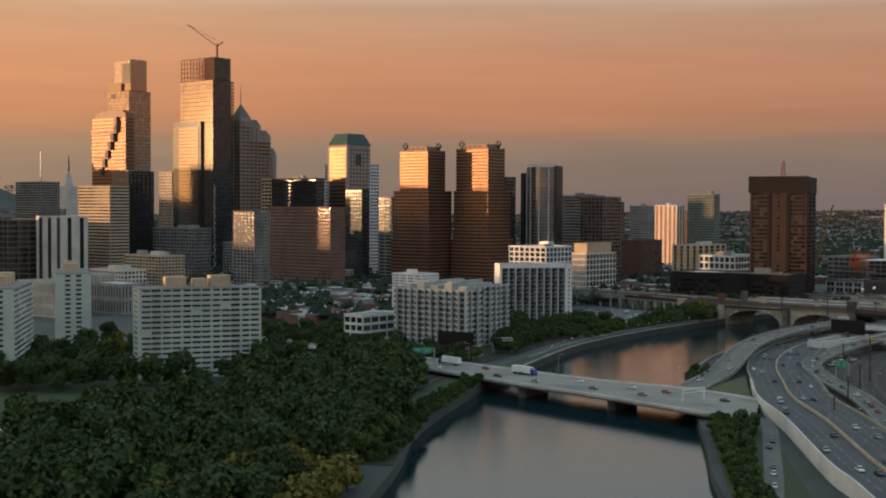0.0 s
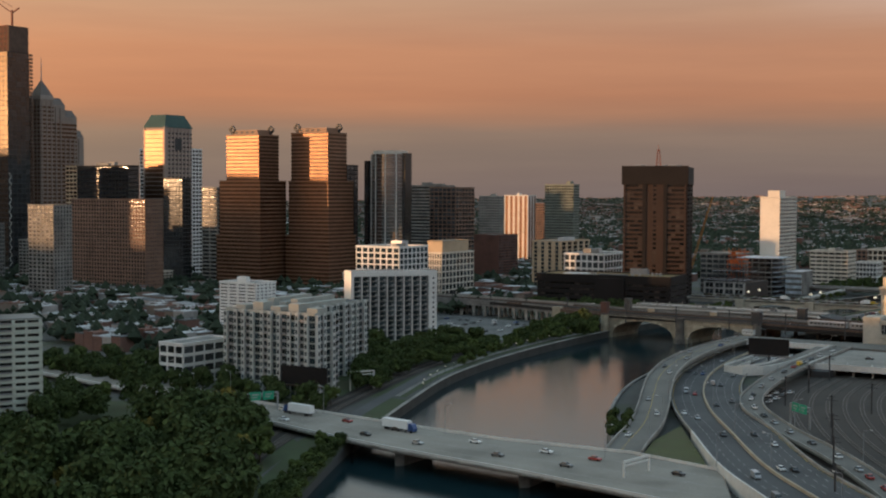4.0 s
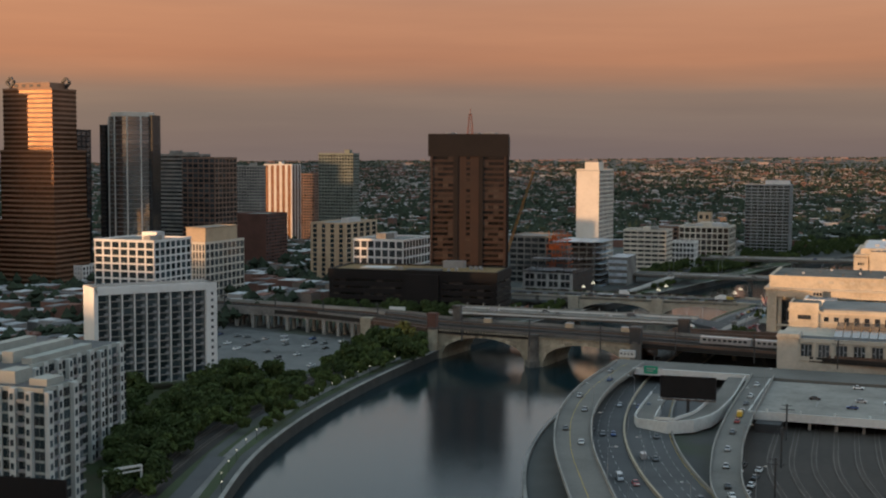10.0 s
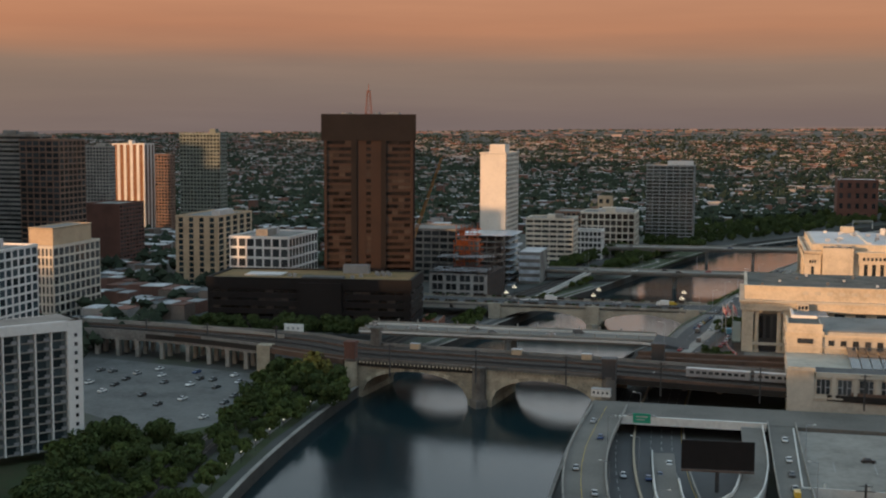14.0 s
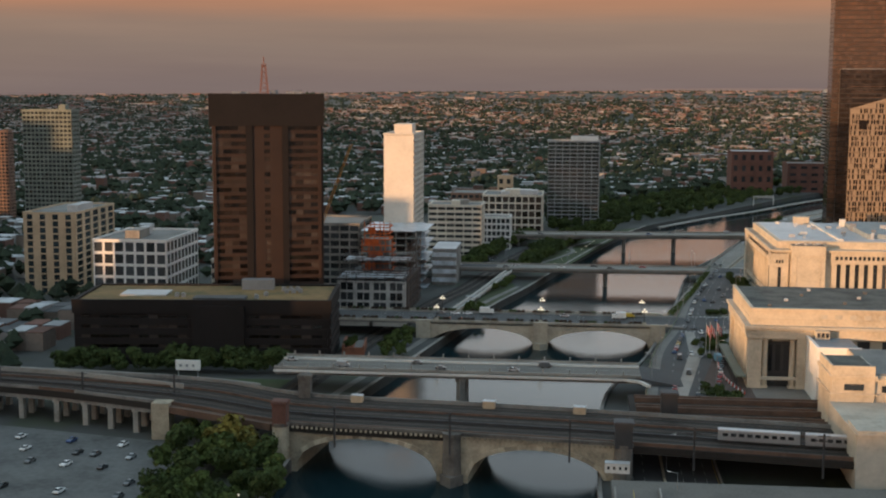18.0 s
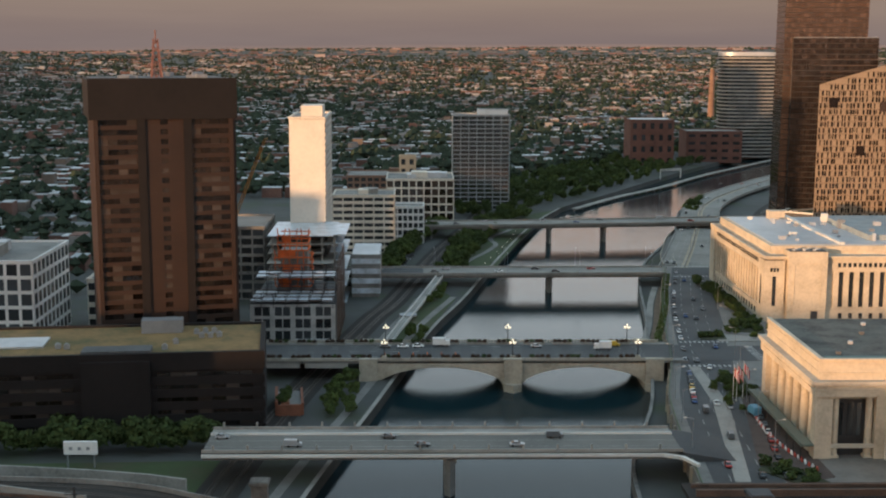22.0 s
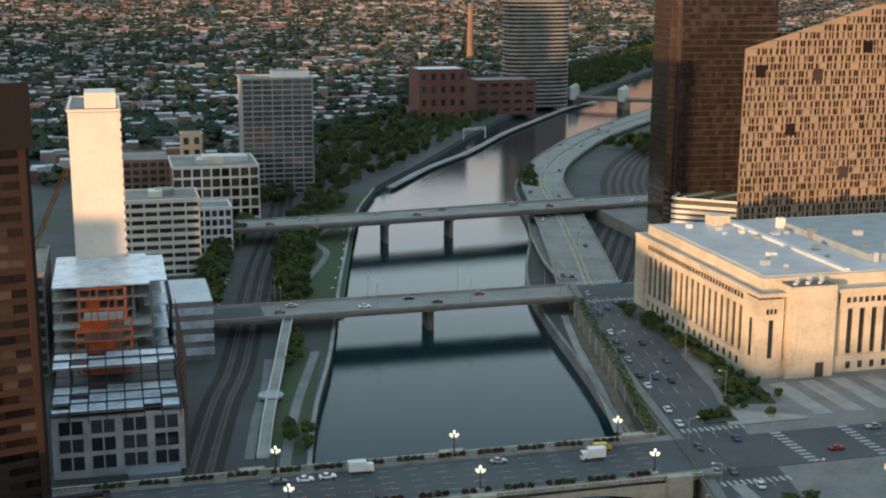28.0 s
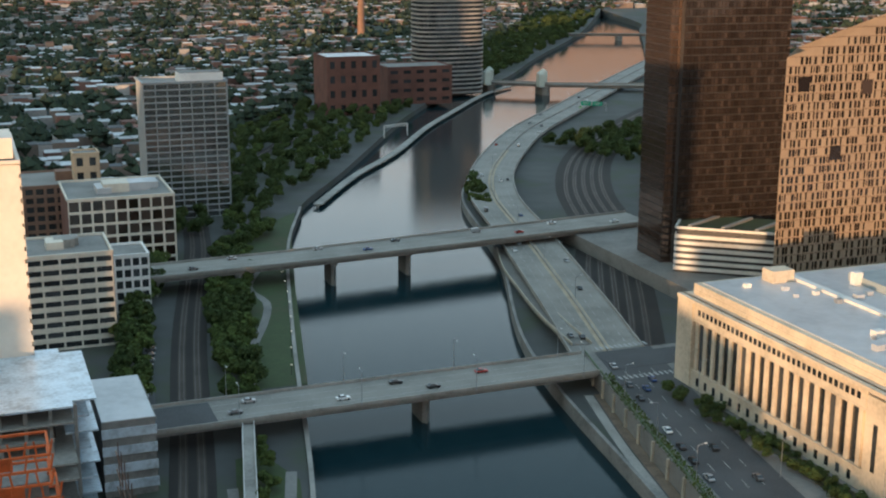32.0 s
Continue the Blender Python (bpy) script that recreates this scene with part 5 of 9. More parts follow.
def beam_bridge(name, label, near, far, zt, piers, thick=1.6, road=ASPHALT_OLD, edge=None):
    """A girder bridge between two edges; piers: (x, y) places in the water."""
    t = thing(name, label, "bridge")
    k = min(len(near), len(far))
    n = [Vector((*p[:2], zt)) for p in near]
    f = [Vector((*p[:2], zt)) for p in far]
    part("deck", MB().strip(n, f, 0.7), road, t)
    part("girder", MB().strip([v + (w - v).normalized() * 1.2 - Vector((0, 0, 0.7)) for v, w in zip(n, f)], [w - (w - v).normalized() * 1.2 - Vector((0, 0, 0.7)) for v, w in zip(n, f)], thick), CONCRETE_DARK, t)
    for e, o in ((n, f), (f, n)):
        part("parapet", MB().strip([v + Vector((0, 0, 0.95)) for v in e], [v + (w - v).normalized() * 0.4 + Vector((0, 0, 0.95)) for v, w in zip(e, o)], 1.5 if edge else 1.3), edge or CONCRETE, t)
    for a in (0.25, 0.5, 0.75):
        ln = [v.lerp(w, a) + Vector((0, 0, 0.02)) for v, w in zip(n, f)]
        part("lane_mark", MB().strip([v - Vector((0, 0.1, 0)) for v in ln], [v + Vector((0, 0.1, 0)) for v in ln]), PAINT_WHITE, t)
    for x, y, hx, hy in piers:
        p = MB().prism([(x - hx, y - hy), (x, y - hy - hx * 1.3), (x + hx, y - hy), (x + hx, y + hy), (x, y + hy + hx * 1.3), (x - hx, y + hy)], -2, zt - 0.7 - thick)
        p.box(x - hx - 0.4, y - hy - 1, zt - 0.7 - thick - 1.2, x + hx + 0.4, y + hy + 1, zt - 0.7 - thick)
        part("pier", p, CONCRETE_DARK, t)
    return t


beam_bridge("expressway_bridge", "concrete girder expressway bridge with pale edge beam", [(-640, 592), (-540, 573), (-458, 551), (-418, 540), (-376, 531), (-320, 523), (-268, 512), (-248, 515)], [(-640, 615), (-540, 598), (-492, 582), (-440, 576), (-400, 571), (-352, 566), (-304, 570), (-268, 560)], 6.6, [(-376, 546, 2.0, 9), (-324, 541, 2.0, 9)], 0.6, road=mat("tan_deck", (0.26, 0.235, 0.2), 0.85, var=0.3, scale=0.06, fine=1.2), edge=CONCRETE_WHITE)
beam_bridge("boulevard_bridge", "steel girder boulevard bridge with pale edge rail", [(-512, 1030), (-440, 1030), (-372, 1030)], [(-512, 1053), (-440, 1053), (-372, 1053)], 13.6, [(-440, 1041, 1.6, 9)], 1.8)
bb = bpy.data.objects["boulevard_bridge"]
part("edge_beam", MB().box(-512, 1029.2, 12.4, -378, 1029.9, 13.3), CONCRETE_WHITE, bb, "white painted edge beam")
part("edge_bend", MB().prism([(-378, 1029.2), (-373, 1026.5), (-370, 1020), (-369, 1020.4), (-372, 1027.2), (-377.6, 1030)], 12.4, 13.3), CONCRETE_WHITE, bb)
part("near_footway", MB().box(-512, 1030.5, 13.6, -372, 1033.2, 13.8), PAVING, bb)
part("far_footway", MB().box(-512, 1047.4, 13.6, -372, 1052.5, 13.8), CONCRETE, bb)
part("inner_kerb", MB().box(-512, 1046.9, 13.6, -372, 1047.4, 14.3), CONCRETE_WHITE, bb)
for k in range(14):
    for y in (1030.2, 1052.6):
        part("rail_post", MB().box(-509 + k * 10, y - 0.3, 13.6, -508.4 + k * 10, y + 0.3, 16.0), CONCRETE, bb)
beam_bridge("girder_road_bridge", "flat concrete road bridge on one central pier", [(-560, 1331), (-470, 1331), (-400, 1332), (-318, 1334)], [(-560, 1351), (-470, 1352), (-400, 1353), (-316, 1354)], 10.8, [(-379, 1343, 1.3, 5)], 1.3, road=mat("pale_road", (0.235, 0.22, 0.195), 0.85, var=0.3, scale=0.06, fine=1.2))
part("dark_approach", MB().box(-560, 1331.8, 10.8, -446, 1350.8, 10.83), ASPHALT, bpy.data.objects["girder_road_bridge"], "fresh dark asphalt approach")
beam_bridge("long_road_bridge", "long pale concrete road bridge on paired river piers", [(-470, 1494), (-380, 1500), (-300, 1508), (-195, 1520)], [(-470, 1516), (-380, 1522), (-300, 1532), (-195, 1545)], 12.6, [(-362, 1510, 1.2, 5.5), (-325, 1516, 1.2, 5.5), (-440, 1504, 1.0, 5), (-405, 1506, 1.0, 5)], 1.6, road=MATS["pale_road"])
br = beam_bridge("bascule_bridge", "low road bridge with four pale green bridge houses", [(-90, 2165), (20, 2080), (150, 2020)], [(-85, 2180), (25, 2096), (155, 2036)], 10, [(-28, 2128, 4, 8), (14, 2094, 4, 8)], 1.5)
for x, y in ((-33, 2120), (-22, 2140), (9, 2088), (20, 2106)):
    part("bridge_house", MB().box(x - 3, y - 3, 8, x + 3, y + 3, 20).prism([(x - 3.4, y - 3.4), (x + 3.4, y - 3.4), (x + 3.4, y + 3.4), (x - 3.4, y + 3.4)], 20, 23, 0.2), PALE_GREEN, br)
beam_bridge("far_rail_bridge", "far dark rail bridge over the river bend", [(180, 2700), (520, 2560)], [(184, 2708), (524, 2568)], 9, [(300, 2655, 4, 4), (380, 2622, 4, 4), (240, 2680, 3, 4)], 2, road=BALLAST)

# ---- the west bank ----
PLAZA = 10.6


def west_deck():
    mb = MB()
    edge = [(-372, 1000), (-364, 1090), (-352, 1150), (-338, 1240), (-318, 1340), (-296, 1430), (-268, 1500), (-235, 1560), (-205, 1600)]
    ln = smooth_line(edge, 12)
    mb.strip([(p.x, p.y, PLAZA) for p in ln if p.y < 1362], [(200, p.y, PLAZA) for p in ln if p.y < 1362], 8)
    solo("south_deck", MB().box(-238, 1362, 2, 200, 1540, PLAZA), PAVING, "street deck under the southern towers", "pavement", "structure")
    solo("plaza_deck", mb, PAVING, "raised street deck and station plaza", "pavement", "structure")
    ln = [p for p in ln if p.y < 1362]
    road = MB().strip([(p.x + 4, p.y, PLAZA + 0.06) for p in ln], [(p.x + 24 + (2 if p.y > 1200 else 0), p.y, PLAZA + 0.06) for p in ln])
    solo("river_road", road, ASPHALT, "wide riverside avenue with lane marks", "road", "structure")
    for o in (9, 14, 19):
        m = MB()
        for i in range(0, len(ln) - 1, 1):
            p, q = ln[i], ln[i + 1]
            m.strip([(p.x + o, p.y, PLAZA + 0.075), (p.x + o + (q.x - p.x) * 0.4, p.y + (q.y - p.y) * 0.4, PLAZA + 0.075)], [(p.x + o + 0.2, p.y, PLAZA + 0.075), (p.x + o + 0.2 + (q.x - p.x) * 0.4, p.y + (q.y - p.y) * 0.4, PLAZA + 0.075)])
        tagged(solo("lane_marks", m, PAINT_WHITE, "dashed white lane marks", "road marking"), kind="stuff")
    rail = MB()
    for p in ln:
        rail.box(p.x + 0.2, p.y - 0.12, PLAZA, p.x + 0.5, p.y + 0.12, PLAZA + 1.3)
    rail.strip([(p.x + 0.25, p.y, PLAZA + 1.3) for p in ln], [(p.x + 0.45, p.y, PLAZA + 1.3) for p in ln], 0.9)
    solo("river_railing", rail, mat("verdigris_rail", (0.12, 0.16, 0.1), 0.7, var=0.3), "green painted railing along the avenue", "railing", "structure")
    col = MB()
    for p in ln[::1]:
        col.box(p.x - 0.75, p.y - 0.45, 3.6, p.x - 0.02, p.y + 0.45, PLAZA - 0.3)
    tagged(solo("deck_columns", col, GRANITE, "concrete columns under the avenue's edge", "column"), kind="stuff")
    for y0, y1, nm in ((1146, 1176, 0), (1332, 1353, 1)):
        solo("cross_street", MB().box(-340 if nm == 0 else -312, y0 + 3, PLAZA + 0.05, 190, y1 - 3, PLAZA + 0.13), ASPHALT, "side street across the avenue", "road", "structure")
    for y0 in (1141, 1180, 1327, 1357):
        m = MB()
        for i in range(11):
            x = lerp_line(edge, y0) + 5 + i * 1.9
            m.box(x, y0 - 1.5, PLAZA + 0.14, x + 0.9, y0 + 1.5, PLAZA + 0.15)
        tagged(solo("crosswalk", m, PAINT_WHITE, "white zebra crossing bars", "road marking"), kind="stuff")


west_deck()


def post_office():
    t = thing("post_office_building", "huge cream limestone post office with tall window bays", "public building", (-298, 1219, PLAZA))
    W, D, H = 190, 103, 29
    part("body", MB().box(1.5, 1.5, -1, W, D, H), LIMESTONE, t)
    part("plinth", MB().box(0.4, 0.4, -1, W, D, 5.6), LIMESTONE, t)
    part("attic", MB().box(4, 6, H, W, D - 3, H + 3.6), LIMESTONE, t)
    part("cornice", MB().box(-0.3, -0.3, H - 1.2, W, 2.2, H).box(-0.3, 2.2, H - 1.2, 2.2, D, H), LIMESTONE, t)
    part("corner_pavilion", MB().box(0, 0, -1, 9, 9, H - 2).box(10, -2.2, -1, 27, 6, H + 2.2), LIMESTONE, t)
    part("corner_pavilion", MB().box(0, D - 9, -1, 8, D, H - 1), LIMESTONE, t)
    # east front: seventeen tall bays
    n, y0, y1 = 17, 12.0, D - 11
    bw = (y1 - y0) / n
    for i in range(n + 1):
        y = y0 + i * bw
        part("pilaster", MB().box(0.75, y - bw * 0.18, 5.6, 1.9, y + bw * 0.18, H - 6.5), LIMESTONE, t)
    pane = MB().box(-0.1, -bw * 0.33, 0, 0.1, bw * 0.33, H - 12.6).mesh("window", WINDOW)
    small = MB().box(-0.1, -0.75, 0, 0.1, 0.75, 1.9).mesh("attic_window", WINDOW)
    foot = MB().box(-0.1, -0.75, 0, 0.1, 0.75, 2.6).mesh("ground_window", WINDOW)
    sill = MB().box(-0.25, -bw * 0.25, 0, 0.25, bw * 0.25, 0.5).mesh("sill", LIMESTONE)
    for i in range(n):
        y = y0 + (i + 0.5) * bw
        piece("window", pane, t, 1.45, y, 6.1)
        piece("sill", sill, t, 0.9, y, 5.6)
        piece("ground_window", foot, t, 0.38, y, 1.4)
        for k in (-1, 1):
            piece("attic_window", small, t, 0.62, y + k * bw * 0.25, H - 4.6)
    part("frieze", MB().box(0.6, y0 - 2, H - 6.5, 1.9, y1 + 2, H - 1.2), LIMESTONE, t)
    # north front
    n, x0, x1 = 34, 32.0, W - 4
    bw = (x1 - x0) / n
    pane = MB().box(-bw * 0.25, -0.1, 0, bw * 0.25, 0.1, H - 13.5).mesh("window", WINDOW)
    small = MB().box(-0.7, -0.1, 0, 0.7, 0.1, 1.9).mesh("attic_window", WINDOW)
    foot = MB().box(-0.8, -0.1, 0, 0.8, 0.1, 2.4).mesh("ground_window", WINDOW)
    for i in range(n + 1):
        part("pilaster", MB().box(x0 + i * bw - bw * 0.26, 0.75, 5.6, x0 + i * bw + bw * 0.26, 1.9, H - 7), LIMESTONE, t)
    part("frieze", MB().box(x0 - 2, 0.6, H - 7, x1 + 2, 1.9, H - 1.2), LIMESTONE, t)
    for i in range(n):
        x = x0 + (i + 0.5) * bw
        piece("window", pane, t, x, 1.45, 6.2)
        piece("ground_window", foot, t, x, 0.38, 1.2)
        for k in (-1, 1):
            piece("attic_window", small, t, x + k * bw * 0.25, 0.62, H - 5)
    for x, y, wd in ((4.5, -0.05, 0), (-0.05, 5, 1)):
        part("window", MB().box(*((x - 0.8, -0.12, 7, x + 0.8, 0.1, 20) if not wd else (-0.12, y - 0.8, 7, 0.1, y + 0.8, 20))), WINDOW, t)
    for k in (-1, 0, 1):
        part("attic_window", MB().box(4.5 + k * 1.4 - 0.45, -0.12, 22, 4.5 + k * 1.4 + 0.45, 0.1, 23.8), WINDOW, t)
    part("entrance", MB().box(20.5, -2.32, 0, 23.5, -2.1, 5), STEEL_DARK, t, "dark bronze entrance doors")
    part("roof", MB().box(6, 8, H + 3.6, 36, D - 5, H + 4.0).box(36, 8, H + 3.6, W, D - 5, H + 3.9), METAL_ROOF, t)
    part("roof_ridge", MB().box(35, 8, H + 3.9, 37.5, D - 5, H + 4.9), CONCRETE_WHITE, t)
    part("roof_hall", MB().box(52, 20, H + 3.9, W, D - 18, H + 6.4), mat("grey_membrane", (0.26, 0.3, 0.31), 0.6, var=0.2), t)
    part("roof_hut", MB().box(26, D - 14, H + 4, 34, D - 8, H + 8), LIMESTONE, t)
    for z, o in ((5.6, 0.1), (H - 6.9, 0.35), (H + 1.2, 3.8)):
        part("string_course", MB().box(o if z < H else 4, o if z < H else 5.8, z, W, (o if z < H else 5.8) + 0.5, z + 0.45).box(o, (o if z < H else 5.8) + 0.5, z, o + 0.5, D - 3, z + 0.45), LIMESTONE, t)
    part("pavilion_course", MB().box(9.8, -2.45, 5.4, 27.2, -2.2, 5.9).box(9.8, -2.45, H - 3, 27.2, -2.2, H - 2.5).box(12.4, -2.45, 8, 12.8, -2.2, H - 4).box(24.2, -2.45, 8, 24.6, -2.2, H - 4), LIMESTONE, t)
    part("pavilion_roof", MB().box(10.6, -1.6, H + 2.2, 26.4, 5.4, H + 2.5).box(0.6, 0.6, H - 2, 8.4, 8.4, H - 1.75), DARK_ROOF, t)
    for k in range(9):
        part("roof_unit", MB().box(12 + k * 1.5, -0.6 + (k % 3) * 1.6, H + 2.5, 13 + k * 1.5, 0.4 + (k % 3) * 1.6, H + 3.1 + (k % 2) * 0.4), CONCRETE_WHITE, t)
    rng = random.Random(8)
    for i in range(26):
        x, y = rng.uniform(9, 120), rng.uniform(12, D - 10)
        s = rng.uniform(0.6, 1.6)
        part("roof_unit", MB().box(x - s, y - s * 0.8, H + 3.9, x + s, y + s * 0.8, H + 4.2 + s + (2.4 if x > 50 else 0)), rng.choice((CONCRETE_WHITE, STEEL_GREY, METAL_ROOF)), t)


post_office()


def station():
    """Limestone station: a colonnaded porch block with a long attic, a white side block, a turret and a low glazed-roof wing."""
    t = thing("railway_station", "monumental limestone railway station with colonnaded porch", "railway station", (-333, 1032, PLAZA))
    H, L = 25, 170
    for a in ((0, 0, 5, 4.4), (0, 54, 9, 58)):
        part("porch_pier", MB().box(a[0], a[1], -1, a[2], a[3], H - 6), LIMESTONE, t)
    part("porch_pier", MB().box(17.8, 0, -1, 22, 4.4, H - 6), LIMESTONE, t)
    for i in range(6):
        y = 9 + i * 8.2
        part("column", MB().cyl(2.2, y, 0.8, H - 6.6, 1.55, 14, 0.9).box(0.4, y - 1.9, 0, 4.0, y + 1.9, 0.8).box(0.5, y - 1.8, H - 6.9, 3.9, y + 1.8, H - 6), LIMESTONE, t)
    part("porch_back", MB().box(9, 4.4, -1, 17, 54, H - 6), LIMESTONE_DIM, t)
    for x in (6.4, 16.4):
        part("column", MB().cyl(x, 2.0, 0.8, H - 6.6, 1.1, 12, 0.9).box(x - 1.3, 0.7, 0, x + 1.3, 3.3, 0.8).box(x - 1.25, 0.75, H - 6.9, x + 1.25, 3.25, H - 6), LIMESTONE, t)
    # dark panel behind the columns represents the porch's inner shade
    part("opening", MB().box(5, 4.0, 0, 17.8, 4.38, H - 8), STEEL_DARK, t, "dark open porch")
    part("porch_balcony", MB().box(5, 0.3, 3.2, 17.8, 1.0, 4.4), LIMESTONE_DIM, t)
    for k in range(3):
        part("porch_window", MB().box(7.6 + k * 3, 3.8, 6, 9.4 + k * 3, 4.0, H - 9), WINDOW, t)
    part("entablature", MB().box(-0.6, -0.6, H - 6, L, 59, H - 2.4), LIMESTONE, t)
    part("cornice", MB().box(-1.4, -1.4, H - 2.4, L, 60, H - 1.3), LIMESTONE_DIM, t)
    part("attic", MB().box(1.0, 1.0, H - 1.3, L, 57.5, H + 4.5), LIMESTONE, t)
    part("coping", MB().box(0.6, 0.6, H + 4.5, L, 2.0, H + 5.1).box(0.6, 2.0, H + 4.5, 2.0, 57.9, H + 5.1), LIMESTONE, t)
    stained = mat("stained_roof", (0.1, 0.095, 0.082), 0.95, var=0.6, scale=0.12, fine=0.8)
    part("roof", MB().box(2.0, 2.0, H + 4.3, L, 57.5, H + 4.6), stained, t)
    part("roof_trough", MB().box(3.0, 3.0, H + 4.6, 26, 6.0, H + 4.75), mat("verdigris_sheet", (0.12, 0.17, 0.14), 0.7, var=0.3), t, "green copper roof gutter")
    for z, o in ((H + 0.6, 0.75), (H + 3.4, 0.75), (H - 4.4, -0.85)):
        part("string_course", MB().box(o, o, z, L, o + 0.4, z + 0.4).box(o, o + 0.4, z, o + 0.4, 58.2, z + 0.4), LIMESTONE, t)
    for k in range(24):
        part("medallion", MB().box(26 + k * 5.2, 0.7, H + 1.5, 28.4 + k * 5.2, 1.05, H + 3.0), LIMESTONE_DIM, t)
    for k in range(22):
        part("roof_vent", MB().box(8 + k * 7 + (k % 3), 8 + (k * 13) % 44, H + 4.6, 9.2 + k * 7 + (k % 3), 9.4 + (k * 13) % 44, H + 5.5), METAL_ROOF if k % 2 else DARK_ROOF, t)
    part("concourse", MB().box(22, 3.0, -1, L, 57, H - 6), LIMESTONE, t)
    for k in range(9):
        part("window", MB().box(40 + k * 9, 2.8, 9, 44.5 + k * 9, 3.1, 18), WINDOW, t)
    # side block with a membrane roof beside the porch
    part("side_block", MB().box(21, -23, -1, 36, 0.0, 19.4).box(20.7, -23.3, 19.4, 21.8, 0.0, 20.6).box(21.8, -23.3, 19.4, 36, -22.4, 20.6), WHITE, t, "white rendered side block")
    part("membrane_roof", MB().box(21.8, -22.4, 19.4, 36, -1, 19.8), mat("blue_membrane", (0.2, 0.24, 0.27), 0.5, var=0.2), t)
    part("roof_cabin", MB().box(23.5, -4.5, 19.8, 28.5, -1.4, 22.8), LIMESTONE, t)
    for k in range(3):
        part("cabin_window", MB().box(24 + k * 1.5, -4.65, 20.6, 25.1 + k * 1.5, -4.45, 22.2), WINDOW, t)
    # turret
    part("turret", MB().box(17.5, -66, -4, 31, -45, 22.4).box(16.9, -66.6, 19.4, 31.6, -44.4, 20.4).box(16.9, -66.6, 14.0, 31.6, -44.4, 14.5), LIMESTONE, t)
    part("turret_roof", MB().box(18.2, -65.3, 22.4, 30.3, -45.7, 22.7), stained, t)
    part("turret_parapet", MB().box(17.5, -66, 22.4, 31, -65.3, 23.4).box(17.5, -65.3, 22.4, 18.2, -45, 23.4), LIMESTONE, t)
    part("window", MB().box(21.5, -66.3, 15.6, 27.5, -65.9, 17.6), WINDOW, t)
    # upper wing behind the glazed roof
    part("upper_wing", MB().box(31, -65, -4, L, -23.3, 20.2), LIMESTONE_DIM, t)
    part("upper_wing_cornice", MB().box(31, -65.7, 18.4, L, -65, 19.2).box(31, -65.6, 13.6, L, -65, 14.1), LIMESTONE, t)
    part("upper_wing_roof", MB().box(31, -64, 20.2, L, -24, 20.6), GRAVEL_ROOF, t)
    for k in range(26):
        part("window", MB().box(33.4 + k * 4.6, -65.25, 14.9, 35.6 + k * 4.6, -64.9, 17.0), WINDOW, t)
    # low wing along the street
    part("wing", MB().box(17, -109.5, -4, L, -66, 11.8), LIMESTONE_DIM, t)
    part("corner_pavilion", MB().box(16.6, -110, -4, 26, -97, 14.0).box(16.1, -110.5, 12.4, 26.5, -96.5, 13.2), LIMESTONE_DIM, t)
    part("wing_cornice", MB().box(26.5, -110.3, 10.6, L, -109.5, 12.4).box(26, -110.4, -4, L, -109.5, 1.6).box(26, -110.2, 2.6, L, -109.5, 3.2), LIMESTONE_DIM, t)
    part("wing_gutter", MB().box(26.5, -109.4, 11.8, L, -98, 12.1), DARK_ROOF, t)
    for k in range(18):
        x = 29.2 + k * 7.5
        part("window", MB().box(x - 2.3, -109.75, 4.4, x + 2.3, -109.4, 9.8), WINDOW, t)
        part("mullion", MB().box(x - 0.95, -109.95, 4.4, x - 0.65, -109.7, 9.8).box(x + 0.65, -109.95, 4.4, x + 0.95, -109.7, 9.8).box(x - 2.3, -109.95, 6.9, x - 0.95, -109.7, 7.2).box(x + 0.95, -109.95, 6.9, x + 2.3, -109.7, 7.2), STEEL_GREY, t)
        part("pilaster", MB().box(x + 3.1, -110.0, 3.2, x + 4.4, -109.5, 10.6), LIMESTONE_DIM, t)
    for k in range(34):
        x = 40 + k * 3.8
        panel = MB()
        for y0, y1, z0, z1 in ((-97, -82, 12.1, 13.6), (-81, -67, 13.7, 15.0)):
            panel.strip([(x, y0, z0), (x, y1, z1)], [(x + 3.4, y0, z0), (x + 3.4, y1, z1)], 0.3)
        part("roof_light", panel, WINDOW, t, "dark ribbed roof glazing")


station()


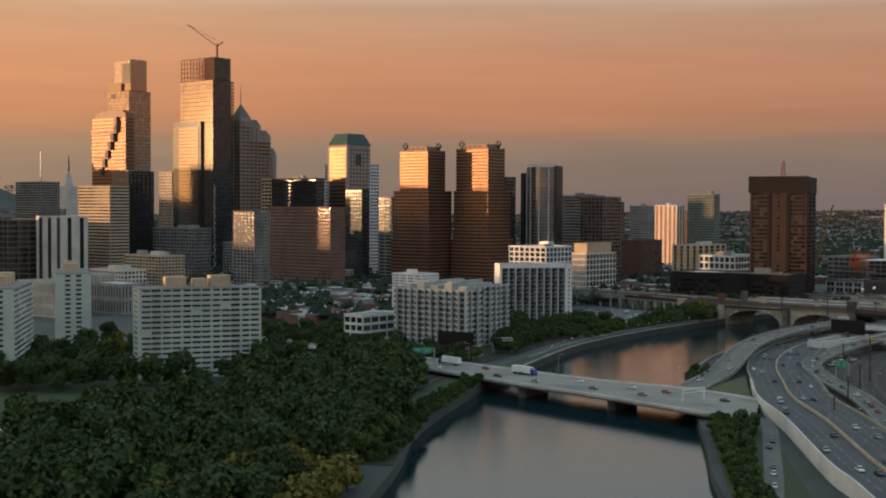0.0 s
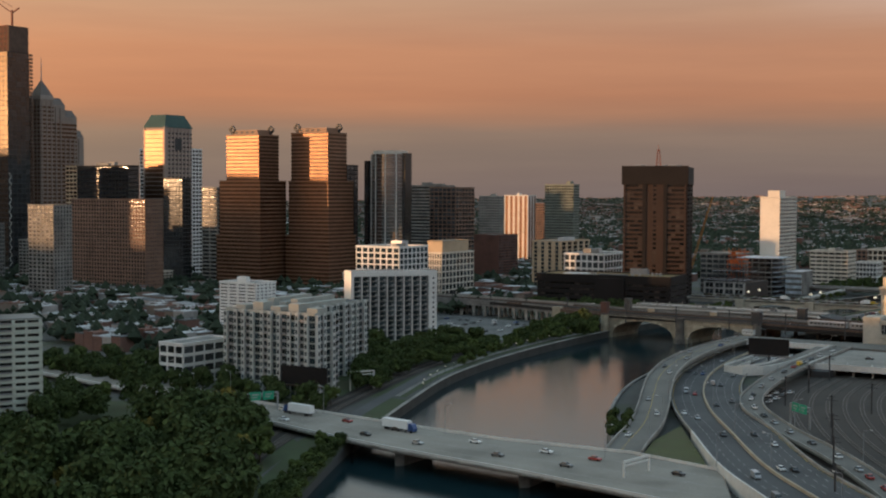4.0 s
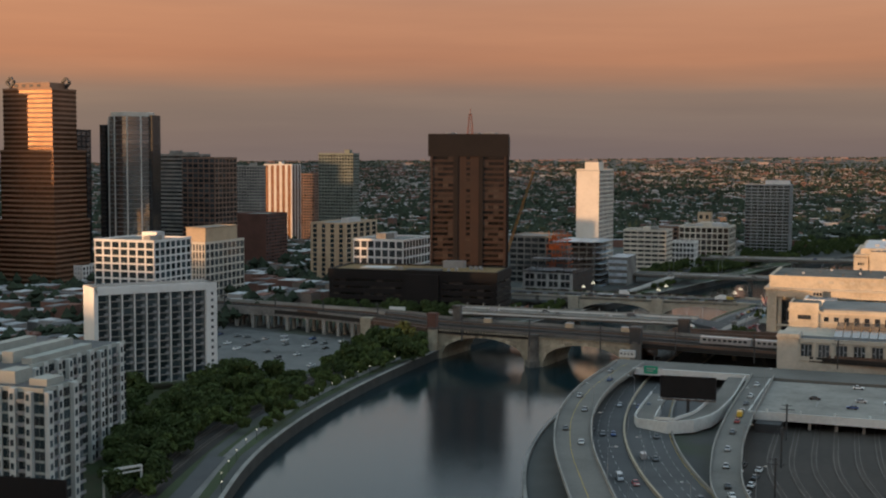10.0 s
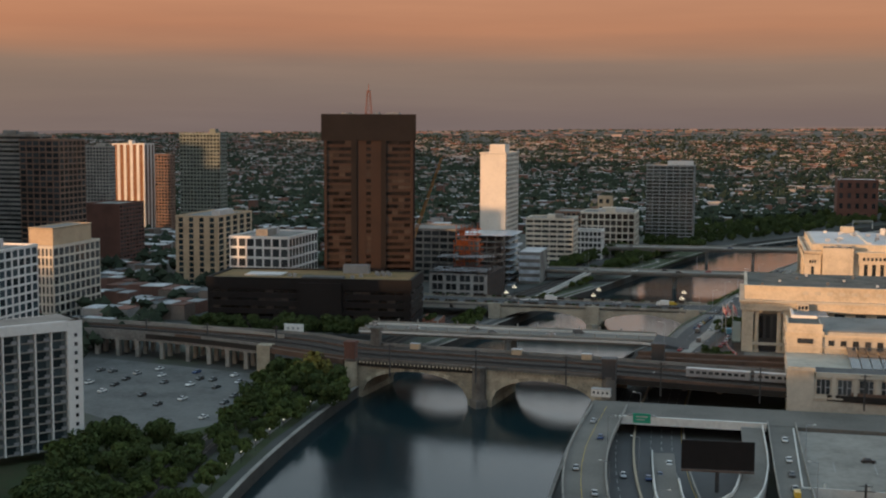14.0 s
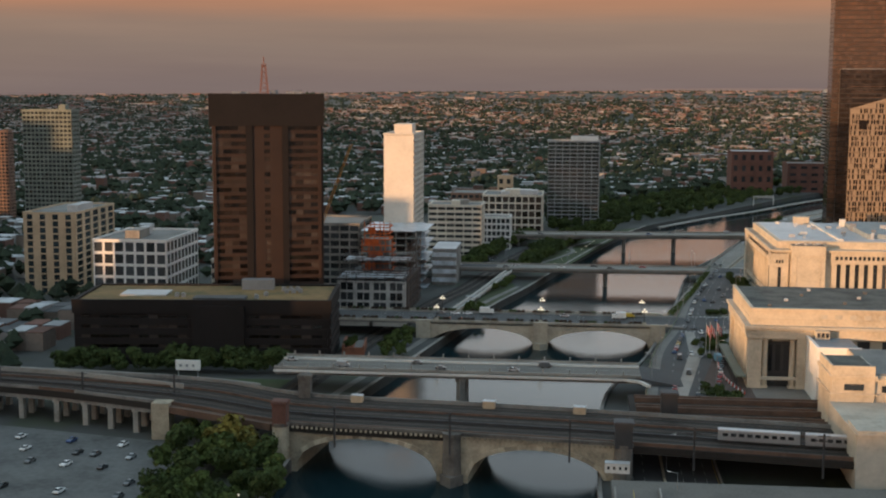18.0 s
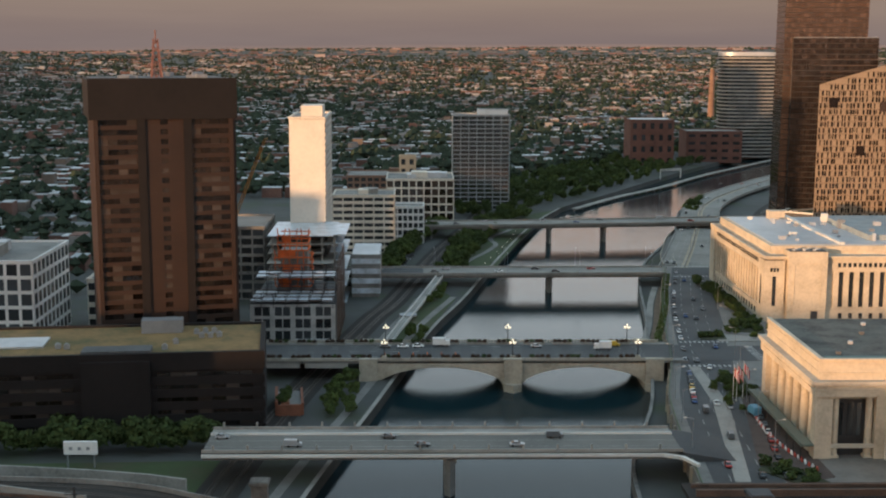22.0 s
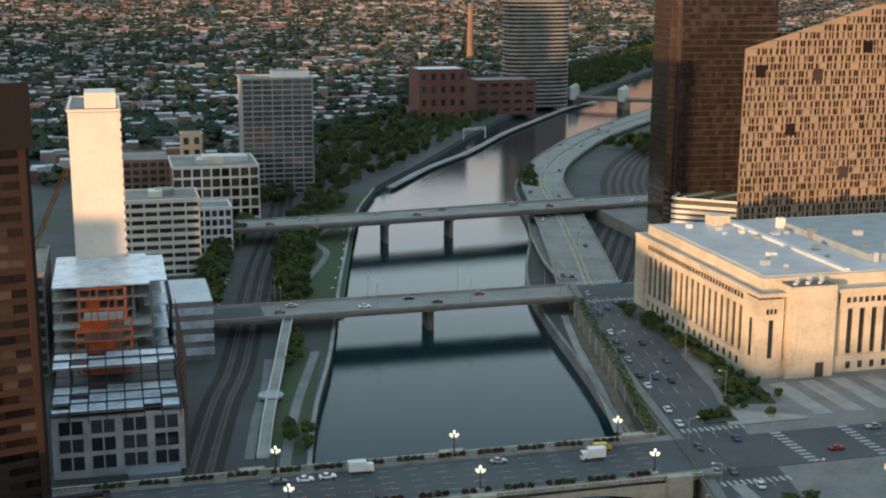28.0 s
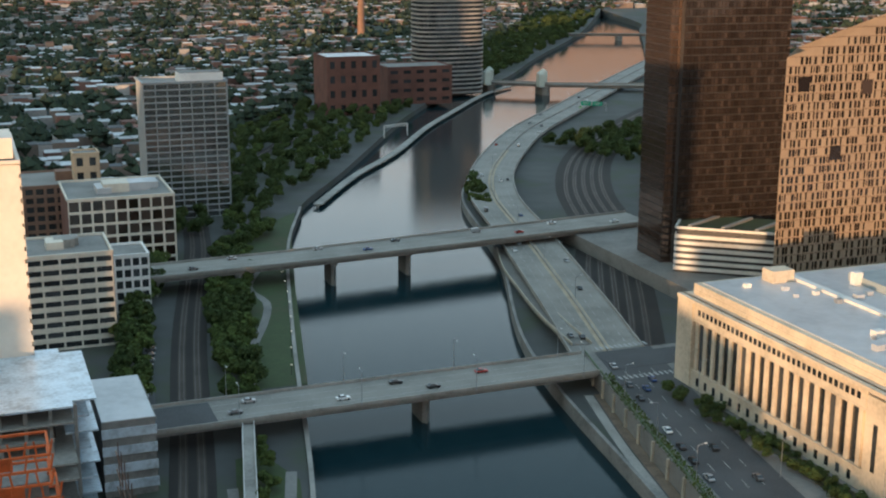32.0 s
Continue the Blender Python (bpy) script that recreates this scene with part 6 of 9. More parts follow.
def patterned_tower():
    """Pale panel tower with a woven pattern of narrow windows and a sloping roof line; its end wall runs back at a slant."""
    t = thing("patterned_residence_tower", "beige panelled residential tower with scattered slot windows", "skyscraper", (-232, 1364.5, PLAZA))
    W, D, lean = 92, 34, 0.85
    m = mat("beige_panel", (0.27, 0.2, 0.135), 0.5, var=0.12, scale=0.05, fine=0.4)

    def top(x):
        return 98.5 + 18.5 * x / 62 if x < 62 else 117

    def back(x):
        return x + lean * D

    b = MB()
    pts = [(0, top(0)), (62, top(62)), (W, top(W))]
    b.poly([(0, 0, -1), (W, 0, -1), (W, 0, pts[2][1]), (62, 0, pts[1][1]), (0, 0, pts[0][1])])
    b.poly([(back(0), D, -1), (back(W), D, -1), (back(W), D, pts[2][1]), (back(62), D, pts[1][1]), (back(0), D, pts[0][1])])
    b.poly([(0, 0, -1), (back(0), D, -1), (back(0), D, top(0)), (0, 0, top(0))]).poly([(W, 0, -1), (back(W), D, -1), (back(W), D, top(W)), (W, 0, top(W))])
    b.poly([(0, 0, top(0) - 3), (62, 0, top(62) - 3), (back(62), D, top(62) - 3), (back(0), D, top(0) - 3)]).poly([(62, 0, top(62) - 3), (W, 0, top(W) - 3), (back(W), D, top(W) - 3), (back(62), D, top(62) - 3)])
    part("shell", b, m, t)
    rng = random.Random(11)
    slot = MB().box(-0.5, -0.12, 0, 0.5, 0.12, 2.55).mesh("window", WINDOW_BROWN)
    thin = MB().box(-0.3, -0.12, 0, 0.3, 0.12, 2.9).mesh("window", WINDOW_BROWN)
    rest = MB()
    count = 0
    for j in range(34):
        z = 2 + j * 3.35
        for i in range(40):
            x = 1.4 + i * 2.28 + (0.42 if (j // 2 + i // 2) % 2 else -0.42) + rng.uniform(-0.12, 0.12)
            if z + 3.4 > top(x) or x > W - 1 or rng.random() < 0.04:
                continue
            if 40 < z and x < 50 and count < 280:
                piece("window", slot if rng.random() < 0.75 else thin, t, x, -0.03, z)
                count += 1
            else:
                w = rng.choice((0.5, 0.5, 0.3))
                rest.box(x - w, -0.14, z, x + w, 0.1, z + 2.6)
            if rng.random() < 0.22:
                rest.box(x + 0.95, -0.14, z + 0.3, x + 1.3, 0.1, z + 2.4)
    tagged(part("slot_glazing", rest, WINDOW_BROWN, t), kind="stuff")
    joint = MB()
    for j in range(34):
        joint.box(0, -0.06, 1.35 + j * 3.35, W, 0.02, 1.55 + j * 3.35)
    tagged(part("panel_joints", joint, STEEL_RUST, t), kind="stuff")
    for x, z in ((8, 86), (36, 84), (24, 60), (60, 96), (52, 40)):
        part("balcony_recess", MB().box(x - 2.4, -0.25, z, x + 2.4, 0.3, z + 5.4), WINDOW_BROWN, t)


patterned_tower()


def bronze_glass_tower():
    """Tall mirror-glass tower with a lower, slightly proud front block."""
    t = thing("bronze_glass_tower", "tall reddish glass tower reflecting the dawn", "skyscraper", (-226.5, 1455, PLAZA), -4)
    W, D, H = 50, 24, 196
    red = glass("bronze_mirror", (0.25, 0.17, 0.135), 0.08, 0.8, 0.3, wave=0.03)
    # the front block's darker reflection is put into this glass tint
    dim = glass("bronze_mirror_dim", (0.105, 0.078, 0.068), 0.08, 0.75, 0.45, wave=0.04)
    part("frame", MB().box(0.3, 0.3, -1, W, D, H), STEEL_DARK, t)
    part("front_block", MB().box(5, -2.7, -1, W + 6, D, 123.6), STEEL_DARK, t)

    def curtain(name, material, x0, x1, y, z0, z1, n, rows):
        p = MB()
        for i in range(n):
            for j in range(rows):
                p.box(x0 + (x1 - x0) * i / n + 0.1, y - 0.3, z0 + (z1 - z0) * j / rows + 0.18, x0 + (x1 - x0) * (i + 1) / n - 0.1, y, z0 + (z1 - z0) * (j + 1) / rows - 0.22)
        tagged(part(name, p, material, t), kind="stuff")

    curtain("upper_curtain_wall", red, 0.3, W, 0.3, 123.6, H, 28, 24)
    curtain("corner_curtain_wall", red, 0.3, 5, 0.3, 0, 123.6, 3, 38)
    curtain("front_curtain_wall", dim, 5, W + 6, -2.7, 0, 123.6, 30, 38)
    q = MB()
    for i in range(12):
        for j in range(62):
            q.box(0, 0.3 + (D - 0.3) * i / 12 + 0.1, H * j / 62 + 0.18, 0.3, 0.3 + (D - 0.3) * (i + 1) / 12 - 0.1, H * (j + 1) / 62 - 0.22)
    tagged(part("east_curtain_wall", q, red, t), kind="stuff")
    part("roof_slab", MB().box(5.4, -2.3, 123.6, W + 5.6, 0.2, 124), STEEL_GREY, t)


bronze_glass_tower()


def roof_garden_garage():
    t = thing("garage_with_roof_park", "striped parking garage with a lawn park on its roof", "parking garage", (-229, 1440, PLAZA), -38)
    W, D, H = 62, 30, 19
    part("body", MB().box(0.8, 0.8, -1, W, D, H), STEEL_DARK, t)
    for j in range(6):
        part("louvre_band", MB().box(0, 0, 1 + j * 2.8, W, D, 2.5 + j * 2.8), CONCRETE_WHITE, t)
    part("lawn", MB().box(1, 1, H, W - 1, D - 1, H + 0.4), GRASS, t, "roof lawn")
    for k in range(5):
        part("path", MB().beam((6 + 14 * k, 3, H + 0.42), (16 + 14 * k, D - 3, H + 0.42), 0.9), CONCRETE, t)
    part("kerb", MB().box(0, 0, H, W, 0.8, H + 1).box(0, 0, H, 0.8, D, H + 1), CONCRETE_WHITE, t)


roof_garden_garage()


def round_hospital_tower():
    t = thing("round_hospital_tower", "rounded banded glass hospital tower", "skyscraper", (-76, 2116, GROUND))
    a, b, H = 33, 20, 113
    poly = [(a * math.copysign(abs(math.cos(u)) ** 0.6, math.cos(u)), b * math.copysign(abs(math.sin(u)) ** 0.6, math.sin(u))) for u in (i * 2 * math.pi / 32 for i in range(32))]
    part("glass", MB().prism(poly, -1, H), MIRROR_DARK, t)
    for j in range(28):
        part("band", MB().prism([(x * 1.02, y * 1.02) for x, y in poly], j * H / 28, j * H / 28 + 1.6), CONCRETE, t)
    part("crown", MB().prism([(x * 1.02, y * 1.02) for x, y in poly], H - 1, H + 3), METAL_ROOF, t)


round_hospital_tower()


# ---- riverside houses ----
riverside_wing(-496, 618, 2, 50, 17, 41, 10, 12)
riverside_wing(-522, 664, 4, 34, 72, 39.5, 6, 11)
block("white_flats", "small white apartment block with sunlit end wall", -686, -656, 787, 806, 37, wall=WHITE, floors=16, bays=(4, 5), pier=1.6, span=1.4, faces="NW", single=False, huts=1)
block("brick_office", "brick office with dark glass corner", -927, -898, 1066, 1123, 28, wall=BRICK_BROWN, pane=WINDOW_BLUE, floors=9, bays=(4, 6), faces="NW", huts=2, pier=1.5)
block("white_parking_house", "low white parking house with open decks", -563, -548, 610, 645, 23, wall=WHITE, floors=4, bays=(3, 5), pier=0.8, span=1.6, faces="NW")


def framed_house():
    """White apartment slab in a thick frame, with a taller block behind it."""
    t = thing("framed_apartment_block", "white concrete apartment block with thick outer frame and balcony grid", "apartment block", (-573, 776, GROUND), 51.3)
    L, D, H = 51.5, 15, 44.5
    part("body", MB().box(0, 0.8, 3, L, D, H - 1), mat("slate_glass", (0.15, 0.175, 0.18), 0.25, 0.2, var=0.3), t)
    part("top_beam", MB().box(-0.6, -0.8, H - 3.2, L + 0.6, D + 0.4, H), WHITE, t)
    part("end_wall", MB().box(-0.8, -0.8, -1, 0.8, D, H), WHITE, t)
    part("frame_leg", MB().box(L - 4.2, -0.9, -1, L + 0.6, D, H), WHITE, t)
    slot = MB().box(-0.5, -0.1, 0, 0.5, 0.1, 1.2).mesh("slot_window", WINDOW)
    for j in range(14):
        piece("slot_window", slot, t, L - 1.6, -0.95, 1.5 + j * 2.9)
    nb, nf = 9, 13
    bw, fh = (L - 5) / nb, (H - 6.5) / nf
    for i in range(nb + 1):
        part("fin", MB().box(0.8 + i * bw - 0.22, -0.5, 3, 0.8 + i * bw + 0.22, 0.9, H - 3.2), WHITE, t)
    slabm = MB().box(-bw / 2 + 0.3, -0.35, 0, bw / 2 - 0.3, 0.9, 0.22).mesh("balcony_slab", CONCRETE)
    pane = MB().box(-bw / 2 + 0.5, -0.06, 0, bw * 0.2, 0.06, fh - 0.7).mesh("window", WINDOW_BLUE)
    railm = MB().box(0.1, -0.3, 0, bw / 2 - 0.35, -0.22, 1.0).mesh("balcony_rail", STEEL_GREY)
    for i in range(nb):
        for j in range(nf):
            x, z = 0.8 + (i + 0.5) * bw, 3.2 + j * fh
            piece("balcony_slab", slabm, t, x, 0, z)
            piece("window", pane, t, x, 0.74, z + 0.3)
            if (i * 7 + j * 3) % 4:
                piece("balcony_rail", railm, t, x, 0, z + 0.25)
    part("roof", MB().box(1, 0.5, H - 0.2, L - 1, D - 0.5, H + 0.1), GRAVEL_ROOF, t)


framed_house()
block("white_penthouse_block", "white apartment block with large steel-framed windows", -694, -655, 945, 983, 54.5, wall=WHITE, pane=WINDOW_BLUE, floors=12, bays=(7, 7), pier=1.1, span=1.0, faces="NW", single=False, category="apartment block", huts=2)


# ---- roads ----
def ribbon(name, pts, width, material, label, thick=0.0, category="road", kind="structure", lift=0.0):
    ln = smooth_line(pts, 7)
    a, b = offset_line(ln, -width / 2), offset_line(ln, width / 2)
    up = Vector((0, 0, lift))
    return tagged(new(name, MB().strip([p + up for p in a], [p + up for p in b], thick or None).mesh(name, material)), label, category, "", kind)


def marks(pts, offs, dash=4.0, lift=0.05, material=PAINT_WHITE, w=0.09, gap=2):
    ln = smooth_line(pts, dash)
    m = MB()
    for o in offs:
        a, b = offset_line(ln, o - w), offset_line(ln, o + w)
        for i in range(0, len(ln) - 1, gap):
            m.strip([a[i] + Vector((0, 0, lift)), a[i + 1] + Vector((0, 0, lift))], [b[i] + Vector((0, 0, lift)), b[i + 1] + Vector((0, 0, lift))])
    tagged(solo("lane_marks", m, material, "painted lane lines on the road", "road marking"), kind="stuff")


HIGHWAY = [(125, -60, 9), (45, 110, 9), (-42, 262, 9), (-144, 410, 9), (-172, 447, 9), (-219, 517, 8.8), (-254, 565, 8.2), (-286, 622, 7), (-313, 672, 6), (-336, 725, 5.2), (-353, 780, 4.8), (-363, 838, 4.6), (-368, 905, 4.6), (-368, 985, 4.6)]
ribbon("expressway", HIGHWAY, 31, ASPHALT, "curving six-lane riverside expressway", 1.2)
marks(HIGHWAY, (-10.5, -7, 4.5, 8, 11.5))
marks(HIGHWAY, (-14.6, 14.8), gap=1, material=PAINT_YELLOW)


def barrier(pts, off, h, w, material, label, name="barrier", drop=0.0):
    ln = offset_line(smooth_line(pts, 7), off)
    a, b = offset_line(ln, -w / 2), offset_line(ln, w / 2)
    return solo(name, MB().strip([p + Vector((0, 0, h)) for p in a], [p + Vector((0, 0, h)) for p in b], h + 0.1 + drop), material, label, "barrier", "structure")


barrier(HIGHWAY, -1.2, 1.0, 0.7, mat("tan_concrete", (0.38, 0.31, 0.22), 0.85, var=0.25), "tan concrete median barrier")
barrier(HIGHWAY[:8], -15.6, 1.0, 0.6, CONCRETE_WHITE, "white concrete retaining wall below the expressway", "retaining_wall", 5.2)
barrier(HIGHWAY[7:], -15.6, 0.9, 0.5, CONCRETE, "concrete road barrier")
barrier(HIGHWAY, 15.6, 0.9, 0.5, CONCRETE, "concrete road barrier")
QUEUE = [(-60, 300, 7), (-128, 420, 7), (-190, 515, 6.5), (-238, 595, 6.3), (-276, 645, 6.5), (-303, 690, 7.4), (-313, 740, 8.6), (-317, 800, 9.6), (-319, 892, 10)]
ribbon("service_road", QUEUE, 9, ASPHALT_OLD, "single-lane service ramp with queueing cars", 1.0)
barrier(QUEUE, 4.6, 0.9, 0.4, CONCRETE, "concrete ramp parapet")
barrier(QUEUE, -4.6, 0.9, 0.4, CONCRETE, "concrete ramp parapet")
RAMP = [(-307, 571, 6.7), (-313, 592, 6.8), (-320, 620, 7.2), (-332, 655, 8.1), (-346, 692, 8.9), (-361, 735, 9.6), (-373, 785, 10), (-379, 840, 10.1), (-379, 905, 10.1)]
ribbon("river_ramp", RAMP, 12, ASPHALT_OLD, "elevated curving ramp along the river wall", 1.6)
barrier(RAMP, -6.2, 1.0, 0.5, CONCRETE, "pale concrete ramp parapet")
barrier(RAMP, 6.2, 1.0, 0.5, CONCRETE, "pale concrete ramp parapet")
marks(RAMP, (-1,), gap=1, material=PAINT_YELLOW)
cols = MB()
for p in smooth_line(RAMP, 18)[2:]:
    cols.cyl(p.x, p.y, -2, p.z - 1.5, 1.0, 8)
tagged(solo("ramp_columns", cols, CONCRETE_DARK, "round concrete columns under the ramp", "column"), kind="stuff")
solo("station_street", MB().box(-386, 888, 8.8, -100, 914, 10.1), ASPHALT_OLD, "street on a concrete overpass before the railway", "road", "structure")
solo("overpass_edge", MB().box(-374, 886.6, 8.2, -324, 888, 11.0), CONCRETE_WHITE, "pale concrete overpass parapet", "barrier", "structure")
LOOP = [(-329, 884, 10), (-328, 835, 9.6), (-331, 803, 8.8), (-340, 791, 8.0), (-350, 797, 7.0), (-354, 826, 5.8), (-357, 862, 4.9)]
ribbon("loop_ramp", LOOP, 7, ASPHALT_OLD, "tight horseshoe ramp", 0.8)
barrier(LOOP, -3.6, 1.0, 0.4, CONCRETE_WHITE, "white curved ramp wall", "ramp_wall", 0.0)
barrier(LOOP[1:6], 3.7, 1.0, 0.5, CONCRETE_WHITE, "white curved ramp wall", "ramp_wall", 3.5)
barrier(LOOP[1:6], -3.8, 1.0, 0.4, CONCRETE_WHITE, "white curved ramp wall", "ramp_wall", 3.5)
solo("truck_yard", MB().box(-352, 805, 4.02, -332, 886, 4.3), ASPHALT, "asphalt yard inside the horseshoe ramp", "road", "structure")
solo("rail_yard", MB().poly([(-318, 820, 4.1), (-312, 700, 4.1), (-270, 625, 4.1), (-200, 510, 4.1), (-60, 310, 4.1), (140, 310, 4.1), (140, 905, 4.1), (-318, 905, 4.1)]), mat("yard_ballast", (0.042, 0.034, 0.028), 0.95, var=0.4, scale=0.03, fine=0.5), "brown ballast rail yard", "rail yard", "structure")


def track(pts, label="pair of rails on dark sleepers"):
    t = thing("railway_track", label, "railway track", group="yard tracks")
    ln = smooth_line(pts, 9)
    for o in (-0.72, 0.72):
        a, b = offset_line(ln, o - 0.09), offset_line(ln, o + 0.09)
        part("rail", MB().strip([p + Vector((0, 0, 0.26)) for p in a], [p + Vector((0, 0, 0.26)) for p in b], 0.16), RAIL, t)
    a, b = offset_line(ln, -1.35), offset_line(ln, 1.35)
    part("sleeper_bed", MB().strip([p + Vector((0, 0, 0.12)) for p in a], [p + Vector((0, 0, 0.12)) for p in b], 0.1), mat("sleepers", (0.055, 0.043, 0.034), 0.9, var=0.4, scale=0.1, fine=1.5), t)


for i in range(15):
    o = i * 7.2
    track([(-306 + o * 0.95, 900, 4.1), (-304 + o * 0.95, 800, 4.1), (-298 + o, 735, 4.1), (-272 + o, 660, 4.1), (-225 + o * 1.02, 575, 4.1), (-150 + o * 1.04, 460, 4.1), (-50 + o * 1.05, 320, 4.1)])
EAST_TRACK = [(-300, 270, 4.1), (-350, 370, 4.1), (-400, 470, 4.1), (-440, 560, 4.1), (-464, 633, 4.1), (-489, 720, 4.1), (-503, 800, 4.1), (-511, 880, 4.1), (-512, 960, 4.1), (-497, 1100, 4.1), (-472, 1245, 4.1), (-460, 1299, 4.1), (-437, 1438, 4.1), (-412, 1560, 4.1), (-383, 1700, 4.1), (-300, 1860, 4.1), (-200, 2030, 4.1)]
ribbon("track_bed", EAST_TRACK, 13, BALLAST, "dark ballast bed of the riverside railway", category="railway", lift=0.03)
for o in (-2.6, 2.6):
    track([tuple(p) for p in offset_line([Vector(p) for p in EAST_TRACK], o)], "riverside freight track on dark ballast")
SOUTH = [(-306, 1362, 4.1), (-279, 1415, 4.1), (-248, 1478, 4.1), (-217, 1540, 4.1), (-180, 1640, 4.1), (-130, 1735, 4.1), (-70, 1815, 4.1), (20, 1915, 4.1), (120, 2010, 4.1)]
ribbon("south_track_bed", [(x + 10, y, z) for x, y, z in SOUTH], 34, BALLAST, "dark ballast of the southern tracks", category="railway", lift=0.04)
for o in (-2, 4, 10, 16, 22):
    track([(x + o, y, z) for x, y, z in SOUTH], "curving track in the dark cutting")
SOUTHWAY = [(-306, 1350, 9.4), (-288, 1415, 9.2), (-271, 1480, 8.8), (-253, 1550, 8.4), (-234, 1625, 8), (-206, 1695, 7.6), (-165, 1768, 7.4), (-109, 1853, 7.2), (-25, 1955, 7.2), (40, 2035, 7.2), (140, 2155, 7.2), (330, 2380, 7.2), (520, 2600, 7.2)]
ribbon("southern_expressway", SOUTHWAY, 27, MATS["pale_road"], "pale worn expressway curving along the river", 1.4)
barrier(SOUTHWAY, 0, 0.9, 0.5, CONCRETE, "concrete median barrier")
barrier(SOUTHWAY, -13.5, 0.9, 0.5, CONCRETE, "concrete road barrier")
barrier(SOUTHWAY, 13.5, 0.9, 0.5, CONCRETE, "concrete road barrier")
marks(SOUTHWAY, (-9, -5, 4.5, 8.5))


def parking_deck():
    t = thing("parking_deck", "wide concrete parking deck on columns over the yard", "parking deck", (-315, 813, 0))
    part("slab", MB().box(0, 0, 7.6, 190, 73, 9.2), mat("worn_deck", (0.27, 0.25, 0.22), 0.9, var=0.3, scale=0.06, fine=0.5), t)
    part("edge_beam", MB().box(-0.4, -0.5, 7.2, 190, 0, 10.2).box(-0.5, 0, 7.2, 0, 73, 10.2), CONCRETE_WHITE, t)
    for i in range(18):
        for j in range(2):
            part("column", MB().box(2 + i * 9.4, 2 + j * 20, 3, 3 + i * 9.4, 3 + j * 20, 7.6), CONCRETE, t)
    # dark sheet under the slab in place of the shade there
    part("back_shade", MB().box(2, 55, 3, 190, 56, 7.6), STEEL_DARK, t)
    part("stair_hut", MB().box(3, -8, 3, 12, -0.5, 7.2), STEEL_DARK, t)
    for k in range(9):
        part("post", MB().cyl(6 + k * 12, 3, 9.2, 10.6, 0.35, 6), CONCRETE_WHITE, t)
        part("stall_line", MB().box(10 + k * 12, 22, 9.2, 10.2 + k * 12, 34, 9.22), PAINT_WHITE, t)
    part("joint", MB().box(52, 0, 9.2, 52.6, 73, 9.24), DARK_ROOF, t)


parking_deck()


def billboard(x, y, z, w, h, turn, post=True):
    t = thing("billboard", "large dark billboard seen from behind on a steel post", "billboard", (x, y, GROUND), turn)
    part("board", MB().box(-w / 2, -0.4, z - GROUND - h / 2, w / 2, 0.4, z - GROUND + h / 2), BLACK_METAL, t)
    part("catwalk", MB().box(-w / 2, -1.2, z - GROUND - h / 2 - 0.6, w / 2, 0.6, z - GROUND - h / 2 - 0.3), STEEL_RUST, t)
    part("post", MB().cyl(0, 0.6, 0, z - GROUND - h / 2, 0.6, 10), STEEL_DARK, t)
    for k in range(4):
        part("brace", MB().beam((-w / 2 + w * (k + 0.5) / 4, 0.5, z - GROUND - h / 2), (-w / 2 + w * (k + 0.5) / 4, 1.4, z - GROUND + h / 2 - 1), 0.12), STEEL_RUST, t)


billboard(-339, 822, 15.5, 21, 8.5, 4)
billboard(-474, 607, 15, 23, 8, 8)


def sign_gantry(x, y, z, turn, w, h=7, green=True, panels=2):
    t = thing("sign_gantry", "steel road gantry with green direction signs" if green else "pale steel signal gantry over the tracks", "gantry", (x, y, z), turn)
    fm = STEEL_GREY if green else CONCRETE_WHITE
    for s in (-1, 1):
        part("leg", MB().beam((s * w / 2, 0, 0), (s * w / 2, 0, h), 0.28), fm, t)
    part("beam", MB().beam((-w / 2, 0, h), (w / 2, 0, h), 0.3).beam((-w / 2, 0, h - 1.4), (w / 2, 0, h - 1.4), 0.2), fm, t)
    if green:
        gm = mat("sign_green", (0.01, 0.28, 0.16), 0.5, var=0.1)
        for k in range(panels):
            c = (k - (panels - 1) / 2) * (w * 0.8 / panels)
            s = part("sign", MB().box(c - w * 0.34 / panels, -0.45, h - 2.6, c + w * 0.34 / panels, -0.3, h + 0.8), gm, t, "green direction sign")
            part("text_bar", MB().box(c - w * 0.22 / panels, -0.5, h - 0.6, c + w * 0.22 / panels, -0.46, h - 0.1).box(c - w * 0.22 / panels, -0.5, h - 1.6, c + w * 0.12 / panels, -0.46, h - 1.2), PAINT_WHITE, s)


sign_gantry(-472, 647, GROUND, 62, 12, 8.5, False)
sign_gantry(-463, 566, 6.6, 62, 14, 7)
sign_gantry(-272, 655, 6, -40, 13, 8)
sign_gantry(-366, 887, 8, 0, 9, 3.4, True, 1)
sign_gantry(-289, 541, 6.6, 80, 14, 5, False)
sign_gantry(-20, 1925, 7.5, -30, 24, 7)
sign_gantry(-210, 1870, 4, 20, 22, 9, False)


# ---- cars ----
PAINTS = [mat("paint_" + n, c, 0.3, m, var=0.05, spec=0.6) for n, c, m in (("white", (0.75, 0.75, 0.74), 0), ("black", (0.02, 0.02, 0.022), 0.1), ("silver", (0.42, 0.43, 0.44), 0.5), ("grey", (0.13, 0.135, 0.14), 0.4), ("red", (0.35, 0.03, 0.025), 0.1), ("blue", (0.03, 0.07, 0.2), 0.2), ("green", (0.2, 0.5, 0.04), 0.1), ("yellow", (0.6, 0.38, 0.04), 0.0))]
TYRE = mat("tyre", (0.02, 0.02, 0.02), 0.9, var=0.2)
TAIL = mat("tail_lamp", (0.5, 0.02, 0.02), 0.4, var=0.1)
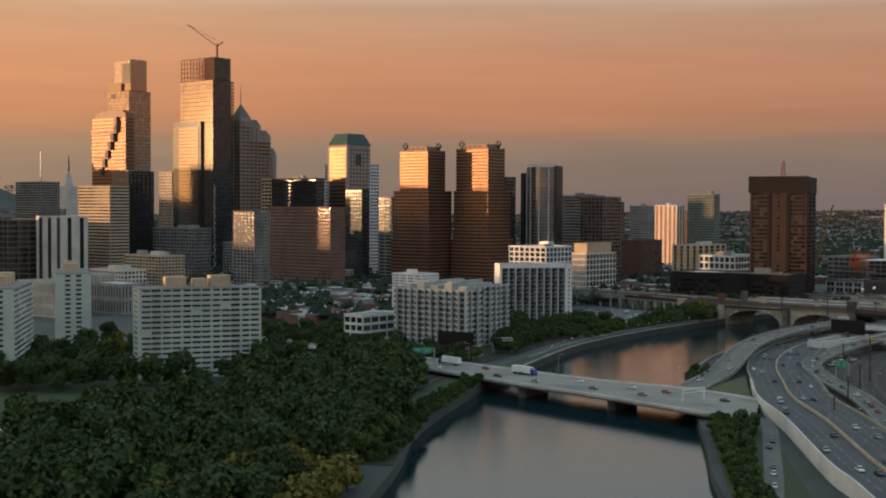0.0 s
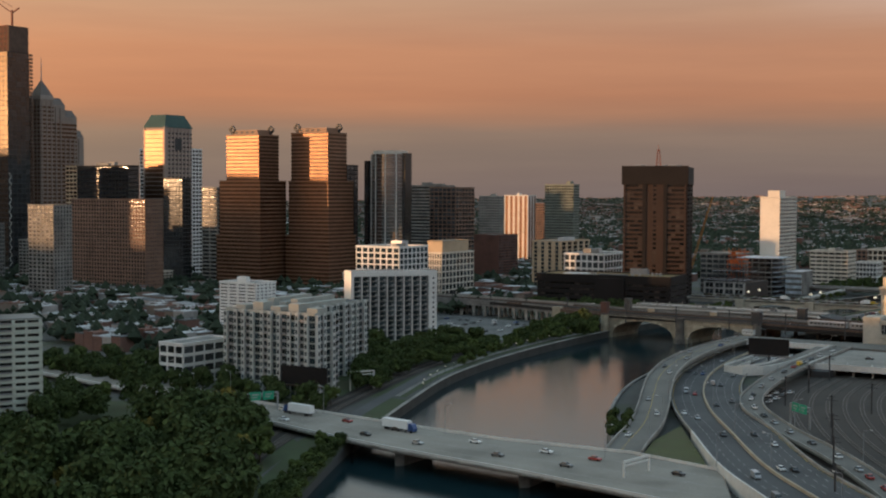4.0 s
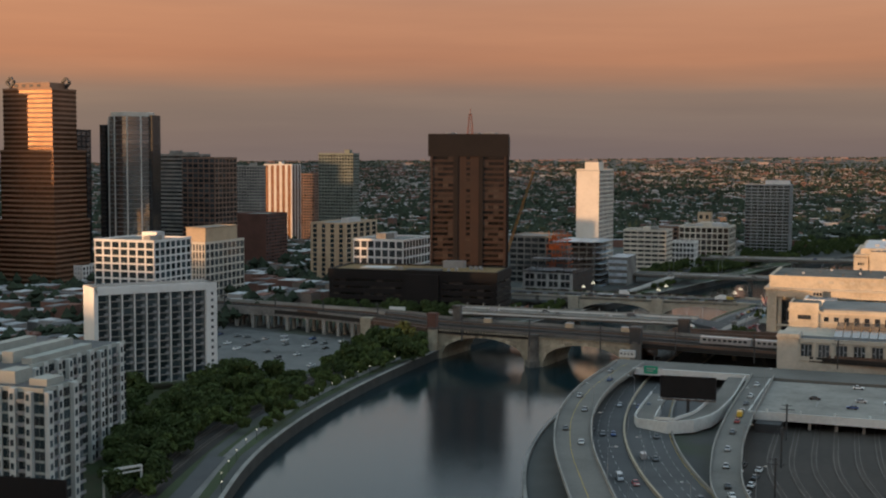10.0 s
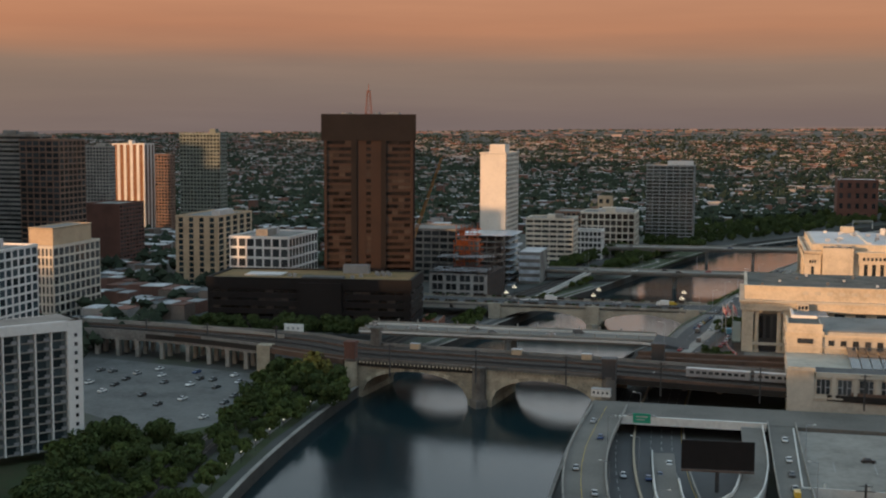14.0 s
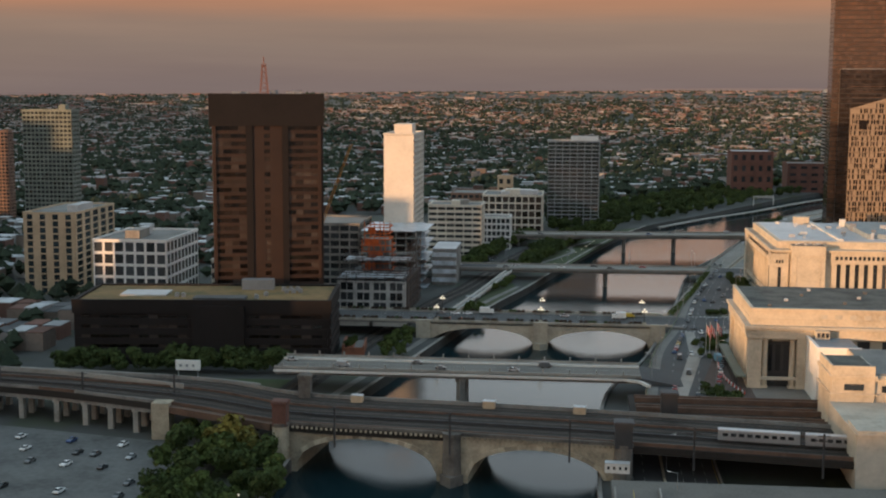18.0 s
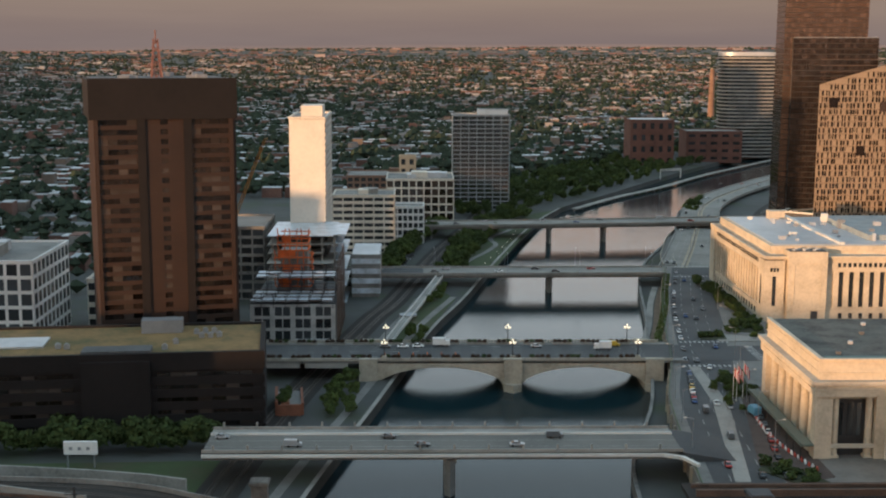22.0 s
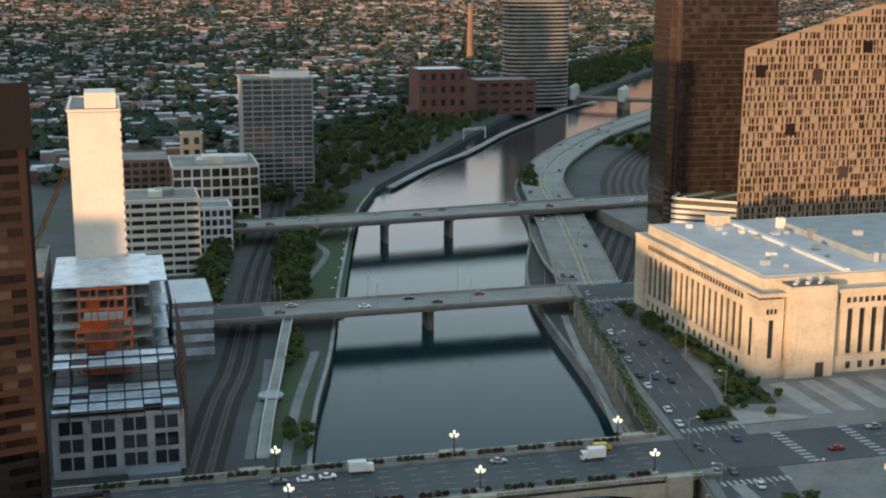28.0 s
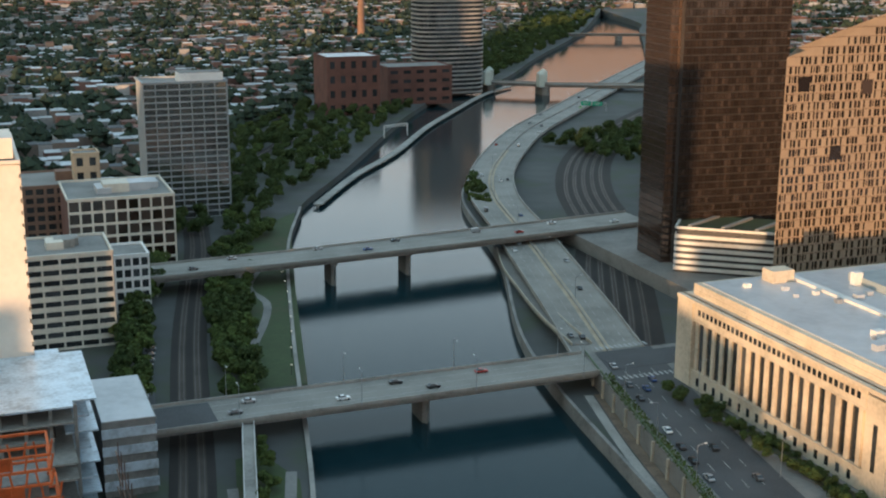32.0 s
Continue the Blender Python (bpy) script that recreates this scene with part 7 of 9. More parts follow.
HEAD = mat("head_lamp", (0.8, 0.78, 0.7), 0.2, var=0.05)


def side_shape(profile, half, taper=0.0):
    """A body from a side outline (x along the car, z up), with the upper points drawn in by taper."""
    n = len(profile)
    zs = [p[1] for p in profile]
    zl, zh = min(zs), max(zs)
    mb = MB()
    for s in (-1, 1):
        for x, z in profile:
            mb.v.append((x, s * (half - taper * (z - zl) / (zh - zl)), z))
    mb.f = [tuple(range(n)), tuple(range(2 * n - 1, n - 1, -1))] + [(i, (i + 1) % n, n + (i + 1) % n, n + i) for i in range(n)]
    return mb


BODY = [(-2.2, 0.35), (2.15, 0.35), (2.25, 0.6), (2.1, 0.85), (0.95, 0.98), (-1.6, 1.0), (-2.2, 0.92), (-2.3, 0.6)]
CABIN = [(0.95, 0.95), (0.25, 1.42), (-1.0, 1.46), (-1.75, 0.97)]
VANB = [(-2.7, 0.4), (2.5, 0.4), (2.6, 0.8), (2.3, 1.2), (1.6, 1.35), (1.1, 2.15), (-2.65, 2.2), (-2.75, 0.9)]
wheel_me = MB()
for k in range(10):
    a = 2 * math.pi * k / 10
    wheel_me.v += [(0.33 * math.cos(a), -0.11, 0.33 * math.sin(a)), (0.33 * math.cos(a), 0.11, 0.33 * math.sin(a))]
wheel_me.f = [(2 * k, 2 * ((k + 1) % 10), 2 * ((k + 1) % 10) + 1, 2 * k + 1) for k in range(10)] + [tuple(range(0, 20, 2)), tuple(range(19, 0, -2))]
wheel_me = wheel_me.mesh("wheel", TYRE)
lamp_me = MB().box(-0.06, -0.2, -0.09, 0.06, 0.2, 0.09)
tail_me, head_me = lamp_me.mesh("tail_lamp", TAIL), lamp_me.mesh("head_lamp", HEAD)
COLOURS = ("white", "black", "silver", "grey", "red", "blue", "bright green", "yellow")
SEDANS, VANS = [], []
for colour, pm in zip(COLOURS, PAINTS):
    for store, outline, word in ((SEDANS, BODY, "saloon car"), (VANS, VANB, "delivery van")):
        if word == "delivery van" and colour not in ("white", "silver", "grey", "yellow"):
            continue
        c = thing("car" if word == "saloon car" else "van", f"{colour} {word} on the road", "car" if word == "saloon car" else "van", (0, 0, -60), 0, "road traffic")
        shell = side_shape(outline, 0.9, 0.08)
        if word == "saloon car":
            shell.box(-0.95, -0.62, 1.43, 0.2, 0.62, 1.5)
        part("body", shell, pm, c)
        if word == "saloon car":
            part("cabin", side_shape(CABIN, 0.82, 0.16), WINDOW, c, "dark car windows")
        else:
            part("windscreen", side_shape([(1.68, 1.35), (1.2, 2.05), (1.1, 2.05), (1.5, 1.35)], 0.84, 0.05), WINDOW, c)
        for x in (-1.4, 1.4):
            for y in (-0.84, 0.84):
                piece("wheel", wheel_me, c, x, y, 0.33)
        store.append(c)
crng = random.Random(21)
USED = set()


def put_car(x, y, z, heading, colour=None, van=False):
    """heading: degrees, the way the car points. The first of each kind is the built one, moved into place."""
    src = crng.choice(VANS) if van else SEDANS[colour if colour is not None else crng.choices(range(8), (26, 24, 18, 18, 8, 8, 0.6, 1))[0]]
    m = pose(x, y, z, 0, 0, heading)
    if src.name not in USED:
        USED.add(src.name)
        src.matrix_basis = m
        return
    copy_thing(src, m)


def cars_along(pts, offs, gap, z=0.03, jitter=0.5, start=0.0, stop=1.0, flip=False, van=0.06):
    ln = smooth_line(pts, 2.0)
    n = len(ln)
    for o in offs:
        i = start * n + crng.uniform(0, gap / 2)
        while i < stop * n - 2:
            k = int(i)
            p = offset_line(ln[max(0, k - 1):k + 2], o)[1 if k else 0]
            d = ln[k + 1] - ln[k]
            put_car(p.x, p.y, p.z + z, math.degrees(math.atan2(d.y, d.x)) + (180 if flip else 0), van=crng.random() < van)
            i += gap / 2 * crng.uniform(1 - jitter, 1 + jitter)


cars_along(HIGHWAY, (-12.6, -8.8, -5), 105, flip=True, start=0.3, stop=0.95)
cars_along(HIGHWAY, (2.5, 6.2, 9.8), 95, start=0.3, stop=0.95)
cars_along(QUEUE, (0,), 17, start=0.2, stop=0.97)
cars_along(RAMP, (-2.5, 2.5), 75)
cars_along(SOUTHWAY, (-10, -6, 6, 10), 150, stop=0.5)
AVENUE = [(-360, 1005, PLAZA), (-350, 1095, PLAZA), (-338, 1160, PLAZA), (-325, 1245, PLAZA), (-305, 1340, PLAZA)]
cars_along(AVENUE, (-6.5,), 17, z=0.07, start=0.42)
cars_along(AVENUE, (-2, 2.5, 6.5), 58, z=0.07)
VINE = [(-600, 596, 6.6), (-500, 572, 6.6), (-440, 560, 6.6), (-376, 550, 6.6), (-310, 545, 6.6), (-266, 536, 6.6)]
cars_along(VINE, (-8, 6.5), 38, flip=False, van=0.0)
cars_along([(-512, 1040, 13.6), (-372, 1040, 13.6)], (-4, 4), 50)
cars_along([(-520, 1163, 11.4), (-352, 1163, 11.4)], (-5,), 60)
cars_along([(-470, 1342, 10.8), (-318, 1344, 10.8)], (-4, 4), 40)
cars_along([(-470, 1505, 12.6), (-200, 1532, 12.6)], (-5, 5), 60)
for k, (x, y) in enumerate(((-455, 1168), (-449, 1168.5))):
    put_car(x, y, 11.4, 0, 0)
put_car(-371, 1170, 11.4, 0, van=True)
# parking lot by the viaduct and the station deck
prng = random.Random(5)
solo("parking_lot", MB().prism([(-528, 846), (-508, 880), (-520, 955), (-625, 978), (-640, 960), (-600, 890)], 3.6, 4.08), mat("lot_asphalt", (0.115, 0.116, 0.112), 0.9, var=0.45, scale=0.05, fine=0.6), "worn grey parking lot half full of cars", "parking lot", "structure")
for r in range(8):
    for k in range(15):
        if prng.random() < 0.3:
            x, y = -618 + k * 6.2 + r * 1.2, 962 - r * 12.5 - k * 0.9
            if x < -516 and (x + 640) > (962 - y) * 0.85:
                put_car(x, y, 4.1, 80 + prng.uniform(-3, 3) + (180 if prng.random() < 0.5 else 0))
for k in range(16):
    put_car(-300 + prng.uniform(0, 13) * 8, 835 + prng.choice((0, 14, 28, 44)), 9.22, prng.choice((0, 180)))
for r in range(4):
    for k in range(4):
        put_car(-349 + k * 3.2, 855 + r * 6.5, 4.32, 90, 0)
for k in range(14):
    put_car(-482 + (k % 2) * 5, 1338 + 6 + k * 2.9, 4.1, 4, None)
for k in range(13):
    put_car(-309 + (k % 2) * 5.5, 690 + k * 5, 4.25, 85, 0 if k % 3 else 3)


def lorry(x, y, z, heading):
    t = thing("lorry", "white box lorry with blue cab on the bridge", "lorry", (x, y, z), heading)
    part("trailer", MB().box(-8, -1.3, 1.1, 4.4, 1.3, 4.1), PAINTS[0], t)
    part("cab", side_shape([(4.7, 0.6), (7.2, 0.6), (7.3, 1.6), (6.6, 3.2), (4.8, 3.4)], 1.2, 0.1), PAINTS[5], t)
    part("chassis", MB().box(-7.6, -0.6, 0.7, 7, 0.6, 1.1), STEEL_DARK, t)
    for x_ in (-6.4, -5.3, 3.4, 6.2):
        for y_ in (-1.1, 1.1):
            w = piece("wheel", wheel_me, t, x_, y_, 0.5)
            w.scale = (1.5, 1.6, 1.5)


lorry(-392, 561, 6.62, -8)
lorry(-446, 568, 6.62, 172)


def train(pts, n, z):
    ln = smooth_line(pts, 1.0)
    for k in range(n):
        p, q = ln[int(k * 26)], ln[int(k * 26) + 24]
        d = q - p
        t = thing("commuter_train_car", "silver commuter railcar with dark window strip", "railcar", ((p.x + q.x) / 2, (p.y + q.y) / 2, z), math.degrees(math.atan2(d.y, d.x)), "commuter train")
        part("body", MB().box(-12, -1.5, 0.9, 12, 1.5, 3.9), STEEL_GREY, t)
        part("roof", MB().box(-12, -1.2, 3.9, 12, 1.2, 4.2), METAL_ROOF, t)
        for i in range(9):
            part("window", MB().box(-10.6 + i * 2.4, -1.56, 2.2, -9 + i * 2.4, -1.48, 3.2), WINDOW, t)
        for x_ in (-8, 8):
            part("bogie", MB().box(x_ - 1.6, -1.1, 0.1, x_ + 1.6, 1.1, 0.9), STEEL_DARK, t)


train([(-352, 941, 15), (-300, 935, 15), (-200, 925, 15)], 3, 14.9)


# ---- trees ----
def crown_mesh(seed, h, r, leaves, material, size=1.0):
    """A crown of many small leaf sprays in several uneven lobes, with gaps between them."""
    rng = random.Random(seed)
    lobes = [(rng.uniform(-0.6, 0.6) * r, rng.uniform(-0.6, 0.6) * r, h * rng.uniform(0.34, 0.82), r * rng.uniform(0.38, 0.62)) for _ in range(10)] + [(0, 0, h * 0.6, r * 0.72)]
    mb = MB()
    for i in range(leaves):
        lx, ly, lz, lr = rng.choice(lobes)
        d = Vector((rng.gauss(0, 1), rng.gauss(0, 1), rng.gauss(0, 1) + 0.25)).normalized()
        p = Vector((lx, ly, lz)) + Vector((d.x, d.y, d.z * 0.85)) * lr * (rng.uniform(0.35, 1.0) ** 0.4)
        if p.z < h * 0.12:
            continue
        n = (d + Vector((rng.uniform(-0.8, 0.8), rng.uniform(-0.8, 0.8), rng.uniform(-0.5, 0.8)))).normalized()
        a = n.orthogonal().normalized()
        b = n.cross(a)
        t = rng.uniform(0, 6.28)
        a, b = a * math.cos(t) + b * math.sin(t), b * math.cos(t) - a * math.sin(t)
        s = rng.uniform(0.55, 1.15) * size
        k = len(mb.v)
        mb.v += [tuple(p + a * s), tuple(p + b * s * 0.6 + n * 0.2 * s), tuple(p - a * s * 0.9), tuple(p - b * s * 0.7 + n * 0.15 * s)]
        mb.f += [(k, k + 1, k + 2), (k, k + 2, k + 3)]
    me = bpy.data.meshes.new("crown")
    me.from_pydata(mb.v, [], mb.f)
    me.materials.append(material)
    return me, np.array(mb.v, dtype=float), np.array(mb.f)


def trunk_mesh(h, seed):
    rng = random.Random(seed)
    mb = MB().cyl(0, 0, -0.3, h * 0.5, 0.34, 7, 0.55)
    for k in range(4):
        a = k * 1.6 + rng.uniform(0, 1)
        mb.beam((0, 0, h * rng.uniform(0.22, 0.4)), (math.cos(a) * h * 0.2, math.sin(a) * h * 0.2, h * rng.uniform(0.55, 0.72)), 0.12)
    return mb.mesh("trunk", TRUNK)


TREES, TREE_MATS = [], (LEAF, LEAF, LEAF_MID, LEAF_MID, LEAF, LEAF_YELLOW)
for i, (h, r, n) in enumerate(((14, 6.0, 900), (16, 6.8, 1000), (12, 5.0, 760), (10, 4.4, 640), (18, 7.6, 1150), (12, 5.4, 800))):
    TREES.append((*crown_mesh(40 + i, h, r, n, TREE_MATS[i], 1.05), trunk_mesh(h, i)))
WORDS = ("dark green broadleaf tree in full leaf", "tall dark green tree in full leaf", "mid-green riverside tree in full leaf", "small mid-green tree in full leaf", "large spreading dark green tree", "broadleaf tree with yellowing leaves")
trng = random.Random(77)
WOODS = {}
TREE_COUNT = [0]


def tree(x, y, z=GROUND, kind=None, scale=1.0, joined=False):
    k = trng.choices(range(6), (5, 5, 4, 3, 4, 0.5))[0] if kind is None else kind
    crown, verts, faces, trunk = TREES[k]
    s = scale * trng.uniform(0.82, 1.18)
    sx, sz, a = s * trng.uniform(0.92, 1.1), s * trng.uniform(0.9, 1.1), trng.uniform(0, 360)
    if joined or TREE_COUNT[0] >= 155:
        c, n = math.cos(radians(a)), math.sin(radians(a))
        v = verts * (sx, s, sz)
        v = np.stack([v[:, 0] * c - v[:, 1] * n + x, v[:, 0] * n + v[:, 1] * c + y, v[:, 2] + z], 1)
        store = WOODS.setdefault(k, [[], [], 0])
        store[0].append(v)
        store[1].append(faces + store[2])
        store[2] += len(v)
        return
    TREE_COUNT[0] += 1
    t = thing("tree", WORDS[k], "tree", (x, y, z), a, "trees")
    t.scale = (sx, s, sz)
    for nm, me in (("trunk", trunk), ("crown", crown)):
        ob = new(nm, me)
        ob.parent = t


def inside(x, y, poly):
    c = False
    for (xa, ya), (xb, yb) in zip(poly, poly[1:] + poly[:1]):
        if (ya > y) != (yb > y) and x < (xb - xa) * (y - ya) / (yb - ya) + xa:
            c = not c
    return c


def grove(poly, gap, kinds=None, scale=1.0, z=GROUND, avoid=(), joined=False):
    xs, ys = [p[0] for p in poly], [p[1] for p in poly]
    placed = []
    tries = int((max(xs) - min(xs)) * (max(ys) - min(ys)) / gap / gap * 4)
    for _ in range(tries):
        x, y = trng.uniform(min(xs), max(xs)), trng.uniform(min(ys), max(ys))
        if not inside(x, y, poly) or any((x - a) ** 2 + (y - b) ** 2 < gap * gap for a, b in placed) or any(inside(x, y, q) for q in avoid):
            continue
        placed.append((x, y))
        tree(x, y, z, trng.choice(kinds) if kinds else None, scale, joined)


def lawn(name, poly, label, z=4.03, material=GRASS):
    solo(name, MB().prism(poly, 3.5, z), material, label, "lawn", "structure")


CLEARING = [(-463, 361), (-460, 416), (-431, 390), (-418, 363), (-421, 335)]
lawn("park_clearing", CLEARING, "open mown lawn among the park trees", 4.08, MATS["park_green"])
lawn("park_lawn", [(-262, 230), (-305, 335), (-345, 415), (-405, 525), (-440, 548), (-520, 575), (-660, 490), (-680, 300), (-480, 150), (-330, 150)], "park lawn between the slabs and the river", 4.02)
ribbon("park_path", [(-490, 300, 4.1), (-462, 312, 4.1), (-451, 330, 4.1), (-462, 350, 4.1), (-492, 352, 4.1)], 5, mat("sand_path", (0.42, 0.34, 0.24), 0.95, var=0.2), "pale sand path in the park", category="path")
ribbon("park_walk", [(-300, 318, 4.1), (-309, 340, 4.1), (-333, 397, 4.1), (-360, 439, 4.1), (-401, 509, 4.1)], 2.6, PAVING, "concrete walk along the bank", category="path", lift=0.02)
ribbon("park_street", [(-640, 520, 4.1), (-585, 470, 4.1), (-545, 420, 4.1), (-560, 370, 4.1)], 9, ASPHALT, "street in front of the slabs", category="road", lift=0.02)
ribbon("landing_walk", [(-352, 402, 4.1), (-340, 404, 4.1), (-328, 408, 4.1)], 3, CONCRETE, "pale concrete landing on the bank", category="path", lift=0.03)
lawn("bank_slope", [(-300, 366), (-348, 433), (-404, 545), (-420, 540), (-362, 425), (-314, 358)], "rough grass slope above the river wall", 4.3)
grove([(-302, 368), (-348, 436), (-402, 540), (-410, 538), (-356, 430), (-310, 364)], 3.6, (2, 3, 0), 0.4, joined=True)
lawn("bank_verge", [(-374, 470), (-404, 545), (-438, 633), (-452, 636), (-428, 560), (-396, 470)], "grass verge by the expressway bridge", 4.12)
DRIVE = [(-384, 470, 4.2), (-412, 535, 4.2), (-434, 590, 4.2), (-452, 640, 4.2), (-472, 700, 4.2)]
ribbon("river_drive", DRIVE, 6, ASPHALT, "narrow riverside service road", category="road", lift=0.05)
track([(-398, 470, 4.15), (-424, 535, 4.15), (-446, 590, 4.15), (-464, 640, 4.15)], "riverside siding on dark ballast")
grove([(10, 2200), (150, 2412), (302, 2632), (420, 2812), (590, 3095), (470, 3095), (300, 2812), (190, 2632), (40, 2412), (-60, 2240)], 13, (0, 1, 2), 0.85, joined=True)
# the wood in the park: nearest trees singly, the deep wood joined
grove([(-320, 372), (-352, 425), (-410, 505), (-440, 530), (-452, 515), (-425, 470), (-385, 420), (-350, 365)], 8.0, (0, 1, 4, 2), 1.0)
grove([(-416, 297), (-408, 323), (-420, 377), (-439, 429), (-444, 471), (-486, 545), (-458, 550), (-430, 525), (-400, 480), (-360, 415), (-318, 355), (-296, 318), (-251, 262), (-306, 215)], 7.6, (0, 1, 4, 4, 2, 5), 1.0, avoid=(CLEARING,), joined=True)
grove([(-539, 362), (-520, 390), (-481, 426), (-498, 489), (-520, 560), (-542, 528), (-520, 470), (-535, 444), (-614, 463), (-634, 445), (-609, 404)], 9, (0, 1, 2, 4), 0.9, avoid=([(-540, 425), (-495, 440), (-500, 500), (-530, 500)],), joined=True)
grove([(-575, 360), (-640, 410), (-690, 520), (-640, 540), (-560, 540), (-545, 510), (-600, 480), (-640, 450)], 11, (0, 1, 2, 5), 0.85, avoid=([(-655, 480), (-700, 510), (-710, 540), (-650, 500)], [(-565, 385), (-630, 440), (-615, 455), (-560, 400)]), joined=True)
for x, y in ((-282, 322), (-276, 312), (-286, 330), (-270, 300), (-292, 322), (-264, 290)):
    tree(x, y, GROUND, 5, 1.0)
grove([(-308, 330), (-318, 358), (-340, 402), (-349, 418), (-340, 418), (-312, 365), (-302, 335)], 6.5, (2, 3, 2), 0.85)
grove([(-560, 590), (-510, 590), (-505, 606), (-540, 606), (-560, 650), (-640, 640), (-700, 600), (-640, 600)], 9, (0, 1, 2), 0.8, avoid=([(-575, 606), (-540, 606), (-540, 680), (-575, 680)],))
grove([(-446, 580), (-480, 590), (-505, 600), (-468, 612), (-452, 606)], 8, (2, 3, 0), 0.7)
grove([(-470, 640), (-490, 664), (-514, 700), (-516, 730), (-526, 762), (-540, 775), (-532, 800), (-515, 790), (-500, 740), (-476, 680), (-462, 645)], 7, (0, 1, 2, 0), 0.75)
grove([(-545, 735), (-533, 735), (-536, 765), (-565, 765), (-600, 750), (-600, 735)], 8, (0, 1, 0), 0.85)
grove([(-545, 800), (-535, 830), (-545, 848), (-520, 838), (-514, 800)], 8, (0, 2, 2), 0.75)
grove([(-483, 729), (-488, 779), (-497, 830), (-500, 875), (-492, 905), (-488, 860), (-484, 800), (-474, 729)], 7.5, (2, 3, 2, 0), 0.62)
grove([(-519, 902), (-529, 966), (-495, 947), (-484, 925), (-482, 905), (-490, 867), (-506, 880)], 8, (0, 2, 2, 0), 0.72)
for x, y, k in ((-500, 936, 5), (-506, 942, 5), (-495, 932, 5), (-498, 928, 2), (-504, 925, 2)):
    tree(x, y, GROUND, k, 1.05)
for k in range(17):
    tree(-606 + k * 5.8, 1054 + k * 0.6 + trng.uniform(-2, 2), GROUND, trng.choice((0, 1, 0)), 0.75)
grove([(-489, 735), (-494, 790), (-501, 850), (-503, 900), (-513, 900), (-512, 800), (-498, 735)], 5.5, (2, 0, 2), 0.58, joined=True)
lawn("track_verge", [(-612, 1020), (-512, 1020), (-508, 1052), (-606, 1048)], "grass verge between the tracks and the office block")
grove([(-456, 1206), (-448, 1208), (-445, 1222), (-452, 1224)], 5.5, (2, 2, 3), 0.5)
grove([(-446, 1286), (-440, 1288), (-433, 1325), (-438, 1326)], 5, (2, 3), 0.45)
grove([(-482, 1099), (-480, 1136), (-474, 1140), (-470, 1110), (-473, 1090)], 6, (2, 3, 2), 0.55)
grove([(-438, 1362), (-428, 1362), (-408, 1470), (-386, 1568), (-366, 1600), (-374, 1605), (-404, 1560), (-422, 1480)], 4.6, (2, 2, 3, 0), 0.66, avoid=([(-424, 1375), (-402, 1440), (-385, 1530), (-380, 1530), (-400, 1440), (-415, 1375)],))
grove([(-462, 1372), (-452, 1440), (-440, 1500), (-430, 1548), (-438, 1552), (-450, 1500), (-462, 1440), (-470, 1375)], 4.6, (0, 2, 2), 0.7)
lawn("bank_lawn", [(-408, 1375), (-383, 1490), (-362, 1580), (-345, 1640), (-372, 1610), (-400, 1540), (-412, 1470), (-432, 1375)], "riverside lawn with a winding path")
lawn("bank_lawn", [(-443, 640), (-466, 705), (-481, 775), (-488, 850), (-490, 930), (-498, 930), (-497, 850), (-490, 775), (-474, 705), (-452, 640)], "narrow lawn along the river wall", 4.06)
lawn("east_verge", [(-455, 640), (-478, 705), (-494, 775), (-502, 850), (-503, 930), (-540, 930), (-560, 840), (-640, 800), (-640, 700), (-560, 640), (-500, 600), (-460, 600)], "rough grass and planting below the apartments", 4.03)
lawn("east_verge", [(-466, 1205), (-444, 1320), (-436, 1322), (-430, 1300), (-450, 1205)], "rough grass beside the riverside railway", 4.03)
ribbon("bank_path", [(-448, 640, 4.1), (-470, 705, 4.1), (-485, 775, 4.1), (-493, 850, 4.1), (-495, 935, 4.1), (-492, 1005, 4.1), (-472, 1114, 4.1), (-450, 1231, 4.1), (-431, 1306, 4.1)], 3.2, PAVING, "riverside footpath", category="path", lift=0.03)
ribbon("bank_path", [(-427, 1375, 4.1), (-420, 1410, 4.1), (-406, 1448, 4.1), (-399, 1475, 4.1), (-401, 1500, 4.1), (-385, 1540, 4.1)], 3.2, PAVING, "winding riverside footpath", category="path", lift=0.03)
grove([(-378, 1600), (-350, 1660), (-300, 1745), (-180, 1960), (-80, 2110), (-150, 2140), (-260, 2000), (-360, 1850), (-400, 1740), (-420, 1660), (-425, 1600)], 10.5, (0, 1, 2), 0.72, avoid=([(-232, 2010), (-95, 2010), (-95, 2090), (-232, 2090)],), joined=True)
grove([(-252, 1612), (-243, 1642), (-225, 1690), (-218, 1690), (-234, 1640), (-243, 1606)], 6, (0, 2), 0.6)
grove([(-130, 1790), (-100, 1700), (-60, 1620), (60, 1640), (60, 1800), (0, 1850)], 12, (0, 1), 0.8, joined=True)
grove([(-180, 1560), (-120, 1545), (-60, 1560), (-60, 1640), (-110, 1660)], 11, (0, 1, 2), 0.8, joined=True)
lawn("bank_slope", [(-264, 512), (-246, 478), (-205, 411), (-165, 350), (-150, 350), (-163, 386), (-186, 424), (-222, 482), (-240, 512)], "rough grass bank between river and retaining wall", 4.1)
ribbon("bank_road", [(-252, 533, 4.15), (-238, 508, 4.15), (-219, 470, 4.15), (-198, 428, 4.15), (-178, 386, 4.15), (-160, 350, 4.15)], 6, ASPHALT_OLD, "narrow road below the retaining wall", category="road", lift=0.04)
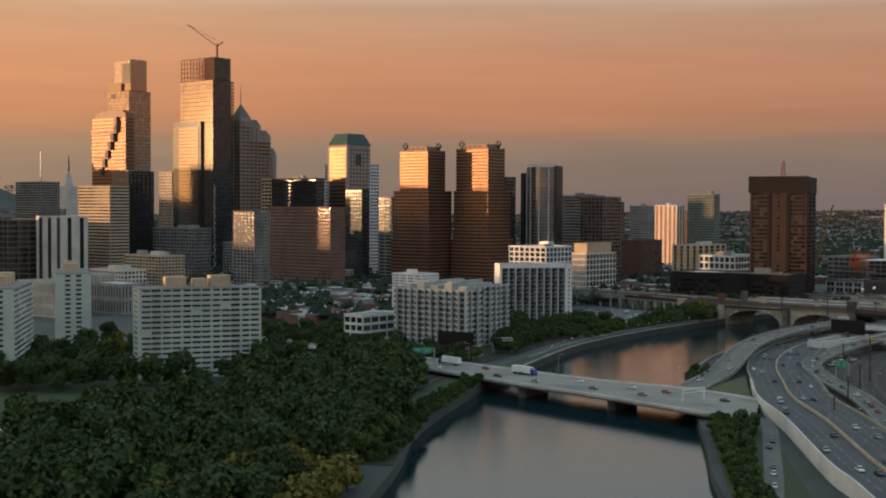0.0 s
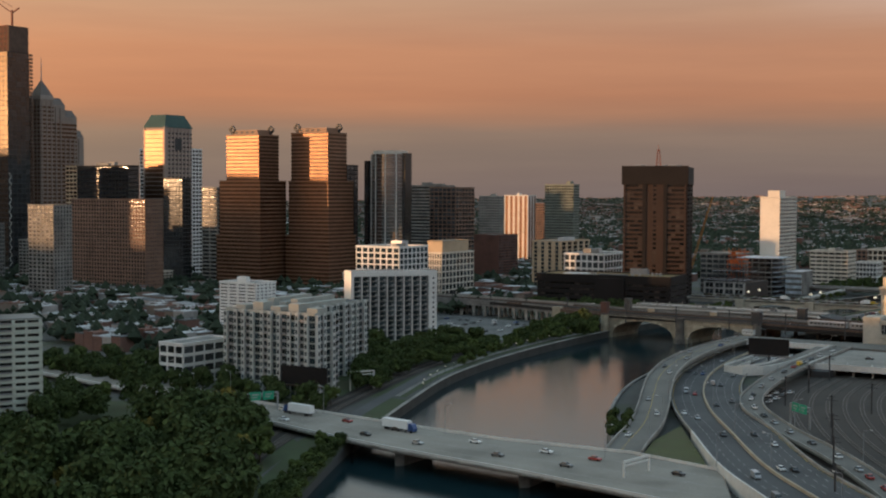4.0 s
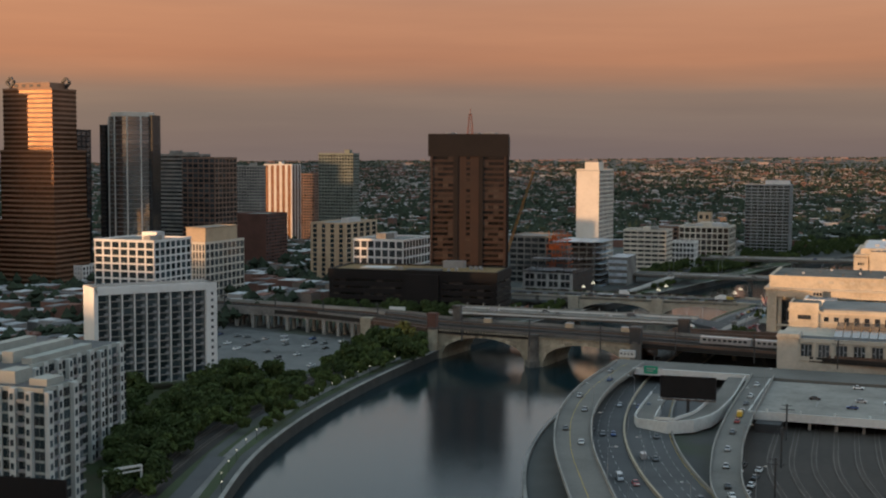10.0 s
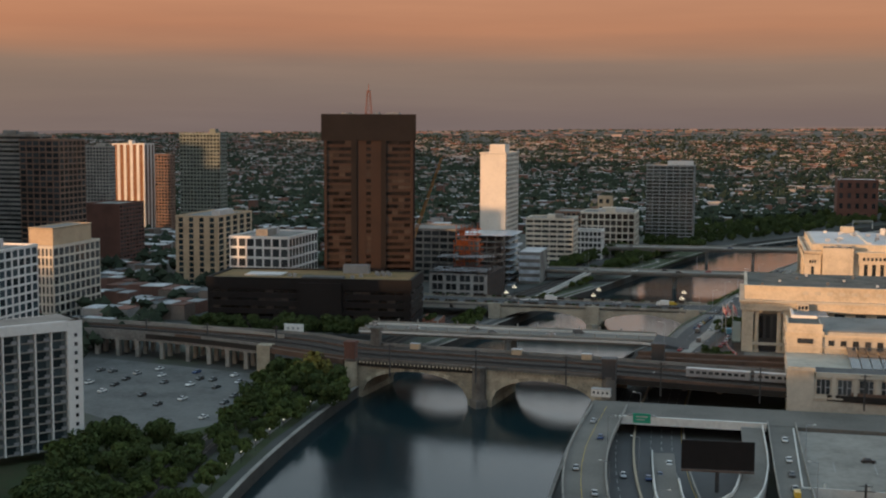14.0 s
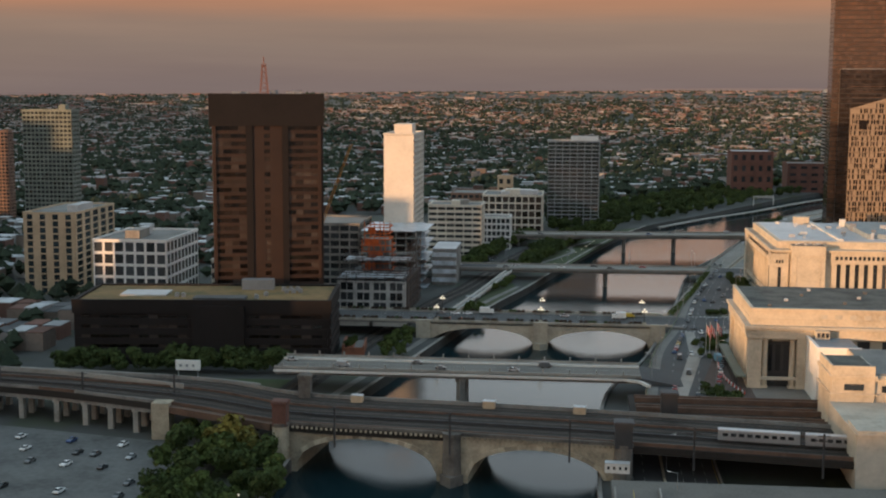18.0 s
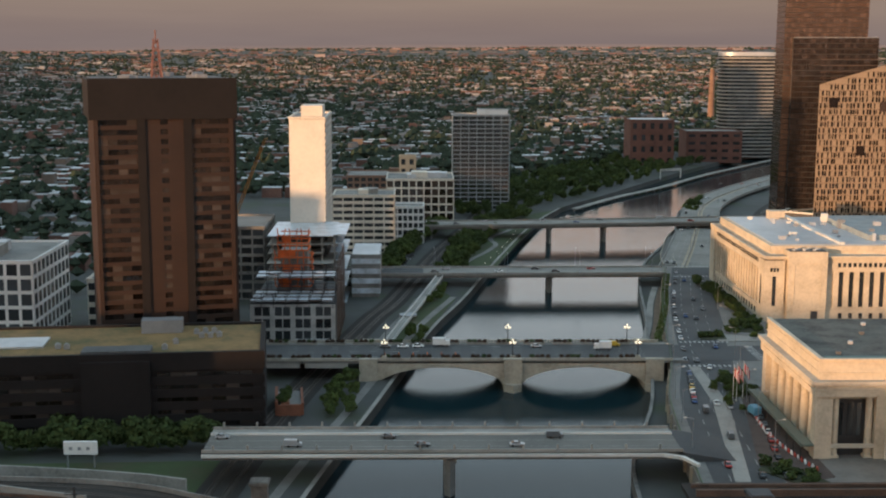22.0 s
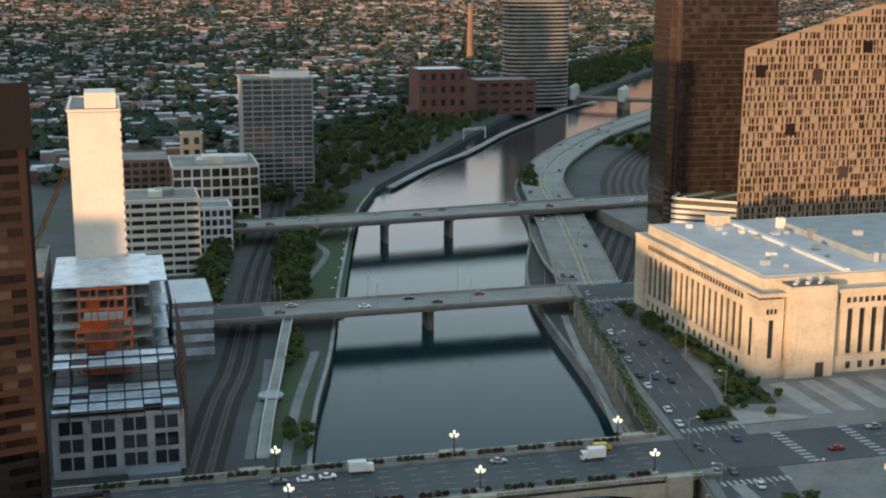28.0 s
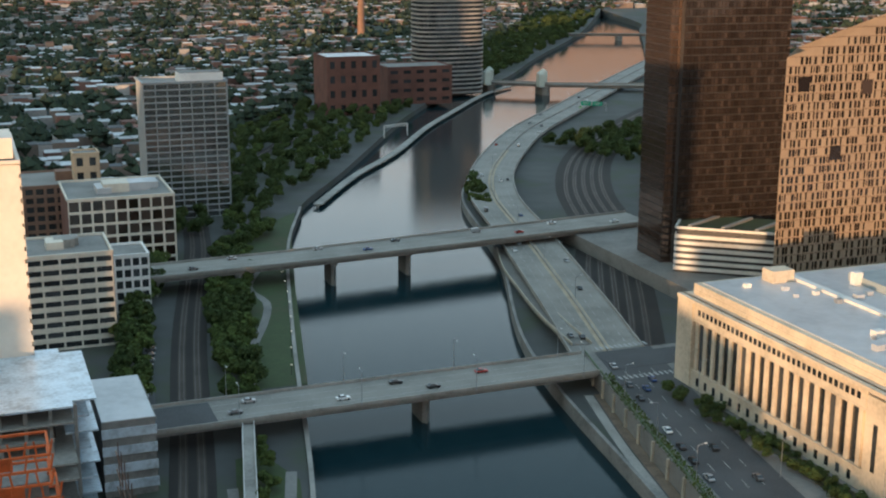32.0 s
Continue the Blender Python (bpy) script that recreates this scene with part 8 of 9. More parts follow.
for k, (x, y, d) in enumerate(((-205, 442, 118), (-200.5, 433, 118), (-222, 474, 116), (-192, 416, 116), (-226, 485, 117))):
    put_car(x, y, 4.22, d, 0 if k % 2 else 3)
grove([(-262, 508), (-246, 480), (-205, 415), (-168, 356), (-163, 360), (-196, 410), (-224, 462), (-243, 506)], 4.0, (2, 3, 0), 0.52, joined=True)
grove([(-328, 604), (-340, 632), (-333, 638), (-328, 622), (-321, 603)], 3.4, (0, 3), 0.42)
lawn("ramp_verge", [(-300, 571), (-272, 559), (-281, 577), (-297, 606), (-310, 630), (-307, 596)], "grass triangle between ramp and expressway", 6.25, mat("olive_grass", (0.075, 0.082, 0.028), 0.95, var=0.35, scale=0.08, fine=0.6, tint=(0.09, 0.075, 0.035)))
for k in range(20):
    tree(-306.5 + trng.uniform(-2, 2), 1222 + k * 4.6, PLAZA, trng.choice((2, 3, 0)), 0.36)
for k in range(16):
    tree(trng.uniform(-322, -300), trng.uniform(1185, 1213), PLAZA, 3, 0.3) if k < 8 else tree(trng.uniform(-346, -338), 1040 + k * 5, PLAZA, 3, 0.34)
for k, (vs, fs, _) in WOODS.items():
    me = bpy.data.meshes.new("woodland")
    me.from_pydata(np.concatenate(vs).tolist(), [], np.concatenate(fs).tolist())
    me.materials.append(TREE_MATS[k])
    tagged(new("woodland", me), "dense broadleaf woodland canopy along the park and river", "trees", kind="stuff")

# ---- river boardwalk ----
ribbon("boardwalk", [(-326, 1664, 2.4), (-280, 1742, 2.4), (-229, 1815, 2.4), (-170, 1915, 2.4), (-117, 1994, 2.4), (-50, 2090, 2.4), (4, 2150, 2.4)], 5, CONCRETE, "pale concrete boardwalk standing in the river", 0.8, "boardwalk")
bw = MB()
for p in smooth_line([(-326, 1664, 0), (-280, 1742, 0), (-229, 1815, 0), (-170, 1915, 0), (-117, 1994, 0), (-50, 2090, 0)], 14):
    bw.cyl(p.x, p.y, -2, 1.7, 0.7, 8)
tagged(solo("boardwalk_piles", bw, CONCRETE_DARK, "concrete piles under the boardwalk", "pile"), kind="stuff")

# ---- street lamps and masts ----
def street_lamp(x, y, z, h=9, turn=0, arm=2.2, base=None):
    if base:
        return copy_thing(base, pose(x, y, z, 0, 0, turn))
    t = thing("street_lamp", "tall grey street lamp with curved arm", "street lamp", (x, y, z), turn, "street lamps")
    part("pole", MB().cyl(0, 0, 0, h, 0.14, 6, 0.5).beam((0, 0, h - 0.1), (arm, 0, h + 0.3), 0.07), STEEL_GREY, t)
    part("lamp_head", MB().box(arm - 0.2, -0.2, h + 0.2, arm + 0.6, 0.2, h + 0.42), CONCRETE_WHITE, t)
    return t


first = street_lamp(-270, 560, 8, 11)
for pts, o, gap in ((HIGHWAY, 0, 34), (RAMP, 6, 40), (SOUTHWAY, 0, 45), (AVENUE, -11, 30), (AVENUE, 13, 30), (VINE, -14, 40), (QUEUE, 5, 42)):
    for p in offset_line(smooth_line(pts, gap), o)[1:-1]:
        if p.y > 380:
            street_lamp(p.x, p.y, p.z, turn=trng.choice((0, 180)), base=first)
for y in (1332, 1352):
    for k in range(4):
        street_lamp(-440 + k * 38, y, 10.8, turn=90 if y < 1340 else -90, base=first)
globe_me = bpy.data.meshes["globe"]
path_lamp = thing("path_lamp", "short park lamp with pale globe", "street lamp", (-447, 660, 4), 0, "path lamps")
part("pole", MB().cyl(0, 0, 0, 3.6, 0.1, 6), STEEL_DARK, path_lamp)
piece("globe", globe_me, path_lamp, 0, 0, 3.8).scale = (0.55, 0.55, 0.55)
for p in smooth_line([(-447, 655), (-468, 712), (-482, 775), (-489, 850), (-490, 925)], 15)[1:]:
    copy_thing(path_lamp, pose(p.x, p.y, 4.0))
for p in smooth_line([(-408, 1385), (-390, 1460), (-376, 1540)], 16):
    copy_thing(path_lamp, pose(p.x - 3, p.y, 4.0))
first_pole = None
for i in range(4):
    for j in range(7):
        x, y = -300 + i * 36 + j * 12 * (1 if j > 2 else 0.2), 795 - j * 42
        if first_pole is None:
            first_pole = thing("catenary_pole", "dark steel catenary pole in the rail yard", "pole", (x, y, 4), 0, "catenary poles")
            part("pole", MB().beam((0, 0, 0), (0, 0, 13), 0.28), STEEL_DARK, first_pole)
            part("arm", MB().beam((-2.5, 0, 11), (2.5, 0, 11), 0.12).beam((-1.8, 0, 12.4), (1.8, 0, 12.4), 0.1), STEEL_DARK, first_pole)
        else:
            copy_thing(first_pole, pose(x, y, 4))
for k in range(9):
    copy_thing(first_pole, pose(-470 + k * 36, 934 - k * 3.6, 11))
for k in range(6):
    copy_thing(first_pole, pose(-700 + k * 33, 985 - (6 if k > 3 else 0), 9))
for x, y in ((-470, 975), (-425, 972), (-395, 968)):
    c = thing("equipment_hut", "small pale trackside equipment box", "hut", (x, y, 15.2), -6)
    part("box", MB().box(-2, -1.2, 0, 2, 1.2, 2.4), TAN, c)
    part("lid", MB().box(-2.1, -1.3, 2.4, 2.1, 1.3, 2.55), METAL_ROOF, c)
for x, y, z, s in ((-566, 1026, 4, 2.2), (-384, 922, 9.5, 1.2)):
    c = thing("site_trailer", "white site trailer with small windows", "trailer", (x, y, z), -4)
    part("box", MB().box(-3 * s, -1.3, 0.5, 3 * s, 1.3, 3.4), CONCRETE_WHITE, c)
    for k in range(4):
        part("window", MB().box(-2.4 * s + k * 1.4 * s, -1.36, 1.6, -1.8 * s + k * 1.4 * s, -1.28, 2.5), WINDOW, c)
    part("roof", MB().box(-3.05 * s, -1.4, 3.4, 3.05 * s, 1.4, 3.55), METAL_ROOF, c)


# ---- the building site ----
def building_site():
    t = thing("building_under_construction", "half-built steel and concrete block with metal decks and orange netting", "construction site", (-520, 1196, GROUND))
    W = 36
    part("front_wall", MB().box(0, 7, -1, W, 8.2, 17.5), mat("site_concrete", (0.42, 0.41, 0.39), 0.85, var=0.3, scale=0.2, fine=1), t)
    for i in range(4):
        for j in range(3):
            x = 2 + i * 8.6
            part("window_opening", MB().box(x, 6.8, 2.4 + j * 5.2, x + 6.4, 7.3, 6.2 + j * 5.2), WINDOW, t)
            part("window_post", MB().box(x + 3, 6.7, 2.4 + j * 5.2, x + 3.4, 7.3, 6.2 + j * 5.2), MATS["site_concrete"], t)
    part("rear_mass", MB().box(0, 8.2, -1, W, 66, 16.5), STEEL_DARK, t)
    deckm = mat("deck_steel", (0.55, 0.62, 0.68), 0.35, 0.35, var=0.35, scale=0.25, fine=1.0)
    for z, ya, yb in ((19, 6, 30), (25.5, 26, 44)):
        for i in range(7):
            for k in range(int((yb - ya) / 4)):
                if (i * 5 + k * 3 + int(z)) % 11 == 0:
                    continue
                part("deck_panel", MB().box(0.3 + i * 5, ya + k * 4 + 0.2, z, 4.9 + i * 5, ya + k * 4 + 3.8, z + 0.25), deckm, t)
        for i in range(8):
            part("steel_beam", MB().beam((0.1 + i * 5, ya - 1, z - 0.4), (0.1 + i * 5, yb + 1, z - 0.4), 0.28), STEEL_DARK, t)
            for k in range(int((yb - ya) / 8) + 1):
                part("steel_column", MB().beam((0.1 + i * 5, ya + k * 8, 16), (0.1 + i * 5, ya + k * 8, z + 3.2), 0.13), STEEL_DARK, t)
        for k in range(int((yb - ya) / 8) + 1):
            part("steel_beam", MB().beam((0, ya + k * 8, z + 0.5), (W - 1, ya + k * 8, z + 0.5), 0.16), STEEL_RUST, t)
            part("steel_beam", MB().beam((0, ya + k * 8, z + 3.2), (W - 1, ya + k * 8, z + 3.2), 0.1), STEEL_DARK, t)
    part("core", MB().box(9, 48, 0, 21, 58, 34), CONCRETE_DARK, t)
    for j in range(8):
        z = 18 + j * 3.3
        w = 0.0 if j < 5 else 1.4
        for yy in (45.5, 59):
            part("orange_ledger", MB().beam((7 + w, yy, z), (23 - w, yy, z), 0.26), ORANGE, t)
        part("orange_ledger", MB().beam((23 - w, 45.5, z), (23 - w, 59, z), 0.26), ORANGE, t)
        for i in range(6):
            x = 7 + w + i * (16 - 2 * w) / 5
            part("orange_post", MB().beam((x, 45.5, z), (x + (0.6 if i % 2 else -0.5), 45.5, z + 3.3), 0.2), ORANGE, t)
        if j % 2 == 0:
            part("formwork_panel", MB().box(8 + (j % 4), 45.8, z + 0.4, 14 + (j % 3) * 2, 46.1, z + 2.9), ORANGE, t, "orange formwork panel")
    for j in range(9):
        z = j * 4.2
        part("floor_slab", MB().box(-2, 92 + (0 if j > 5 else -6), z, 30 - (5 if j % 3 == 0 else 0), 140, z + 0.5), CONCRETE if j < 8 else deckm, t)
        part("side_slab", MB().box(28, 96, z, 36 - (2 if j % 2 else 0), 136, z + 0.45), deckm, t)
    for i in range(6):
        for k in range(3):
            part("concrete_column", MB().box(i * 6, 93 + k * 18, -1, i * 6 + 0.9, 94 + k * 18, 34), CONCRETE_DARK, t)
    # dark block within the slabs, added as shade for the open floors
    part("dark_core", MB().box(2, 104, -1, 26, 138, 33), STEEL_DARK, t)
    part("garage", MB().box(38, 110, -1, 52, 145, 21).box(38, 110, 21, 52.4, 145, 21.6), CONCRETE_DARK, t)
    part("garage_roof", MB().box(38, 110, 21.6, 52, 145, 21.9), METAL_ROOF, t)
    for j in range(4):
        part("garage_band", MB().box(37.8, 109.6, 2 + j * 5, 52.3, 110, 4.6 + j * 5), deckm, t)
    scaf = MB()
    for j in range(8):
        for k in range(10):
            scaf.beam((37, 6 + k * 6, j * 4.5), (37, 6 + k * 6, j * 4.5 + 4.5), 0.12)
        scaf.beam((37, 4, j * 4.5), (37, 66, j * 4.5), 0.12)
    part("scaffold", scaf, STEEL_RUST, t)
    part("hoarding", MB().box(20, -7, -1, 34, -2, 5), STEEL_GREY, t)


building_site()


def crawler_crane():
    t = thing("crawler_crane", "yellow lattice boom crane leaning over the site", "crane", (-548, 1228, GROUND))
    y = mat("crane_yellow", (0.5, 0.24, 0.07), 0.6, var=0.25)
    part("cab", MB().box(-3, -2, 1, 3, 3, 5), y, t)
    part("tracks", MB().box(-4, -3, 0, -2, 4, 1.2).box(2, -3, 0, 4, 4, 1.2), STEEL_DARK, t)
    boom = MB()
    tip = Vector((36.4, -29.5, 88))
    for sx, sy in ((-0.9, -0.9), (0.9, -0.9), (0.9, 0.9), (-0.9, 0.9)):
        boom.beam((sx, sy, 4), tip + Vector((sx * 0.4, sy * 0.4, 0)), 0.14)
    for k in range(20):
        p, q = Vector((0, 0, 4)).lerp(tip, k / 20), Vector((0, 0, 4)).lerp(tip, (k + 1) / 20)
        s = 1 if k % 2 else -1
        boom.beam(p + Vector((-0.8 * s, -0.8, 0)), q + Vector((0.8 * s, -0.8, 0)), 0.09).beam(p + Vector((-0.8 * s, 0.8, 0)), q + Vector((0.8 * s, 0.8, 0)), 0.09)
    part("boom", boom, y, t)


crawler_crane()


# ---- low city to the horizon ----
def keep_clear(x, y):
    """True where the low houses may not stand."""
    if y < 3080:
        e = lerp_line(BANK_E, y)
        w = lerp_line(BANK_W, y)
        if e - 105 < x < w + (150 if y > 1600 else 420):
            return True
    if y < 1700 and x > -620:
        return True
    if y < 560 or (y < 1020 and x > -600) or (x > -700 and y < 620):
        return True
    return False


TOWERS = []
for ob in list(scene.objects):
    if ob.parent is None and ob.type == "EMPTY" and ob.get("category", "") in ("building", "skyscraper", "apartment block", "apartment tower", "tower"):
        bodies = [c for c in ob.children if c.type == "MESH"][:1]
        if bodies:
            bb = [ob.matrix_basis @ Vector(c) for c in bodies[0].bound_box]
            TOWERS.append((min(v.x for v in bb) - 8, max(v.x for v in bb) + 8, min(v.y for v in bb) - 8, max(v.y for v in bb) + 8))


def blocked(x, y):
    return keep_clear(x, y) or any(a < x < b and c < y < d for a, b, c, d in TOWERS)


HOUSE_WALLS = [mat("house_" + n, c, 0.9, var=0.25, scale=0.05, fine=0.5, island=0.3) for n, c in (("brick", (0.15, 0.08, 0.062)), ("pale", (0.32, 0.3, 0.285)), ("tan", (0.18, 0.14, 0.115)))]
ROOFS = [mat("flat_roof_" + n, c, 0.9, var=0.25, scale=0.06, fine=0.4, island=0.35) for n, c in (("silver", (0.43, 0.44, 0.45)), ("tar", (0.11, 0.112, 0.116)), ("red", (0.16, 0.075, 0.055)))]
hrng = random.Random(15)
near_houses = []
walls = [MB() for _ in HOUSE_WALLS]
roofs = [MB() for _ in ROOFS]
green = MB()


def clump(mb, x, y, z, h, r, rng):
    """A far tree: a few overlapping ragged clumps."""
    for _ in range(3 if y < 2300 else 2):
        cx, cy, cz, s = x + rng.uniform(-0.5, 0.5) * r, y + rng.uniform(-0.5, 0.5) * r, z + h * rng.uniform(0.35, 0.85), r * rng.uniform(0.4, 0.7)
        k = len(mb.v)
        pts = [(1, 0, 0), (-1, 0, 0), (0, 1, 0), (0, -1, 0), (0, 0, 1), (0, 0, -1)]
        mb.v += [(cx + p[0] * s * rng.uniform(0.6, 1.4), cy + p[1] * s * rng.uniform(0.6, 1.4), cz + p[2] * s * rng.uniform(0.6, 1.2)) for p in pts]
        mb.f += [(k + a, k + b, k + c) for a, b, c in ((0, 2, 4), (2, 1, 4), (1, 3, 4), (3, 0, 4), (2, 0, 5), (1, 2, 5), (3, 1, 5), (0, 3, 5))]


def low_city():
    y = 560
    row = 0
    while y < 4700:
        far = max(0.0, (y - 900) / 3600)
        x = -3900
        step = 24 + 24 * far
        while x < 2100:
            r = math.hypot(x + 300, y - 500)
            yaw = math.degrees(math.atan2(-(x + 300), y - 500))
            if r > 4250 or yaw < -48 or yaw > 66:
                x += 40
                continue
            run = hrng.uniform(14, 46) * (1 + 0.5 * far)
            z = land(x, y)
            flat = max(0.28, 1 - (z - GROUND) / 95)
            if blocked(x, y) or blocked(x + run, y) or hrng.random() < 0.14 or (r > 700 and noise.noise((x / 210, y / 260, 3.0)) > 0.3):
                x += run * 0.6
                continue
            n = max(1, int(run / (7 + 6 * far)))
            h0 = hrng.uniform(6.0, 9.5) * flat
            k = hrng.choices(range(3), (6, 2, 3))[0]
            d = hrng.uniform(10, 15)
            for i in range(n):
                w = run / n
                h = h0 + hrng.uniform(-0.8, 1.2) * flat
                if hrng.random() < 0.02 + 0.02 * (far > 0.2):
                    h *= hrng.uniform(1.25, 1.8)
                a, b = x + i * w, x + (i + 1) * w - 0.05
                q = k if hrng.random() < 0.7 else hrng.randrange(3)
                s = hrng.choices(range(3), (6, 4, 2))[0]
                if r < 900 and len(near_houses) < 150:
                    near_houses.append((a, b, y, y + d, z, h, q, s))
                    continue
                walls[q].box(a, y, z - 4, b, y + d, z + h)
                roofs[s].box(a + 0.2, y + 0.2, z + h, b - 0.2, y + d - 0.2, z + h + 0.4 * flat)
            x += run + hrng.uniform(2, 12)
            if hrng.random() < 0.4:
                x += 12
        for _ in range(255):
            tx, ty = hrng.uniform(-3600, 1900), y + step * hrng.uniform(0.55, 0.95)
            r = math.hypot(tx + 300, ty - 500)
            yaw = math.degrees(math.atan2(-(tx + 300), ty - 500))
            if r > 4480 or yaw < -48 or yaw > 66 or blocked(tx, ty):
                continue
            for _ in range(hrng.choice((1, 2, 3, 4))):
                ax, ay = tx + hrng.uniform(-14, 14) * (1 + far), ty + hrng.uniform(-4, 4)
                if not blocked(ax, ay):
                    gz = land(ax, ay)
                    low = max(0.3, 1 - (gz - GROUND) / 95)
                    clump(green, ax, ay, gz, hrng.uniform(9, 14) * low, hrng.uniform(5, 8.5) * (1 + 0.3 * far) * max(0.6, low), hrng)
        y += step
        row += 1
    for mb, m, nm in zip(walls, HOUSE_WALLS, ("brick", "pale", "tan")):
        tagged(solo("far_houses", mb, m, f"{nm} row houses spreading to the horizon", "row houses"), kind="stuff")
    for mb, m, nm in zip(roofs, ROOFS, ("silver", "tar", "red")):
        tagged(solo("far_roofs", mb, m, f"{nm} flat roofs of the low city", "roofs"), kind="stuff")
    # leaf_far is less green: distance haze put into the foliage colour
    tagged(solo("far_trees", green, leafmat("leaf_far", (0.032, 0.044, 0.027), (0.021, 0.031, 0.02)), "street trees among the low houses", "trees"), kind="stuff")
    kinds = {}
    for a, b, y0, y1, z, h, q, s in near_houses:
        w, d = round(b - a, 0), round(y1 - y0, 0)
        t = thing("row_house", f"{('brick', 'pale rendered', 'tan brick')[q]} row house with {('silver', 'dark', 'red')[s]} flat roof", "house", ((a + b) / 2, (y0 + y1) / 2, z), 0, "row houses")
        key = (w, d, q)
        if key not in kinds:
            kinds[key] = MB().box(-w / 2, -d / 2, -2, w / 2, d / 2, 9).mesh("wall", HOUSE_WALLS[q])
        if (w, d, s, 1) not in kinds:
            kinds[(w, d, s, 1)] = MB().box(-w / 2 - 0.1, -d / 2 - 0.2, 0, w / 2 + 0.1, -d / 2 + 0.3, 0.7).box(-w / 2 + 0.1, -d / 2 + 0.3, 0, w / 2 - 0.1, d / 2, 0.3).box(w * 0.2, d * 0.1, 0.3, w * 0.3, d * 0.2, 1.6).mesh("roof", ROOFS[s])
        wl = new("wall", kinds[key])
        wl.parent, wl.location = t, (0, 0, h - 9)
        rf = new("roof", kinds[(w, d, s, 1)])
        rf.parent, rf.location = t, (0, 0, h)


low_city()


def far_belt():
    """Blocks, sheds and tree belts between the low city and the horizon."""
    rng = random.Random(4)
    belts = [MB(), MB(), MB()]
    wood = MB()
    r = 4250
    while r < 4960:
        a = -50.0
        while a < 66:
            x, y = -300 - math.sin(radians(a)) * (r + rng.uniform(-70, 70)), 500 + math.cos(radians(a)) * r
            w = rng.uniform(8, 34) * (2.2 if rng.random() < 0.1 else 1)
            if y > 2000:
                z = land(x, y)
                if rng.random() < 0.62:
                    h = rng.uniform(1.2, 3.0) * (2.6 if rng.random() < 0.05 else 1)
                    belts[rng.choices(range(3), (5, 3, 2))[0]].box(x - w / 2, y - 9, z - 3, x + w / 2, y + 9, z + h)
                else:
                    for _ in range(3):
                        clump(wood, x + rng.uniform(-30, 30), y, z - 1.5, rng.uniform(2.5, 4), rng.uniform(6, 10), rng)
            a += math.degrees(w * rng.uniform(1.0, 1.9) / r)
        r += 70
    # horizon haze is put into these wall colours: mauve, low in contrast
    for mb, nm, c in zip(belts, ("brick", "pale", "grey"), ((0.17, 0.09, 0.075), (0.24, 0.19, 0.175), (0.15, 0.13, 0.125))):
        tagged(solo("far_blocks", mb, mat("distant_" + nm, c, 0.95, var=0.2, scale=0.01, fine=0.1, island=0.4), f"{nm} sheds and housing blocks near the horizon", "buildings"), kind="stuff")
    tagged(solo("far_woods", wood, MATS["leaf_far"], "dark tree belts near the horizon", "trees"), kind="stuff")


far_belt()


def hazy_rim():
    """Glowing backdrop strip at the very horizon, with haze put into its colour."""
    m = bpy.data.materials.new("haze_glow")
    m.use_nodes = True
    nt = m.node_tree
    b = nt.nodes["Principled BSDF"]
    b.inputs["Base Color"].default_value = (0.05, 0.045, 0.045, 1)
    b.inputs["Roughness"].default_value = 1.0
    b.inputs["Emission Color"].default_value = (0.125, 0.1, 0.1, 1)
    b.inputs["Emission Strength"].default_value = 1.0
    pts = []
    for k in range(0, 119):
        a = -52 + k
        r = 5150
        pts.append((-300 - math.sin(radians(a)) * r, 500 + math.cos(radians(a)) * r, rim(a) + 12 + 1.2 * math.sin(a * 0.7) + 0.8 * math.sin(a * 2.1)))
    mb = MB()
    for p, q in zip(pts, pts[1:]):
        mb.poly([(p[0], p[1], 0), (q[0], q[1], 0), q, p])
    solo("backdrop", mb, m, "glowing mauve backdrop strip standing in for horizon haze", "distance", "structure")


hazy_rim()


# ---- station forecourt ----
def flag_pole(x, y, z, h=13.0):
    t = thing("flag_pole", "white flag pole with a hanging red and white flag", "flag pole", (x, y, z), 0, "station flags")
    part("pole", MB().cyl(0, 0, 0, h, 0.13, 8, 0.6), CONCRETE_WHITE, t)
    part("base", MB().cyl(0, 0, 0, 0.5, 0.5, 8), GRANITE, t)
    part("finial", MB().cyl(0, 0, h, h + 0.3, 0.16, 6), METAL_ROOF, t)
    red, white = mat("flag_red", (0.5, 0.05, 0.05), 0.9, var=0.1), mat("flag_white", (0.7, 0.68, 0.66), 0.9, var=0.1)
    for k in range(6):
        m = MB()
        x0, x1 = 0.15 + k * 0.34, 0.15 + (k + 1) * 0.34
        y0, y1 = 0.3 * math.sin(k * 1.3), 0.3 * math.sin((k + 1) * 1.3)
        d0, d1 = k * 0.45, (k + 1) * 0.45
        m.poly([(x0, y0, h - 0.4 - d0), (x1, y1, h - 0.4 - d1), (x1, y1, h - 3.4 - d1 * 1.2), (x0, y0, h - 3.4 - d0 * 1.2)])
        m.poly([(x0, y0 + 0.03, h - 0.4 - d0), (x0, y0 + 0.03, h - 3.4 - d0 * 1.2), (x1, y1 + 0.03, h - 3.4 - d1 * 1.2), (x1, y1 + 0.03, h - 0.4 - d1)])
        part("flag_fold", m, red if k % 2 else white, t)


for x, y in ((-342.4, 1091), (-340.6, 1093.3), (-337.5, 1097)):
    flag_pole(x, y, PLAZA)
BUSH = [crown_mesh(90 + k, 2.2, 1.6, 190, m, 0.5)[0] for k, m in enumerate((LEAF, LEAF_MID, leafmat("leaf_russet", (0.06, 0.035, 0.022), (0.04, 0.03, 0.02))))]
brng = random.Random(31)


